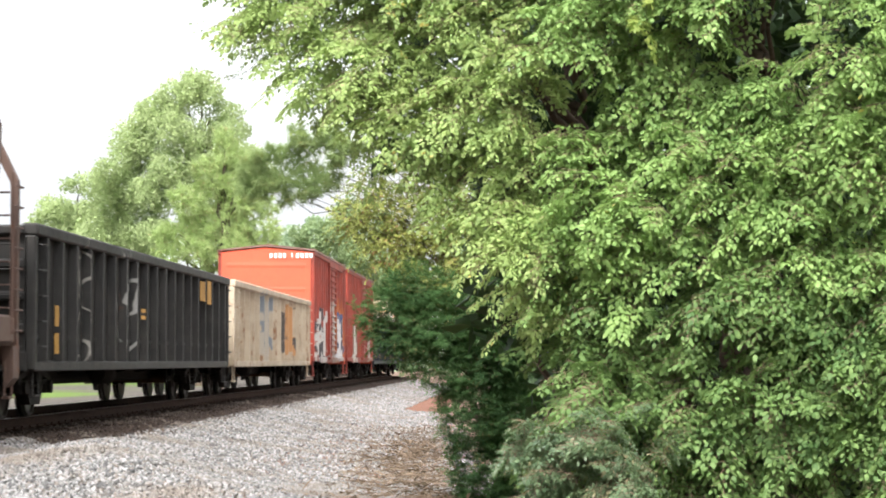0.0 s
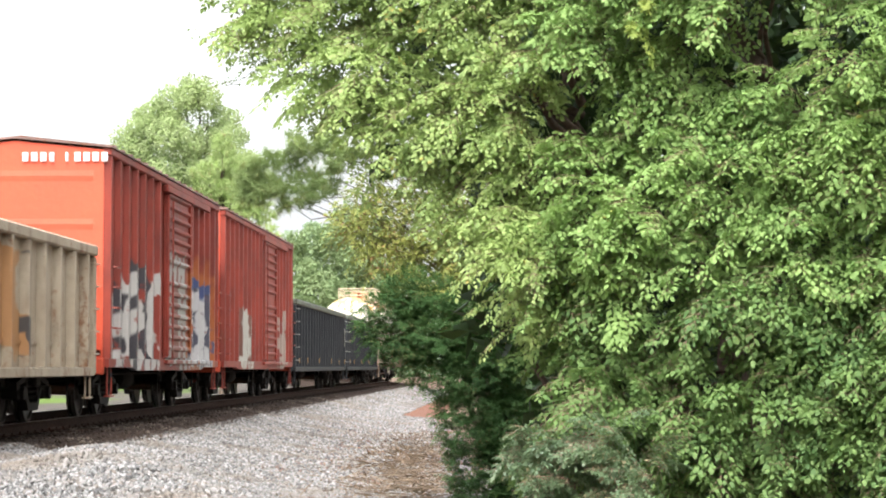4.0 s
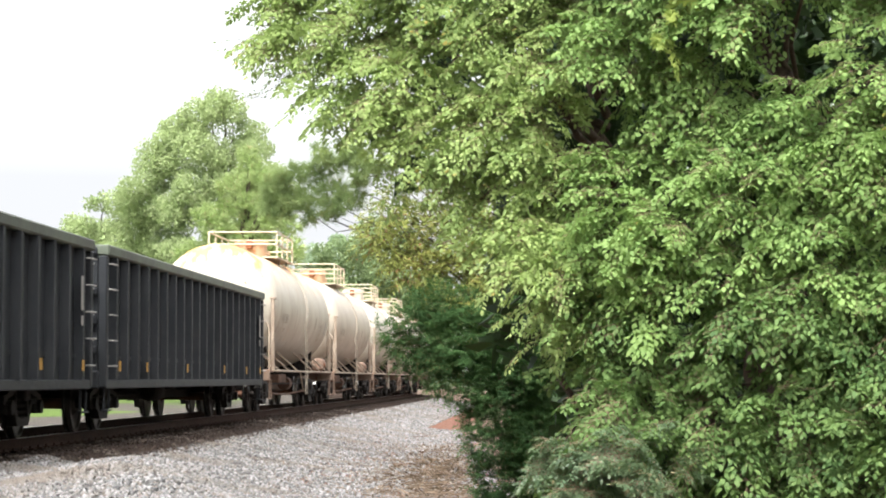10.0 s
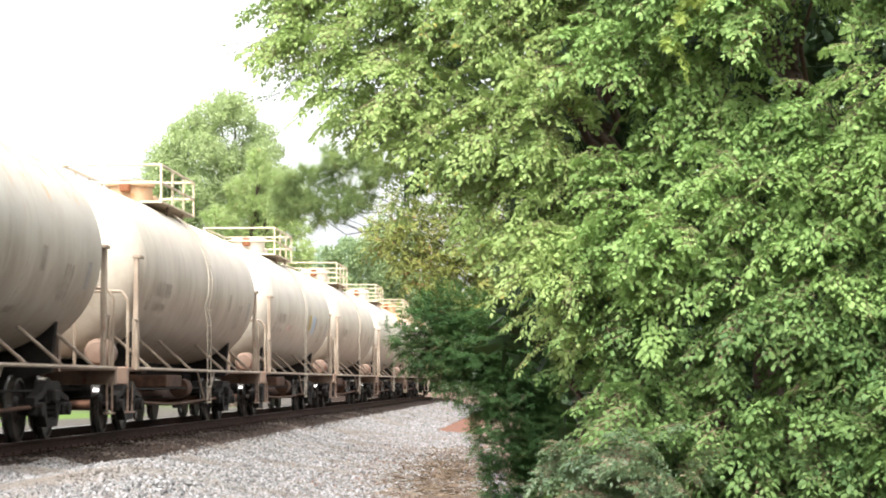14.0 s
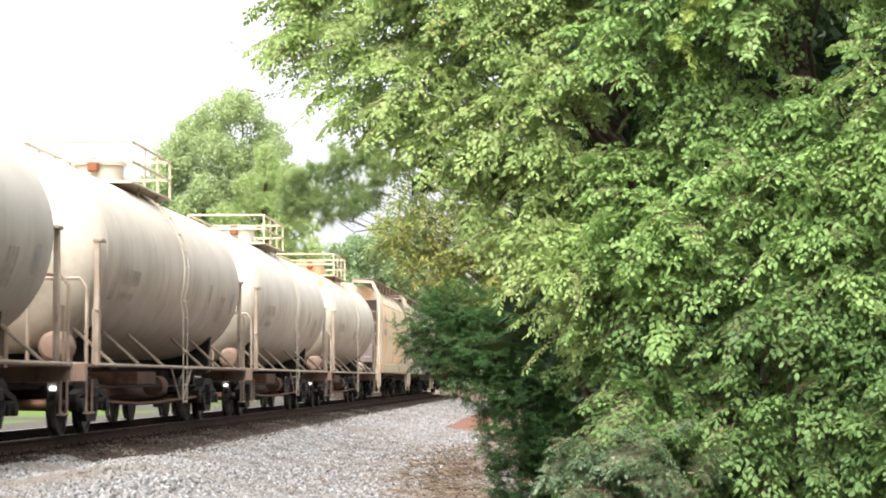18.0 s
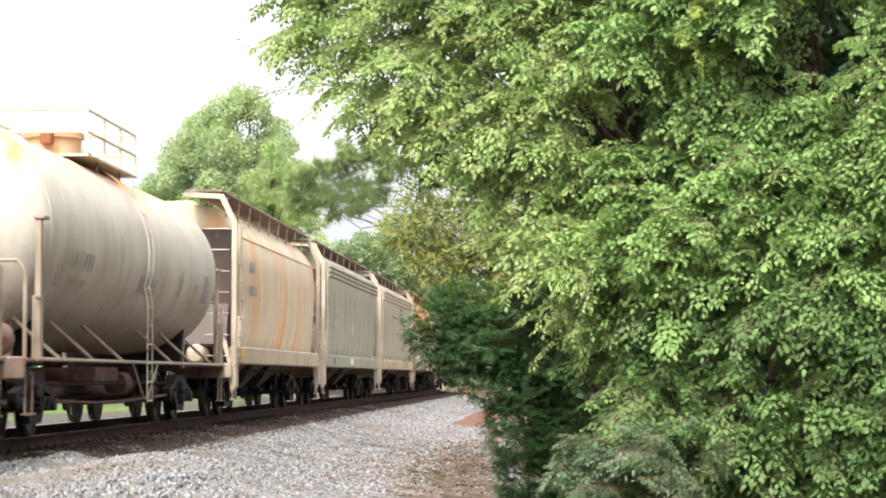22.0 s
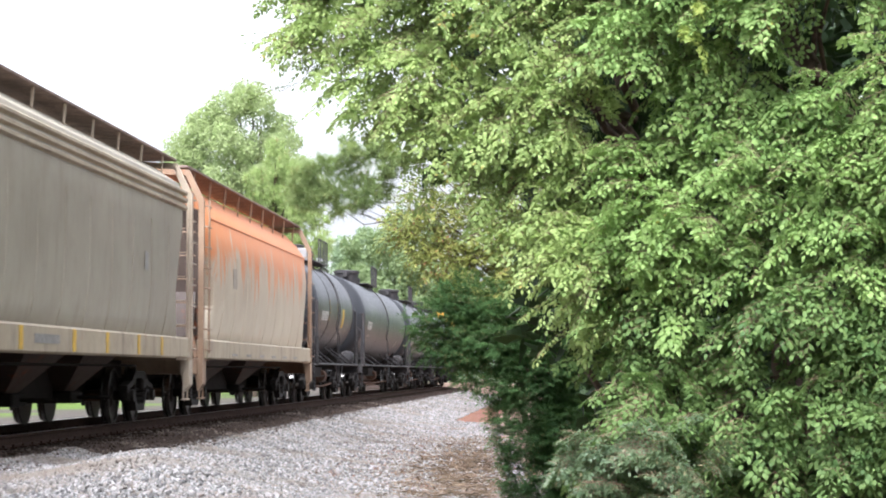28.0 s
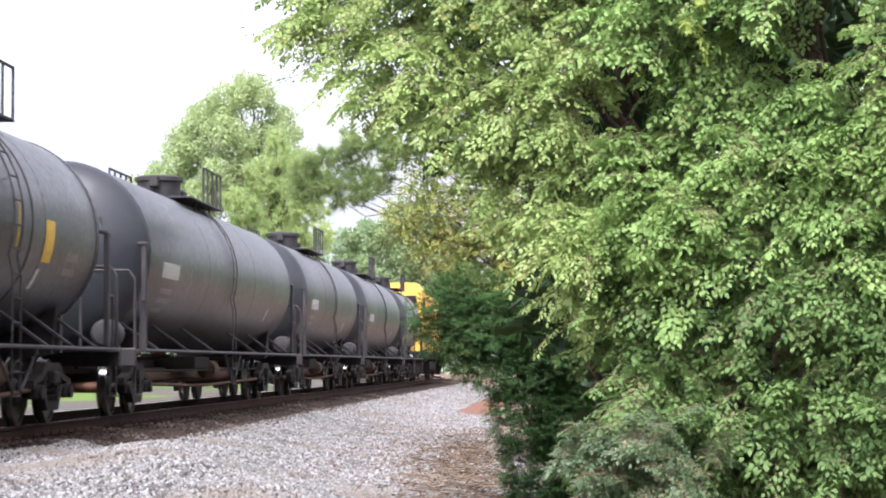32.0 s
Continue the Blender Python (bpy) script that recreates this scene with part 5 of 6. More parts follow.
    roof = [(-1.62, eave + 0.004), (-1.62, eave + 0.03), (0, eave + 0.20), (1.62, eave + 0.03), (1.62, eave + 0.004), (0, eave + 0.16)]
    part("roof", Shape().prism(roof, "y", -half - 0.05, half + 0.05), M_ROOF, car, "weathered dark metal roof")
    for k in range(17):
        y = -half + 0.4 + (2 * half - 0.8) * k / 16
        part("roof_rib", Shape().prism([(-1.61, eave + 0.035), (0, eave + 0.205), (1.61, eave + 0.035), (1.61, eave + 0.075), (0, eave + 0.25), (-1.61, eave + 0.075)], "y", y - 0.04, y + 0.04), M_ROOF, car)
    rungs(car, 1.60, -half + 0.15, -half + 0.58, 1.15, 2.5, 5, paint)
    rungs(car, 1.60, half - 0.58, half - 0.15, 1.15, 2.5, 5, paint)
    end_rungs(car, -half - 0.03, 0.95, 1.4, 1.15, 2.5, 5, end_paint)
    for k, w in enumerate(marks):
        y = -half - 0.035
        part("marking", Shape().box(0.12 + 0.15 * k + (0.12 if k > 3 else 0), 0.12 + 0.15 * k + (0.12 if k > 3 else 0) + w, y - 0.004, y, eave - 0.22, eave - 0.07), M_WHITE_MARK, car)
    steps(car, half, 1.52, paint)
    add_couplers(car, half)
    brake_rig(car, half, M_STEEL_DARK)
    for s in (-1, 1):
        add_truck(car, s * (half - 2.4))
    return car


# ---- tank cars ----
def tank_car(label, half, radius, height, paint, frame_paint, group, marks, platform_y=0.0, reach=1.95, straps=(), rail_paint=None, dome_paint=None, white=True, housing=False):
    """A stub-sill tank car: shell, straps, dome, platform with railings, ladders, side handrails, end platforms."""
    car = tagged(new("tank_car"), label, "tank car", group)
    rail_paint, dome_paint = rail_paint or frame_paint, dome_paint or paint
    low_paint = TANK_LOWER_RAIL if white else rail_paint
    cyl = half - 1.35
    head = 0.62
    prof = []
    for k in range(1, 8):
        a = math.pi / 2 * k / 8
        prof.append((-cyl - head * math.cos(a), radius * math.sin(a)))
    prof += [(-cyl + 2 * cyl * k / 6, radius) for k in range(7)]
    for k in range(7, 0, -1):
        a = math.pi / 2 * k / 8
        prof.append((cyl + head * math.cos(a), radius * math.sin(a)))
    part("shell", Shape().lathe(prof, "y", (0, height), 56), paint, car, smooth=50)
    for y in (-cyl, -cyl * 0.34, cyl * 0.34, cyl):
        part("weld_seam", Shape().lathe([(y - 0.02, radius + 0.001), (y - 0.012, radius + 0.004), (y + 0.012, radius + 0.004), (y + 0.02, radius + 0.001)], "y", (0, height), 48), paint, car, smooth=50)
    for y in straps:
        part("strap", Shape().lathe([(y - 0.02, radius + 0.002), (y - 0.02, radius + 0.012), (y + 0.02, radius + 0.012), (y + 0.02, radius + 0.002)], "y", (0, height), 48), frame_paint, car)
    top = height + radius
    py = platform_y
    part("dome", Shape().lathe([(top - 0.12, 0.44), (top + 0.36, 0.44), (top + 0.37, 0.49), (top + 0.45, 0.49), (top + 0.48, 0.40), (top + 0.51, 0.0)], "z", (0, py), 20), dome_paint, car, smooth=40)
    part("dome_lid_bolt", Shape().box(-0.1, 0.1, py - 0.62, py - 0.46, top + 0.22, top + 0.46, 0.03), M_RUST if white else frame_paint, car)
    if housing:
        box = part("loading_housing", Shape().box(-0.66, 0.66, py - 0.75, py + 0.75, top - 0.25, top + 0.34, 0.04), M_HOUSING, car, "pale grey loading valve housing")
        part("housing_panel", Shape().box(0.662, 0.675, py - 0.6, py + 0.6, top - 0.12, top + 0.2, 0.004), M_STEEL_DARK, box)
    part("valve_housing", Shape().box(0.1, 0.42, py + 0.52, py + 0.95, top - 0.08, top + 0.24, 0.03), dome_paint, car)
    part("relief_valve", Shape().rod((-0.3, py + 0.75, top - 0.1), (-0.3, py + 0.75, top + 0.5), 0.09, 10).rod((-0.3, py + 0.75, top + 0.5), (-0.3, py + 0.75, top + 0.55), 0.13, 10), M_RUST if white else frame_paint, car, "relief valve")
    for sx in (-1, 1):
        plat = part("platform", Shape().box(*sorted((sx * 0.54, sx * 0.98)), py - reach, py + reach, top - 0.10, top - 0.06, 0.008), rail_paint, car, "grated walkway")
        for y in (py - 0.9, py + 0.9):
            part("platform_bracket", Shape().pipe([(sx * 0.9, y, top - 0.1), (sx * 0.86, y, top - 0.32)], 0.025), frame_paint, car)
        for y in (py - reach, py - reach / 3, py + reach / 3, py + reach) if white else (py - 0.3, py + 0.25, py + 0.85, py + 1.4, py + 1.95):
            part("railing_post", Shape().rod((sx * 0.95, y, top - 0.1), (sx * 0.95, y, top + 0.62), 0.024, 6), rail_paint, car)
        for z in (0.28, 0.62):
            if not white:
                if z > 0.5:
                    part("railing", Shape().rod((sx * 0.95, py - 0.3, top + z), (sx * 0.95, py + 1.95, top + z), 0.024, 6), rail_paint, car)
                continue
            part("railing", Shape().rod((sx * 0.95, py - reach, top + z), (sx * 0.95, py + reach, top + z), 0.024, 6), rail_paint, car)
            part("cross_railing", Shape().rod((-0.95, py + sx * reach, top + z), (0.95, py + sx * reach, top + z), 0.024, 6), rail_paint, car)
        x = sx * (radius + 0.07)
        lad = []
        for k in range(13):
            a = radians(58 - 9.5 * k)
            lad.append((sx * (radius + 0.07) * math.cos(a), height + (radius + 0.07) * math.sin(a)))
        lad = [p for p in lad if p[1] > height - 0.55] + [(x * 0.985, height - 0.75), (x * 0.985, 0.42)]
        for y in (py - 0.21, py + 0.21):
            part("ladder_stile", Shape().pipe([(u, y, w) for u, w in lad], 0.014, 5), paint if white else rail_paint, car)
        zz = 0.45
        while zz < top - 0.25:
            d = max(0.0, (radius + 0.07) ** 2 - (zz - height) ** 2)
            u = sx * (math.sqrt(d) if zz > height else (radius + 0.07) * 0.985)
            part("ladder_rung", Shape().rod((u, py - 0.21, zz), (u, py + 0.21, zz), 0.013, 5), rail_paint, car)
            zz += 0.30
        part("side_handrail", Shape().rod((sx * 1.55, -half + 0.5, 1.06), (sx * 1.55, half - 0.5, 1.06), 0.028, 6), low_paint, car)
        for k in range(7):
            y = -cyl + 0.5 + (2 * cyl - 1.0) * k / 6
            if abs(y - py) < 0.5:
                continue
            part("handrail_brace", Shape().rod((sx * 1.55, y, 1.06), (sx * radius * 0.66, y - 0.5, height - radius * 0.755), 0.028, 5), low_paint, car)
        for y in (-1.0, 1.0):
            part("ladder_stay", Shape().rod((sx * 1.52, py + 0.2 * y, 0.5), (sx * 1.52, py + 1.1 * y, 1.05), 0.02, 5), low_paint, car)
    for s in (-1, 1):
        part("stub_sill", Shape().box(-0.3, 0.3, *sorted((s * (half - 3.6), s * half)), 0.68, 1.02, 0.02), M_STEEL_DARK, car)
        web = [(-1.12, height - radius * 0.68), (-1.05, 0.98), (-0.3, 0.86), (0.3, 0.86), (1.05, 0.98), (1.12, height - radius * 0.68), (0.90, height - radius * 0.80), (0, height - radius * 1.0 + 0.02), (-0.90, height - radius * 0.80)]
        part("saddle", Shape().prism(web, "y", s * (half - 2.5) - 0.09, s * (half - 2.5) + 0.09), M_STEEL_DARK, car)
        part("end_platform", Shape().box(-1.52, 1.52, *sorted((s * (half - 1.0), s * (half - 0.04))), 1.02, 1.07, 0.01), frame_paint, car)
        part("end_sill", Shape().box(-1.52, 1.52, *sorted((s * (half - 0.05), s * (half + 0.06))), 0.80, 1.09, 0.02), frame_paint, car)
        for sx in (-1, 1):
            yy = s * (half - 0.12)
            part("end_railing", Shape().pipe([(sx * 1.48, yy, 1.05), (sx * 1.48, yy, 2.15), (sx * 1.38, yy, 2.3), (sx * 0.72, yy, 2.3), (sx * 0.62, yy, 2.15), (sx * 0.62, yy, 1.05)], 0.028, 6), low_paint, car)
            part("corner_grab", Shape().pipe([(sx * 1.5, s * (half - 0.95), 1.05), (sx * 1.5, s * (half - 0.95), 1.85), (sx * 1.5, s * (half - 0.5), 1.85), (sx * 1.5, s * (half - 0.5), 1.05)], 0.022, 6), low_paint, car)
            part("head_brace", Shape().box(sx * 0.9 - 0.06, sx * 0.9 + 0.06, *sorted((s * (half - 1.6), s * (half - 1.45))), 1.0, height - radius * 0.55), frame_paint, car)
        for sx in (-1, 1):
            yy = s * (cyl + 0.05)
            part("jacket_bracket", Shape().box(*sorted((sx * (radius - 0.12), sx * (radius + 0.02))), *sorted((yy + s * 0.2, yy + s * 0.52)), height + 0.10, height + 0.15, 0.008), low_paint, car)
            part("bracket_post", Shape().box(*sorted((sx * 1.44, sx * 1.52)), *sorted((yy + s * 0.40, yy + s * 0.50)), 1.05, height + 0.10, 0.01), low_paint, car)
        part("head_placard_rack", Shape().box(0.5, 0.8, *sorted((s * (cyl + head * 0.75), s * (cyl + head * 0.75 + 0.03))), height + 0.25, height + 0.55), frame_paint, car)
    part("air_reservoir", Shape().lathe([(-half + 0.25, 0.02), (-half + 0.28, 0.17), (-half + 0.38, 0.23), (-half + 0.85, 0.23), (-half + 0.95, 0.17), (-half + 0.98, 0.02)], "y", (0.95, 1.32), 14), frame_paint, car, smooth=40)
    part("underframe", Shape().box(-0.6, 0.1, -half + 3.5, half - 3.5, 0.46, 0.92, 0.02), M_UNDERSIDE if white else M_STEEL_DARK, car)
    part("draft_tube", Shape().rod((0.25, -half + 3.4, 0.62), (0.25, half - 3.4, 0.62), 0.15, 14), M_UNDERSIDE, car, "rusty brown pipe", smooth=40)
    part("brake_beam", Shape().box(-1.1, 0.9, py - 0.9, py + 0.9, 0.74, 0.98, 0.02), M_UNDERSIDE if white else M_STEEL_DARK, car)
    part("brake_cylinder", Shape().lathe([(py + 1.1, 0.05), (py + 1.12, 0.19), (py + 1.7, 0.19), (py + 1.75, 0.08), (py + 2.4, 0.03)], "y", (0.8, 0.72), 14), M_UNDERSIDE, car, smooth=40)
    part("running_pipe", Shape().pipe([(1.0, -half + 3.2, 0.5), (0.9, py - 1.0, 0.42), (0.9, py + 1.2, 0.42), (1.0, half - 3.2, 0.5)], 0.03, 6), M_UNDERSIDE, car)
    part("bottom_outlet", Shape().rod((0, py, height - radius + 0.02), (0, py, height - radius - 0.5), 0.16, 12).box(-0.3, 0.3, py - 0.3, py + 0.3, height - radius - 0.22, height - radius - 0.12, 0.02), M_UNDERSIDE, car)
    part("train_line", Shape().pipe([(0.5, -half + 0.4, 0.78), (0.95, -half + 3.4, 0.72), (0.95, half - 3.4, 0.72), (0.5, half - 0.4, 0.78)], 0.022, 5), M_STEEL_DARK, car)
    part("brake_rod", Shape().pipe([(0.2, -half + 2.6, 0.5), (0.45, 0.2, 0.55), (0.2, half - 2.6, 0.5)], 0.02, 5), M_STEEL_DARK, car)
    for y, z, w, h, mark_paint in marks:
        a0, a1 = math.asin(max(-1, min(1, (z - h / 2 - height) / radius))), math.asin(max(-1, min(1, (z + h / 2 - height) / radius)))
        v, f = [], []
        for k in range(5):
            a = a0 + (a1 - a0) * k / 4
            for yy in (y - w / 2, y + w / 2):
                v.append(((radius + 0.005) * math.cos(a), yy, height + (radius + 0.005) * math.sin(a)))
            if k:
                f.append((2 * k - 2, 2 * k - 1, 2 * k + 1, 2 * k))
        part("marking", Shape().add(v, f), mark_paint, car)
    steps(car, half, 1.48, frame_paint)
    add_couplers(car, half)
    for s in (-1, 1):
        add_truck(car, s * (half - 2.5))
    return car


# ---- covered hoppers ----
def covered_hopper(label, half, paint, sill_paint, frame_paint, group, rounded=True, roof_z=4.44, bays=3, ribbed_band=False, marks=(), tall=1.0, walk_z=None):
    car = tagged(new("covered_hopper"), label, "covered hopper car", group)
    if rounded:
        levels = [(1.46, 1.44, 0.95), (1.7, 1.50, 1.25), (2.1, 1.565, 1.62), (2.6, 1.595, 1.55), (3.1, 1.59, 1.25), (3.75, 1.50, 1.05), (4.05, 1.30, 1.0), (roof_z - 0.1, 1.02, 1.0), (roof_z, 0.5, 1.0)]
    else:
        levels = [(1.46, 1.47, 0.95), (1.7, 1.53, 1.3), (2.15, 1.58, 1.66), (2.7, 1.59, 1.45), (3.3, 1.59, 1.1), (3.9, 1.59, 1.0), (4.1, 1.52, 1.0), (roof_z - 0.06, 1.1, 1.0), (roof_z, 0.5, 1.0)]
    v, f = [], []
    n = 10
    for z, w, back in levels:
        y = half - back
        c = 0.22
        z = 1.46 + (z - 1.46) * tall if tall != 1.0 else z
        v += [(w - c, -y, z), (w - c * 0.3, -y + c * 0.3, z), (w, -y + c, z), (w, y - c, z), (w - c * 0.3, y - c * 0.3, z), (w - c, y, z),
              (-w + c, y, z), (-w, y - c, z), (-w, -y + c, z), (-w + c, -y, z)]
    for i in range(len(levels) - 1):
        f += [(i * n + k, i * n + (k + 1) % n, (i + 1) * n + (k + 1) % n, (i + 1) * n + k) for k in range(n)]
    f += [tuple(range(n)), tuple(range((len(levels) - 1) * n, len(levels) * n))]
    part("body", Shape().add(v, f), paint, car, smooth=35)
    for s in (-1, 1):
        for q in range(9):
            y = (half - 2.6) * (q / 4 - 1)
            part("side_seam", Shape().pipe([(s * (w + 0.001), y, z) for z, w, back in levels if back < 2.0 and z < 3.7], 0.010, 4), paint, car)
    top = 1.46 + (roof_z - 1.46) * tall if tall != 1.0 else roof_z
    if ribbed_band:
        for s in (-1, 1):
            for z in (3.70, 3.83, 3.96):
                part("roof_band_rib", Shape().prism([(s * 1.585, z - 0.055), (s * 1.64, z - 0.02), (s * 1.64, z + 0.02), (s * 1.585, z + 0.055)], "y", -half + 1.0, half - 1.0), sill_paint, car)
    else:
        for s in (-1, 1):
            z = 1.46 + (3.72 - 1.46) * tall if tall != 1.0 else 3.74
            part("roof_seam", Shape().rod((s * 1.505, -half + 1.2, z), (s * 1.505, half - 1.2, z), 0.022, 5), paint, car)
    for s in (-1, 1):
        part("side_sill", Shape().box(*sorted((s * 1.38, s * 1.60)), -half + 0.45, half - 0.45, 1.08, 1.45, 0.03), sill_paint, car, "flat stained side sill")
        part("slope_sheet", Shape().prism([(s * (half - 0.5), 1.5), (s * (half - 1.1), 2.7), (s * (half - 1.16), 2.7), (s * (half - 0.56), 1.44)], "x", -1.3, 1.3), M_BAY, car)
        part("center_sill", Shape().box(-0.3, 0.3, *sorted((s * (half - 3.8), s * half)), 0.7, 1.06, 0.02), M_STEEL_DARK, car)
        part("end_bulkhead", Shape().box(-1.36, 1.36, *sorted((s * (half - 0.96), s * (half - 0.92))), 1.1, top - 0.55, 0.01), M_BAY, car)
        part("end_sill", Shape().box(-1.5, 1.5, *sorted((s * (half - 0.08), s * (half + 0.05))), 0.80, 1.10, 0.02), frame_paint, car)
        part("end_platform", Shape().box(-1.5, 1.5, *sorted((s * (half - 1.3), s * (half - 0.09))), 1.05, 1.10), frame_paint, car)
        for sx in (-1, 1):
            y = s * (half - 0.15)
            part("end_post", Shape().prism([(sx * 1.58, 1.05), (sx * 1.58, top - 0.45), (sx * 1.30, top + 0.12), (sx * 0.5, top + 0.16), (sx * 0.5, top + 0.06), (sx * 1.23, top + 0.02), (sx * 1.48, top - 0.50), (sx * 1.48, 1.05)], "y", y - 0.06, y + 0.06), frame_paint, car, "pale steel end frame")
            part("end_gusset", Shape().prism([(sx * 1.48, 0.5), (sx * 1.58, 0.62), (sx * 1.58, 1.05), (sx * 1.40, 1.05)], "y", *sorted((s * (half - 0.42), s * (half - 0.05)))), frame_paint, car)
            part("diagonal_brace", Shape().rod((sx * 1.42, s * (half - 0.3), 1.1), (sx * 0.9, s * (half - 1.2), 2.6), 0.05, 6), frame_paint, car)
        rungs(car, 1.57, *sorted((s * (half - 0.15), s * (half - 0.62))), 1.25, top - 0.55, 8, frame_paint, "ladder_rung")
        part("ladder_stile", Shape().rod((1.6, s * (half - 0.62), 1.2), (1.6, s * (half - 0.62), top - 0.4), 0.022, 6), frame_paint, car)
        end_rungs(car, s * (half - 0.08), 0.95, 1.42, 1.25, top - 0.6, 7, frame_paint, "ladder_rung")
    walk_z = walk_z or top + 0.16
    for sx in (-1, 1):
        for k in range(12):
            y0 = -half + 0.1 + (2 * half - 0.2) * k / 12
            part("roof_walk_panel", Shape().box(*sorted((sx * 0.52, sx * 1.28)), y0 + 0.01, y0 + (2 * half - 0.2) / 12 - 0.01, walk_z, walk_z + 0.045, 0.01), M_WALK, car)
        for k in range(9):
            y = -half + 1.2 + (2 * half - 2.4) * k / 8
            part("roof_walk_bracket", Shape().rod((sx * 1.22, y, walk_z), (sx * 1.18, y, top - 0.34), 0.02, 5), frame_paint, car)
    for k in range(5):
        y = -half + 2.2 + (2 * half - 4.4) * k / 4
        part("hatch_cover", Shape().box(-0.42, 0.42, y - 0.5, y + 0.5, top - 0.01, top + 0.1, 0.03), paint, car)
    part("underframe", Shape().box(-0.5, 0.33, -half + 3.2, half - 3.2, 0.44, 1.04, 0.02), M_STEEL_DARK, car)
    span = (2 * half - 6.6) / bays
    for k in range(bays):
        y = -half + 3.3 + span * (k + 0.5)
        h = span * 0.49
        v = [(-1.3, y - h, 1.46), (1.3, y - h, 1.46), (1.3, y + h, 1.46), (-1.3, y + h, 1.46), (-0.5, y - 0.35, 0.55), (0.5, y - 0.35, 0.55), (0.5, y + 0.35, 0.55), (-0.5, y + 0.35, 0.55)]
        part("outlet_bay", Shape().add(v, [(0, 1, 5, 4), (1, 2, 6, 5), (2, 3, 7, 6), (3, 0, 4, 7), (4, 5, 6, 7), (3, 2, 1, 0)]), M_BAY, car, "dusty brown discharge chute")
        part("outlet_gate", Shape().box(-0.62, 0.62, y - 0.42, y + 0.42, 0.36, 0.545, 0.03).rod((0.4, y, 0.45), (1.15, y, 0.45), 0.03), M_STEEL_DARK, car)
    for y, z, w, h, mark_paint in marks:
        part("marking", Shape().box(1.603, 1.607, y - w / 2, y + w / 2, z - h / 2, z + h / 2), mark_paint, car)
    steps(car, half, 1.5, frame_paint)
    add_couplers(car, half)
    part("train_line", Shape().pipe([(0.6, -half + 0.4, 0.8), (1.15, -half + 3.2, 0.95), (1.15, half - 3.2, 0.95), (0.6, half - 0.4, 0.8)], 0.022, 5), M_STEEL_DARK, car)
    part("air_reservoir", Shape().lathe([(-half + 0.3, 0.02), (-half + 0.33, 0.15), (-half + 0.42, 0.2), (-half + 0.9, 0.2), (-half + 1.0, 0.15), (-half + 1.02, 0.02)], "y", (0.7, 1.3), 14), frame_paint, car, smooth=40)
    for s in (-1, 1):
        add_truck(car, s * (half - 2.3))
    return car


# ---- locomotive ----
def locomotive(half):
    """A pushing engine: wide cab at the front, long hood behind, walkway with railings."""
    car = tagged(new("locomotive"), "safety yellow diesel locomotive pushing behind black tank cars", "locomotive", "cars in the train")
    part("underframe", Shape().box(-1.45, 1.45, -half, half, 1.05, 1.42, 0.04), M_STEEL_DARK, car)
    part("fuel_tank", Shape().prism([(-1.35, 0.95), (1.35, 0.95), (1.35, 0.55), (1.05, 0.32), (-1.05, 0.32), (-1.35, 0.55)], "y", -2.6, 2.6), M_STEEL_DARK, car)
    cab = part("cab", Shape().prism([(-1.36, 1.42), (1.36, 1.42), (1.36, 4.25), (1.05, 4.66), (-1.05, 4.66), (-1.36, 4.25)], "y", -half + 0.9, -half + 3.4), YELLOW, car)
    for x0, x1 in ((-1.1, -0.45), (0.45, 1.1)):
        part("windscreen", Shape().box(x0, x1, -half + 0.86, -half + 0.895, 3.45, 4.05, 0.01), M_STEEL_DARK, cab, "dark glass windscreen")
    part("side_window", Shape().box(1.362, 1.38, -half + 1.4, -half + 2.8, 3.2, 3.95, 0.01), M_STEEL_DARK, cab, "dark glass side window")
    part("nose", Shape().box(-0.85, 0.85, -half + 0.25, -half + 0.85, 1.42, 3.2, 0.08), YELLOW, car)
    hood = part("hood", Shape().prism([(-1.2, 1.42), (1.2, 1.42), (1.2, 4.1), (0.9, 4.42), (-0.9, 4.42), (-1.2, 4.1)], "y", -half + 3.45, half - 1.2), YELLOW, car)
    for k in range(8):
        y = -half + 4.2 + k * 1.55
        part("hood_door", Shape().box(1.203, 1.235, y, y + 1.4, 1.7, 3.5, 0.01), YELLOW, hood)
    for y in (-2.0, 3.0, 5.4):
        part("radiator_fan", Shape().lathe([(4.40, 0.6), (4.55, 0.6), (4.58, 0.5), (4.58, 0.0)], "z", (0, y), 16), M_STEEL_DARK, hood)
    part("exhaust_stack", Shape().box(-0.25, 0.25, 0.2, 1.0, 4.40, 4.62, 0.03), M_STEEL_DARK, hood)
    for sx in (-1, 1):
        part("hand_rail", Shape().rod((sx * 1.42, -half + 3.6, 2.4), (sx * 1.42, half - 0.8, 2.4), 0.025, 6), YELLOW, car)
        for k in range(9):
            y = -half + 3.6 + (2 * half - 4.4) * k / 8
            part("rail_post", Shape().rod((sx * 1.42, y, 1.42), (sx * 1.42, y, 2.4), 0.022, 6), YELLOW, car)
    for s in (-1, 1):
        part("pilot", Shape().prism([(-1.4, 1.05), (1.4, 1.05), (1.2, 0.25), (-1.2, 0.25)], "y", *sorted((s * half, s * (half - 0.12)))), M_STEEL_DARK, car)
        part("ditch_light", Shape().rod((0.9, s * half, 1.2), (0.9, s * (half + 0.08), 1.2), 0.09, 10), M_WHITE_MARK, car)
    steps(car, half, 1.42, M_STEEL_DARK)
    add_couplers(car, half)
    for y in (-half + 3.4, half - 3.4):
        add_truck(car, y)
    return car


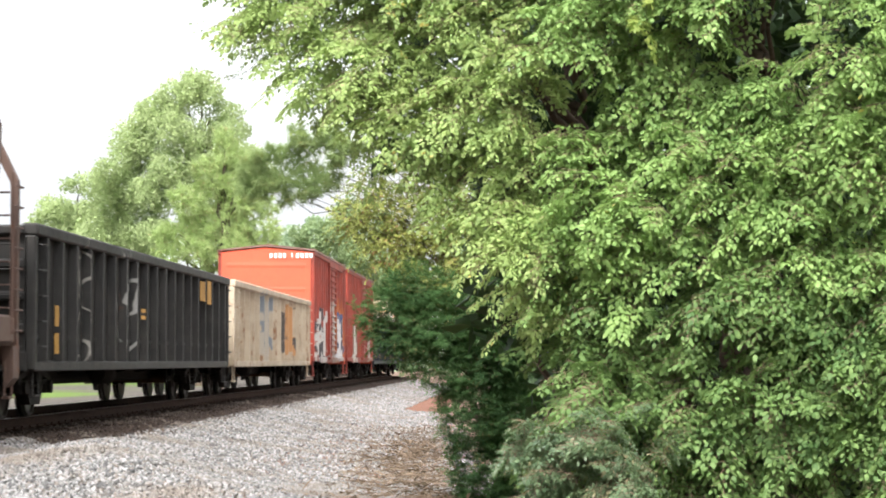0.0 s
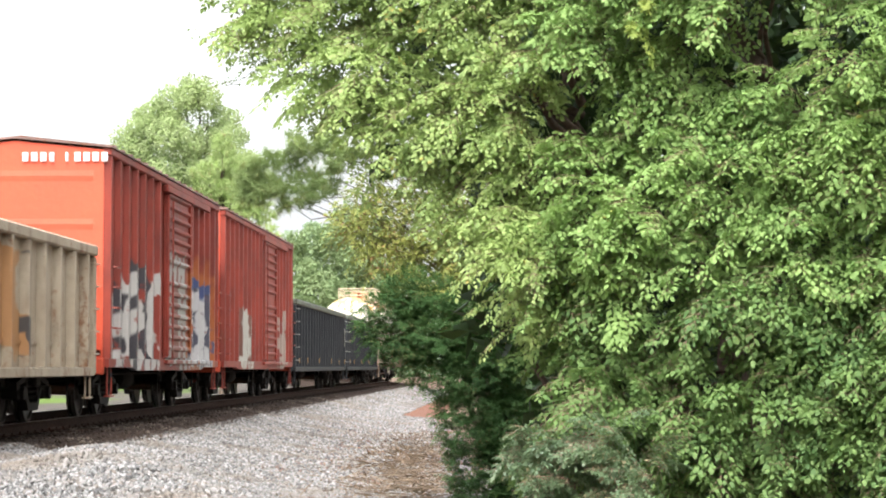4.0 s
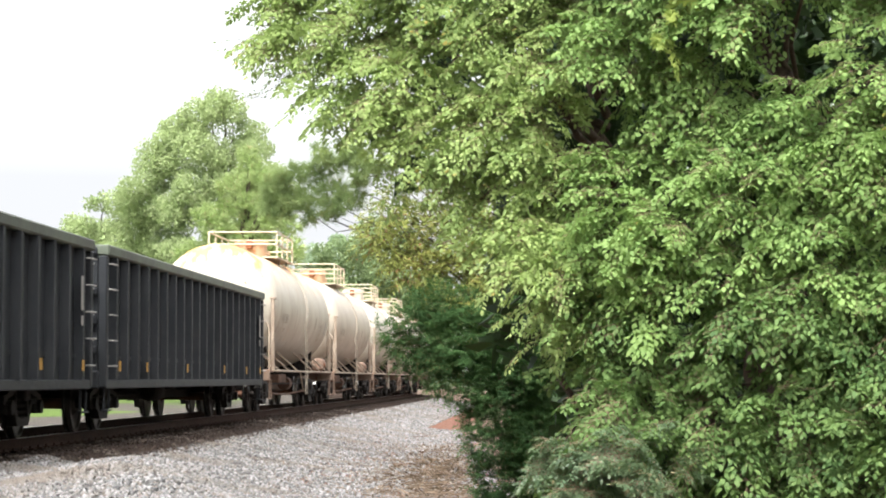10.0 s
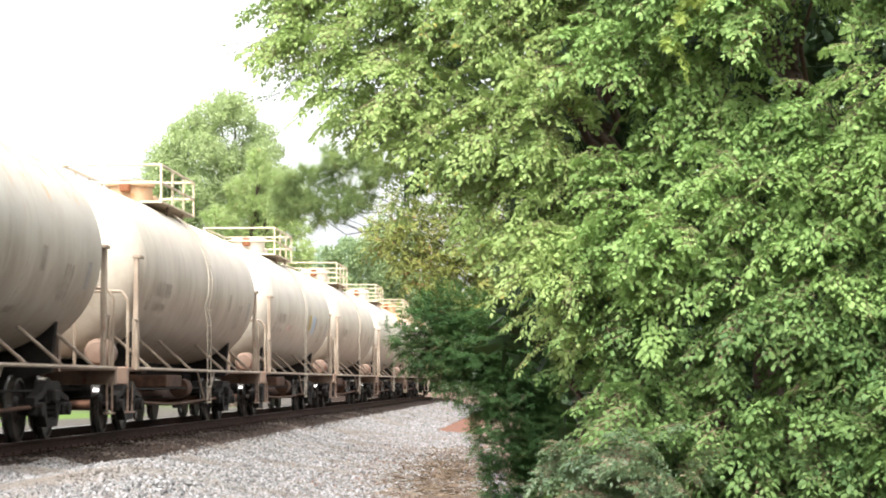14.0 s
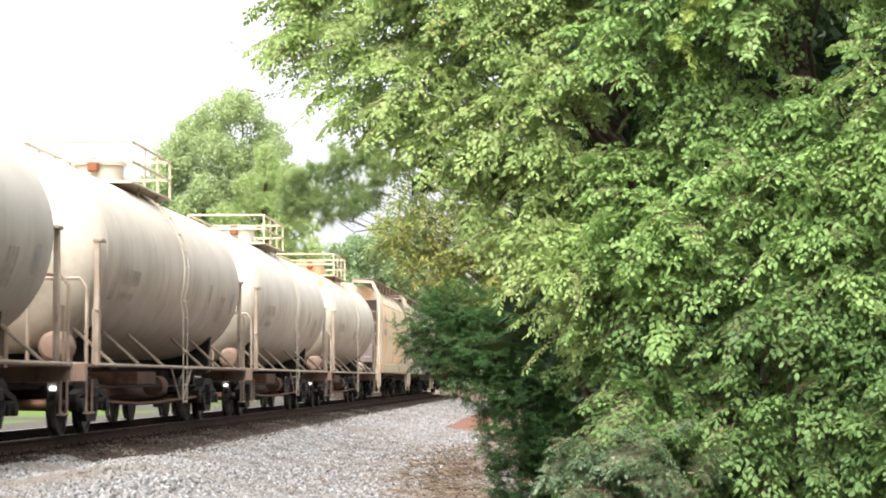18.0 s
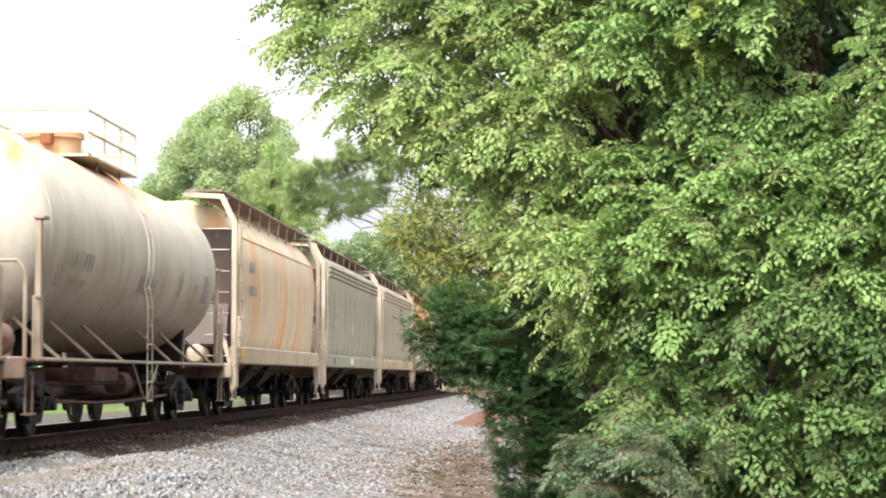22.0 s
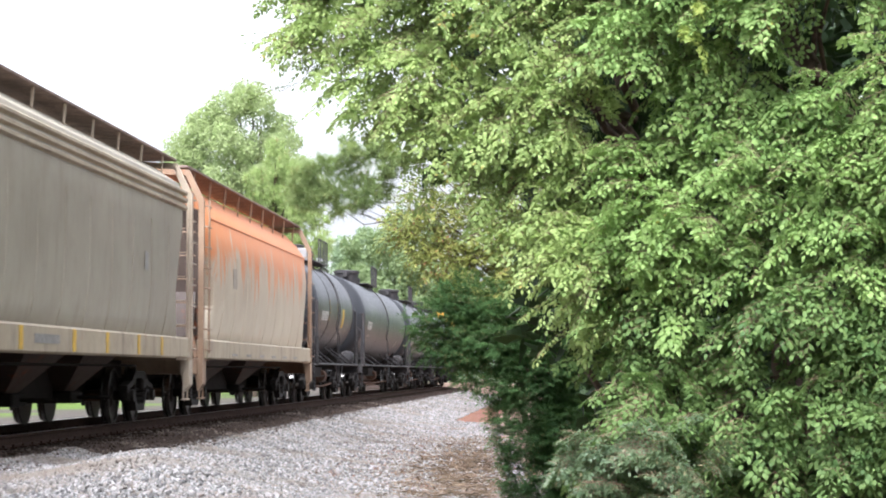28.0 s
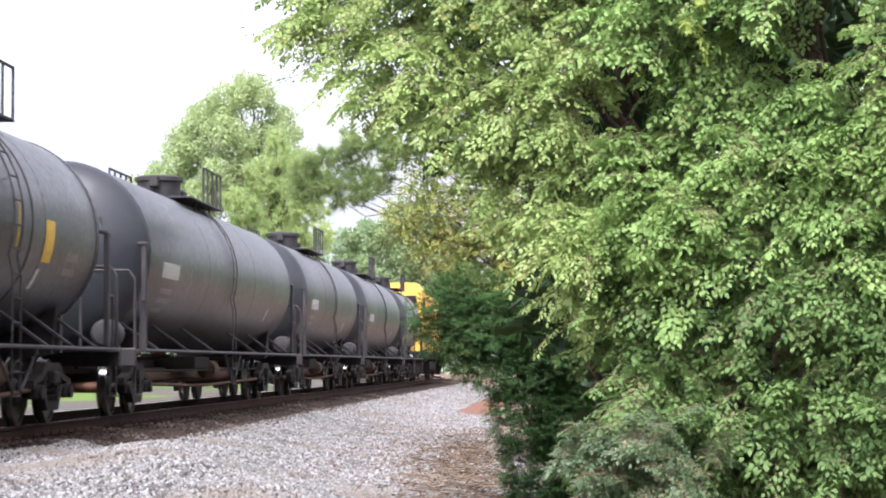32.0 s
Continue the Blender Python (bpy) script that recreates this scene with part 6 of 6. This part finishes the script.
# ---- the train, from its head to its tail ----
RED = (0.275, 0.046, 0.029)
M_ROOF = painted("weathered_galvanised_roof", (0.20, 0.12, 0.10), (0.12, 0.07, 0.06), rust=0.5)
M_RUST = painted("bare_rust", (0.24, 0.09, 0.035), (0.14, 0.05, 0.02), rust=0.6)
M_WALK = plain("rusty_walkway_grating", (0.22, 0.165, 0.14), 0.8, 0.2, 22, 0.5, 0.8)
M_BAY = painted("dusty_brown_chute", (0.070, 0.048, 0.037), (0.048, 0.033, 0.026), rust=0.4)
GOND_DARK = painted("grey_black_gondola_paint", (0.025, 0.024, 0.023), (0.037, 0.035, 0.033), rust=0.12, dirt=(0.09, 0.08, 0.07), streak=0.5, specular=0.15,
                    tags=(((-2.9, 1.85), (1.0, 0.85), (0.030, 0.029, 0.028), (0.34, 0.33, 0.31), "scrawl", 0.9), ((-6.8, 1.8), (0.7, 0.9), (0.030, 0.029, 0.028), (0.32, 0.30, 0.27), "scrawl", 1.1),))
GOND_BEIGE = painted("chalky_beige_gondola_paint", (0.44, 0.37, 0.275), (0.34, 0.27, 0.19), rust=0.46, rust_colour=(0.20, 0.10, 0.05), dirt=(0.13, 0.09, 0.06), streak=0.8,
                     tags=(((-3.1, 1.75), (1.9, 0.85), (0.16, 0.18, 0.20), (0.36, 0.32, 0.26), None, 1.1), ((3.2, 1.75), (1.7, 0.75), (0.40, 0.21, 0.09), (0.07, 0.06, 0.055), None, 0.6)))
GOND_BLACK = painted("black_gondola_paint", specular=0.15, colour=(0.022, 0.024, 0.027), second=(0.034, 0.036, 0.039), rust=0.05, dirt=(0.050, 0.050, 0.049), streak=0.4, dirt_amount=0.25)
GREEN_CHORD = painted("grey_green_top_chord", (0.10, 0.12, 0.085), (0.07, 0.075, 0.06), rust=0.1)
BOX_A = painted("oxide_red_box_car", RED, (0.185, 0.036, 0.025), rust=0.26, dirt=(0.09, 0.035, 0.028), streak=0.6,
                tags=(((4.15, 1.8), (1.95, 1.0), (0.055, 0.075, 0.17), (0.06, 0.08, 0.16), (0.36, 0.12, 0.035), 1.25), ((4.15, 1.6), (1.9, 0.85), (0.47, 0.46, 0.45), (0.075, 0.075, 0.10), None, 1.25),
                      ((-3.7, 1.65), (2.6, 0.95), (0.44, 0.42, 0.39), (0.050, 0.045, 0.05), None, 1.2), ((0.9, 1.9), (1.3, 1.2), (0.34, 0.33, 0.30), (0.20, 0.08, 0.06), None, 0.7)))
BOX_B = painted("faded_red_box_car", RED, (0.18, 0.036, 0.025), rust=0.28, dirt=(0.10, 0.04, 0.03), streak=0.6,
                tags=(((-3.5, 1.5), (1.5, 0.75), (0.42, 0.41, 0.36), (0.16, 0.08, 0.06), None, 1.2), ((4.8, 1.6), (1.2, 0.8), (0.30, 0.24, 0.20), (0.20, 0.05, 0.04), None, 1.3)))
# brighter than the side red: sunlight on the end walls is in this colour
BOX_END = painted("end_red_with_painted_sunlight", (0.56, 0.085, 0.040), (0.50, 0.078, 0.038), rust=0.02, dirt=(0.25, 0.06, 0.04), streak=0.15, dirt_amount=0.12)
TANK_CREAM = painted("cream_tank_paint", (0.49, 0.44, 0.36), (0.425, 0.375, 0.30), rust=0.16, rust_colour=(0.48, 0.27, 0.12), dirt=(0.27, 0.20, 0.135), streak=0.5, rough=0.45, belly=2.45)
TANK_CREAM_RUSTY = painted("rust_streaked_cream_tank_paint", (0.485, 0.455, 0.375), (0.42, 0.38, 0.305), rust=0.20, rust_colour=(0.60, 0.31, 0.11), dirt=(0.28, 0.21, 0.14), streak=0.5, rough=0.45, top_rust=4.05, belly=2.45)
TANK_WHITE = painted("chalky_white_tank_paint", (0.505, 0.470, 0.395), (0.44, 0.400, 0.330), rust=0.12, rust_colour=(0.45, 0.26, 0.12), dirt=(0.30, 0.24, 0.17), streak=0.45, rough=0.45, belly=2.45)
DOME_RUST = painted("rusty_cream_dome_paint", (0.45, 0.33, 0.22), (0.40, 0.24, 0.13), rust=0.6, rust_colour=(0.42, 0.19, 0.07))
TANK_FRAME = painted("pinkish_tan_frame", (0.27, 0.195, 0.145), (0.19, 0.125, 0.09), rust=0.40, dirt=(0.09, 0.06, 0.045), streak=0.6, dirt_amount=0.6)
TANK_LOWER_RAIL = painted("dirty_tan_handrail", (0.36, 0.295, 0.225), (0.24, 0.18, 0.13), rust=0.35, dirt=(0.10, 0.07, 0.05), dirt_amount=0.6)
TANK_RAIL = painted("cream_railing", (0.58, 0.50, 0.36), (0.50, 0.42, 0.30), rust=0.2)
TANK_BLACK = painted("satin_black_tank_paint", (0.023, 0.025, 0.029), (0.031, 0.033, 0.037), rust=0.0, dirt=(0.036, 0.036, 0.036), streak=0.4, rough=0.33, specular=0.32)
BLACK_FRAME = painted("black_frame_paint", (0.021, 0.020, 0.022), (0.033, 0.030, 0.030), rust=0.12, dirt=(0.08, 0.065, 0.055))
HOPPER_TAN = painted("rust_washed_tan_hopper", (0.56, 0.475, 0.335), (0.49, 0.395, 0.265), rust=0.38, rust_colour=(0.58, 0.29, 0.11), dirt=(0.37, 0.27, 0.165), streak=0.45, soft=True)
HOPPER_GREY = painted("grey_green_hopper_paint", (0.29, 0.282, 0.205), (0.25, 0.24, 0.175), rust=0.05, dirt=(0.18, 0.15, 0.105), streak=0.45)
HOPPER_GREY_B = painted("dusty_grey_hopper_paint", (0.33, 0.30, 0.232), (0.285, 0.255, 0.195), rust=0.06, dirt=(0.19, 0.155, 0.11), streak=0.45)
HOPPER_ORANGE = painted("tan_hopper_rusted_from_the_roof", (0.50, 0.44, 0.335), (0.44, 0.375, 0.28), rust=0.18, rust_colour=(0.60, 0.24, 0.10), dirt=(0.38, 0.28, 0.19), streak=0.4, top_rust=3.05)
HOPPER_BROWN = painted("dark_brown_hopper_paint", (0.14, 0.085, 0.065), (0.11, 0.068, 0.054), rust=0.25)
SILL_TAN = painted("cream_sill_paint", (0.42, 0.355, 0.255), (0.36, 0.295, 0.205), rust=0.26, rust_colour=(0.32, 0.17, 0.08))
SILL_GREY = painted("pale_grey_sill", (0.29, 0.277, 0.215), (0.25, 0.232, 0.18), rust=0.15)
FRAME_RUST = painted("rust_bitten_end_frame", (0.31, 0.215, 0.145), (0.26, 0.16, 0.10), rust=0.4, rust_colour=(0.36, 0.16, 0.075))
FRAME_PALE = painted("pale_end_frame", (0.43, 0.36, 0.275), (0.36, 0.285, 0.21), rust=0.3)
YELLOW = painted("safety_yellow_paint", (0.70, 0.40, 0.06), (0.60, 0.34, 0.06), rust=0.08, dirt=(0.25, 0.15, 0.05))

CARS = []


def couple(car, front, back):
    CARS.append((car, (front + back) / 2))


def stencil(y, z, w, h, count, material):
    """A row of bars, one for each worn letter."""
    step = w / count
    return [(y - w / 2 + step * (k + 0.5), z, step * 0.62, h, material) for k in range(count)]


def half_of(front, back):
    return (back - front) / 2


couple(covered_hopper("dark brown covered hopper with rusty steel end frame", 9.1, HOPPER_BROWN, HOPPER_BROWN, HOPPER_BROWN, "covered hoppers in the train", rounded=False, roof_z=3.72), 12.0, 30.2)

g = gondola("grey-black high-sided gondola with sprayed scrawl and yellow panel", half_of(31.2, 52.3), 2.77, GOND_DARK, 19, "gondolas in the train")
for y, z, w, h in ((6.0, 2.32, 0.75, 0.42), (7.0, 2.32, 0.62, 0.5)):
    part("reflector_panel", Shape().box(1.592, 1.60, y - w / 2, y + w / 2, z - h / 2, z + h / 2, 0.003), M_DULL_YELLOW, g, "faded ochre painted panel")
lettering(g, 1.592, [(-1.6, 1.62, 0.5, 0.07), (-1.6, 1.74, 0.5, 0.07), (-9.2, 1.5, 0.28, 0.3), (-9.2, 1.1, 0.3, 0.3)], M_DULL_YELLOW)
couple(g, 31.2, 52.3)
couple(gondola("chalky beige gondola streaked with rust and grey scrawl", half_of(53.4, 73.1), 2.78, GOND_BEIGE, 18, "gondolas in the train"), 53.4, 73.1)
couple(box_car("oxide red box car, sunlight painted into its end, sprayed white letters", half_of(74.2, 87.9), BOX_A, BOX_END, 0.9, "box cars in the train",
               (0.10, 0.10, 0.10, 0.08, 0.04, 0.10, 0.10, 0.10, 0.10)), 74.2, 87.9)
couple(box_car("faded oxide red box car with pale sprayed patches", half_of(88.95, 105.0), BOX_B, BOX_END, 1.8, "box cars in the train", (0.10, 0.10, 0.10, 0.08, 0.04, 0.10, 0.10)), 88.95, 105.0)
for a, b in ((106.1, 126.5), (127.6, 147.4)):
    g = gondola("plain black high-sided gondola with closely spaced posts", half_of(a, b), 2.93, GOND_BLACK, 20, "gondolas in the train", GREEN_CHORD, M_GREY_MARK)
    lettering(g, 1.592, [(half_of(a, b) - 0.9, 2.1, 0.16, 0.5), (half_of(a, b) - 0.9, 1.7, 0.14, 0.14)], M_GREY_MARK)
    lettering(g, 1.592, [(y, 1.05, 0.16, 0.16) for y in (-half_of(a, b) + 1.0, -6.4, -2.0, 3.0, 6.6, half_of(a, b) - 0.8)], M_DULL_YELLOW)
    couple(g, a, b)

TANK_LOOKS = ((TANK_CREAM_RUSTY, "cream tank car with orange rust runs and open railings"), (TANK_CREAM, "dusty cream tank car with pinkish tan frame"), (TANK_WHITE, "chalky white tank car with yellow and blue patches"),
              (TANK_CREAM, "dusty cream tank car with worn grey stencils"), (TANK_WHITE, "chalky white tank car with faded marks and tan frame"), (TANK_CREAM_RUSTY, "cream tank car with rusty dome and small dark patches"))
for k, (look_paint, label) in enumerate(TANK_LOOKS):
    front = 149.2 + 17.6 * k
    faint = M_STENCIL
    marks = stencil(-4.9, 2.45, 1.5, 0.24, 7, faint) + stencil(-4.9, 2.15, 1.0, 0.12, 9, faint) + stencil(4.9, 2.25, 0.6, 0.5, 3, faint) + stencil(2.6, 1.8, 0.7, 0.09, 6, faint)
    marks += [(3.2, 2.5, 0.26, 0.34, faint), (-2.2, 2.6, 0.04, 0.7, faint), (-3.4, 2.7, 0.035, 0.8, faint), (1.2, 2.6, 0.035, 0.7, faint), (-6.1, 2.2, 0.3, 0.26, faint), (6.2, 2.4, 0.26, 0.4, M_GREY_MARK)]
    if k == 2:
        marks += [(1.6, 2.5, 0.50, 0.40, M_OCHRE_MARK), (2.6, 2.45, 0.6, 0.5, M_BLUE_MARK), (-3.0, 2.25, 1.1, 0.16, M_PINK_MARK)]
    if k == 5:
        marks += [(5.9, 2.45, 0.45, 0.5, M_GREY_MARK)] + stencil(0.2, 2.3, 1.6, 0.26, 6, M_GREY_MARK) + [(3.2, 2.4, 0.4, 0.36, faint)]
    couple(tank_car(label, 8.3, 1.54, 2.77, look_paint, TANK_FRAME, "cream tank cars in the train", marks, -0.15, rail_paint=TANK_RAIL, dome_paint=DOME_RUST if k in (0, 1, 5) else None), front, front + 16.6)

couple(covered_hopper("tan rounded covered hopper washed with orange rust", half_of(254.9, 270.9), HOPPER_TAN, SILL_TAN, FRAME_PALE, "covered hoppers in the train",
                      marks=[(y, 1.3, 0.16, 0.14, M_YELLOW_MARK) for y in (-6.6, -5.2, -3.6, -1.6, 0.6, 2.4, 4.2)] + [(-7.2, 1.27, 0.5, 0.3, M_YELLOW_MARK)]
                      + stencil(-5.7, 3.15, 0.9, 0.24, 4, M_GREY_MARK) + stencil(-5.6, 2.65, 1.3, 0.22, 5, M_GREY_MARK)), 254.9, 270.9)
couple(covered_hopper("grey-green covered hopper with ribbed roof edge", half_of(272.0, 290.3), HOPPER_GREY, SILL_GREY, FRAME_PALE, "covered hoppers in the train", rounded=False, ribbed_band=True,
                      marks=[(-6.6, 1.27, 0.2, 0.2, M_STEEL_DARK), (-4.6, 1.28, 0.9, 0.14, M_GREY_MARK), (-1.2, 1.28, 0.8, 0.2, M_WHITE_MARK), (-6.3, 2.75, 0.7, 0.2, M_GREY_MARK), (-6.3, 2.4, 0.8, 0.16, M_GREY_MARK), (-1.0, 2.3, 0.16, 0.34, M_WHITE_MARK)]), 272.0, 290.3)
couple(covered_hopper("dusty grey covered hopper with yellow sill marks", half_of(291.3, 309.0), HOPPER_GREY_B, SILL_TAN, FRAME_PALE, "covered hoppers in the train", rounded=False, ribbed_band=True,
                      marks=[(y, 1.27, 0.2, 0.3, M_YELLOW_MARK) for y in (-6.4, -4.0, -1.0, 1.2, 3.6, 5.6)] + [(-2.6, 1.27, 1.4, 0.12, M_GREY_MARK), (4.2, 2.6, 0.26, 0.3, M_GREY_MARK)] + stencil(-6.5, 2.73, 0.9, 0.22, 4, M_GREY_MARK) + stencil(-6.3, 2.3, 1.2, 0.22, 5, M_GREY_MARK)), 291.3, 309.0)
couple(covered_hopper("short tan covered hopper rusted orange along the roof", half_of(310.0, 327.8), HOPPER_ORANGE, SILL_TAN, FRAME_RUST, "covered hoppers in the train", bays=2,
                      marks=[(y, 1.18, 0.7, 0.05, M_GREY_MARK) for y in (-5, -3, -1, 1, 3, 5)] + [(-5.0, 2.7, 0.5, 0.4, M_STENCIL)]), 310.0, 327.8)

def black_marks(half):
    return (stencil(-half + 3.3, 2.42, 1.6, 0.26, 10, M_WHITE_MARK) + stencil(-half + 3.3, 2.08, 1.1, 0.09, 8, M_GREY_MARK) + stencil(-half + 3.4, 1.92, 1.2, 0.09, 8, M_GREY_MARK) + stencil(-half + 3.2, 1.76, 0.9, 0.07, 7, M_GREY_MARK)
            + stencil(half - 2.9, 2.3, 0.7, 0.12, 6, M_GREY_MARK) + stencil(half - 2.9, 2.1, 0.7, 0.1, 5, M_GREY_MARK)
            + [(-half + 5.4 + 1.5 * k, 2.3, 0.05, 0.5, M_GREY_MARK) for k in range(4 if half > 8 else 1)] + [(half - 4.6, 1.95, 0.14, 0.26, M_WHITE_MARK)])


couple(tank_car("short satin black tank car with one yellow patch", half_of(328.9, 341.7), 1.46, 2.66, TANK_BLACK, BLACK_FRAME, "black tank cars in the train",
                black_marks(6.4) + [(2.0, 2.45, 0.5, 0.55, M_YELLOW_MARK), (-1.9, 2.6, 0.07, 0.6, M_YELLOW_MARK), (0.3, 2.6, 0.07, 0.6, M_YELLOW_MARK)], 0.0, straps=(-2.0, 1.0, 4.9), dome_paint=BLACK_FRAME, white=False, housing=True), 328.9, 341.7)
for a, b in ((342.9, 363.9), (364.9, 381.4), (382.4, 399.8), (400.9, 412.4)):
    couple(tank_car("long satin black tank car with pale stencilled marks", half_of(a, b), 1.50, 2.64, TANK_BLACK, BLACK_FRAME, "black tank cars in the train", black_marks(half_of(a, b)), -0.3, dome_paint=BLACK_FRAME, white=False), a, b)
couple(locomotive(half_of(413.5, 432.0)), 413.5, 432.0)


def motions():
    """The train rolls past; its wheels turn with it."""
    for car, middle in CARS:
        walk(car, [(t, on_track(middle - travel(t))) for t in range(33)])
    turns = [(k / 15, travel(k / 15) / 0.457) for k in range(481)]
    for wheels, dy in ROLLING:
        walk(wheels, [(t, pose(0, dy, 0.457, math.degrees(a))) for t, a in turns])


motions()
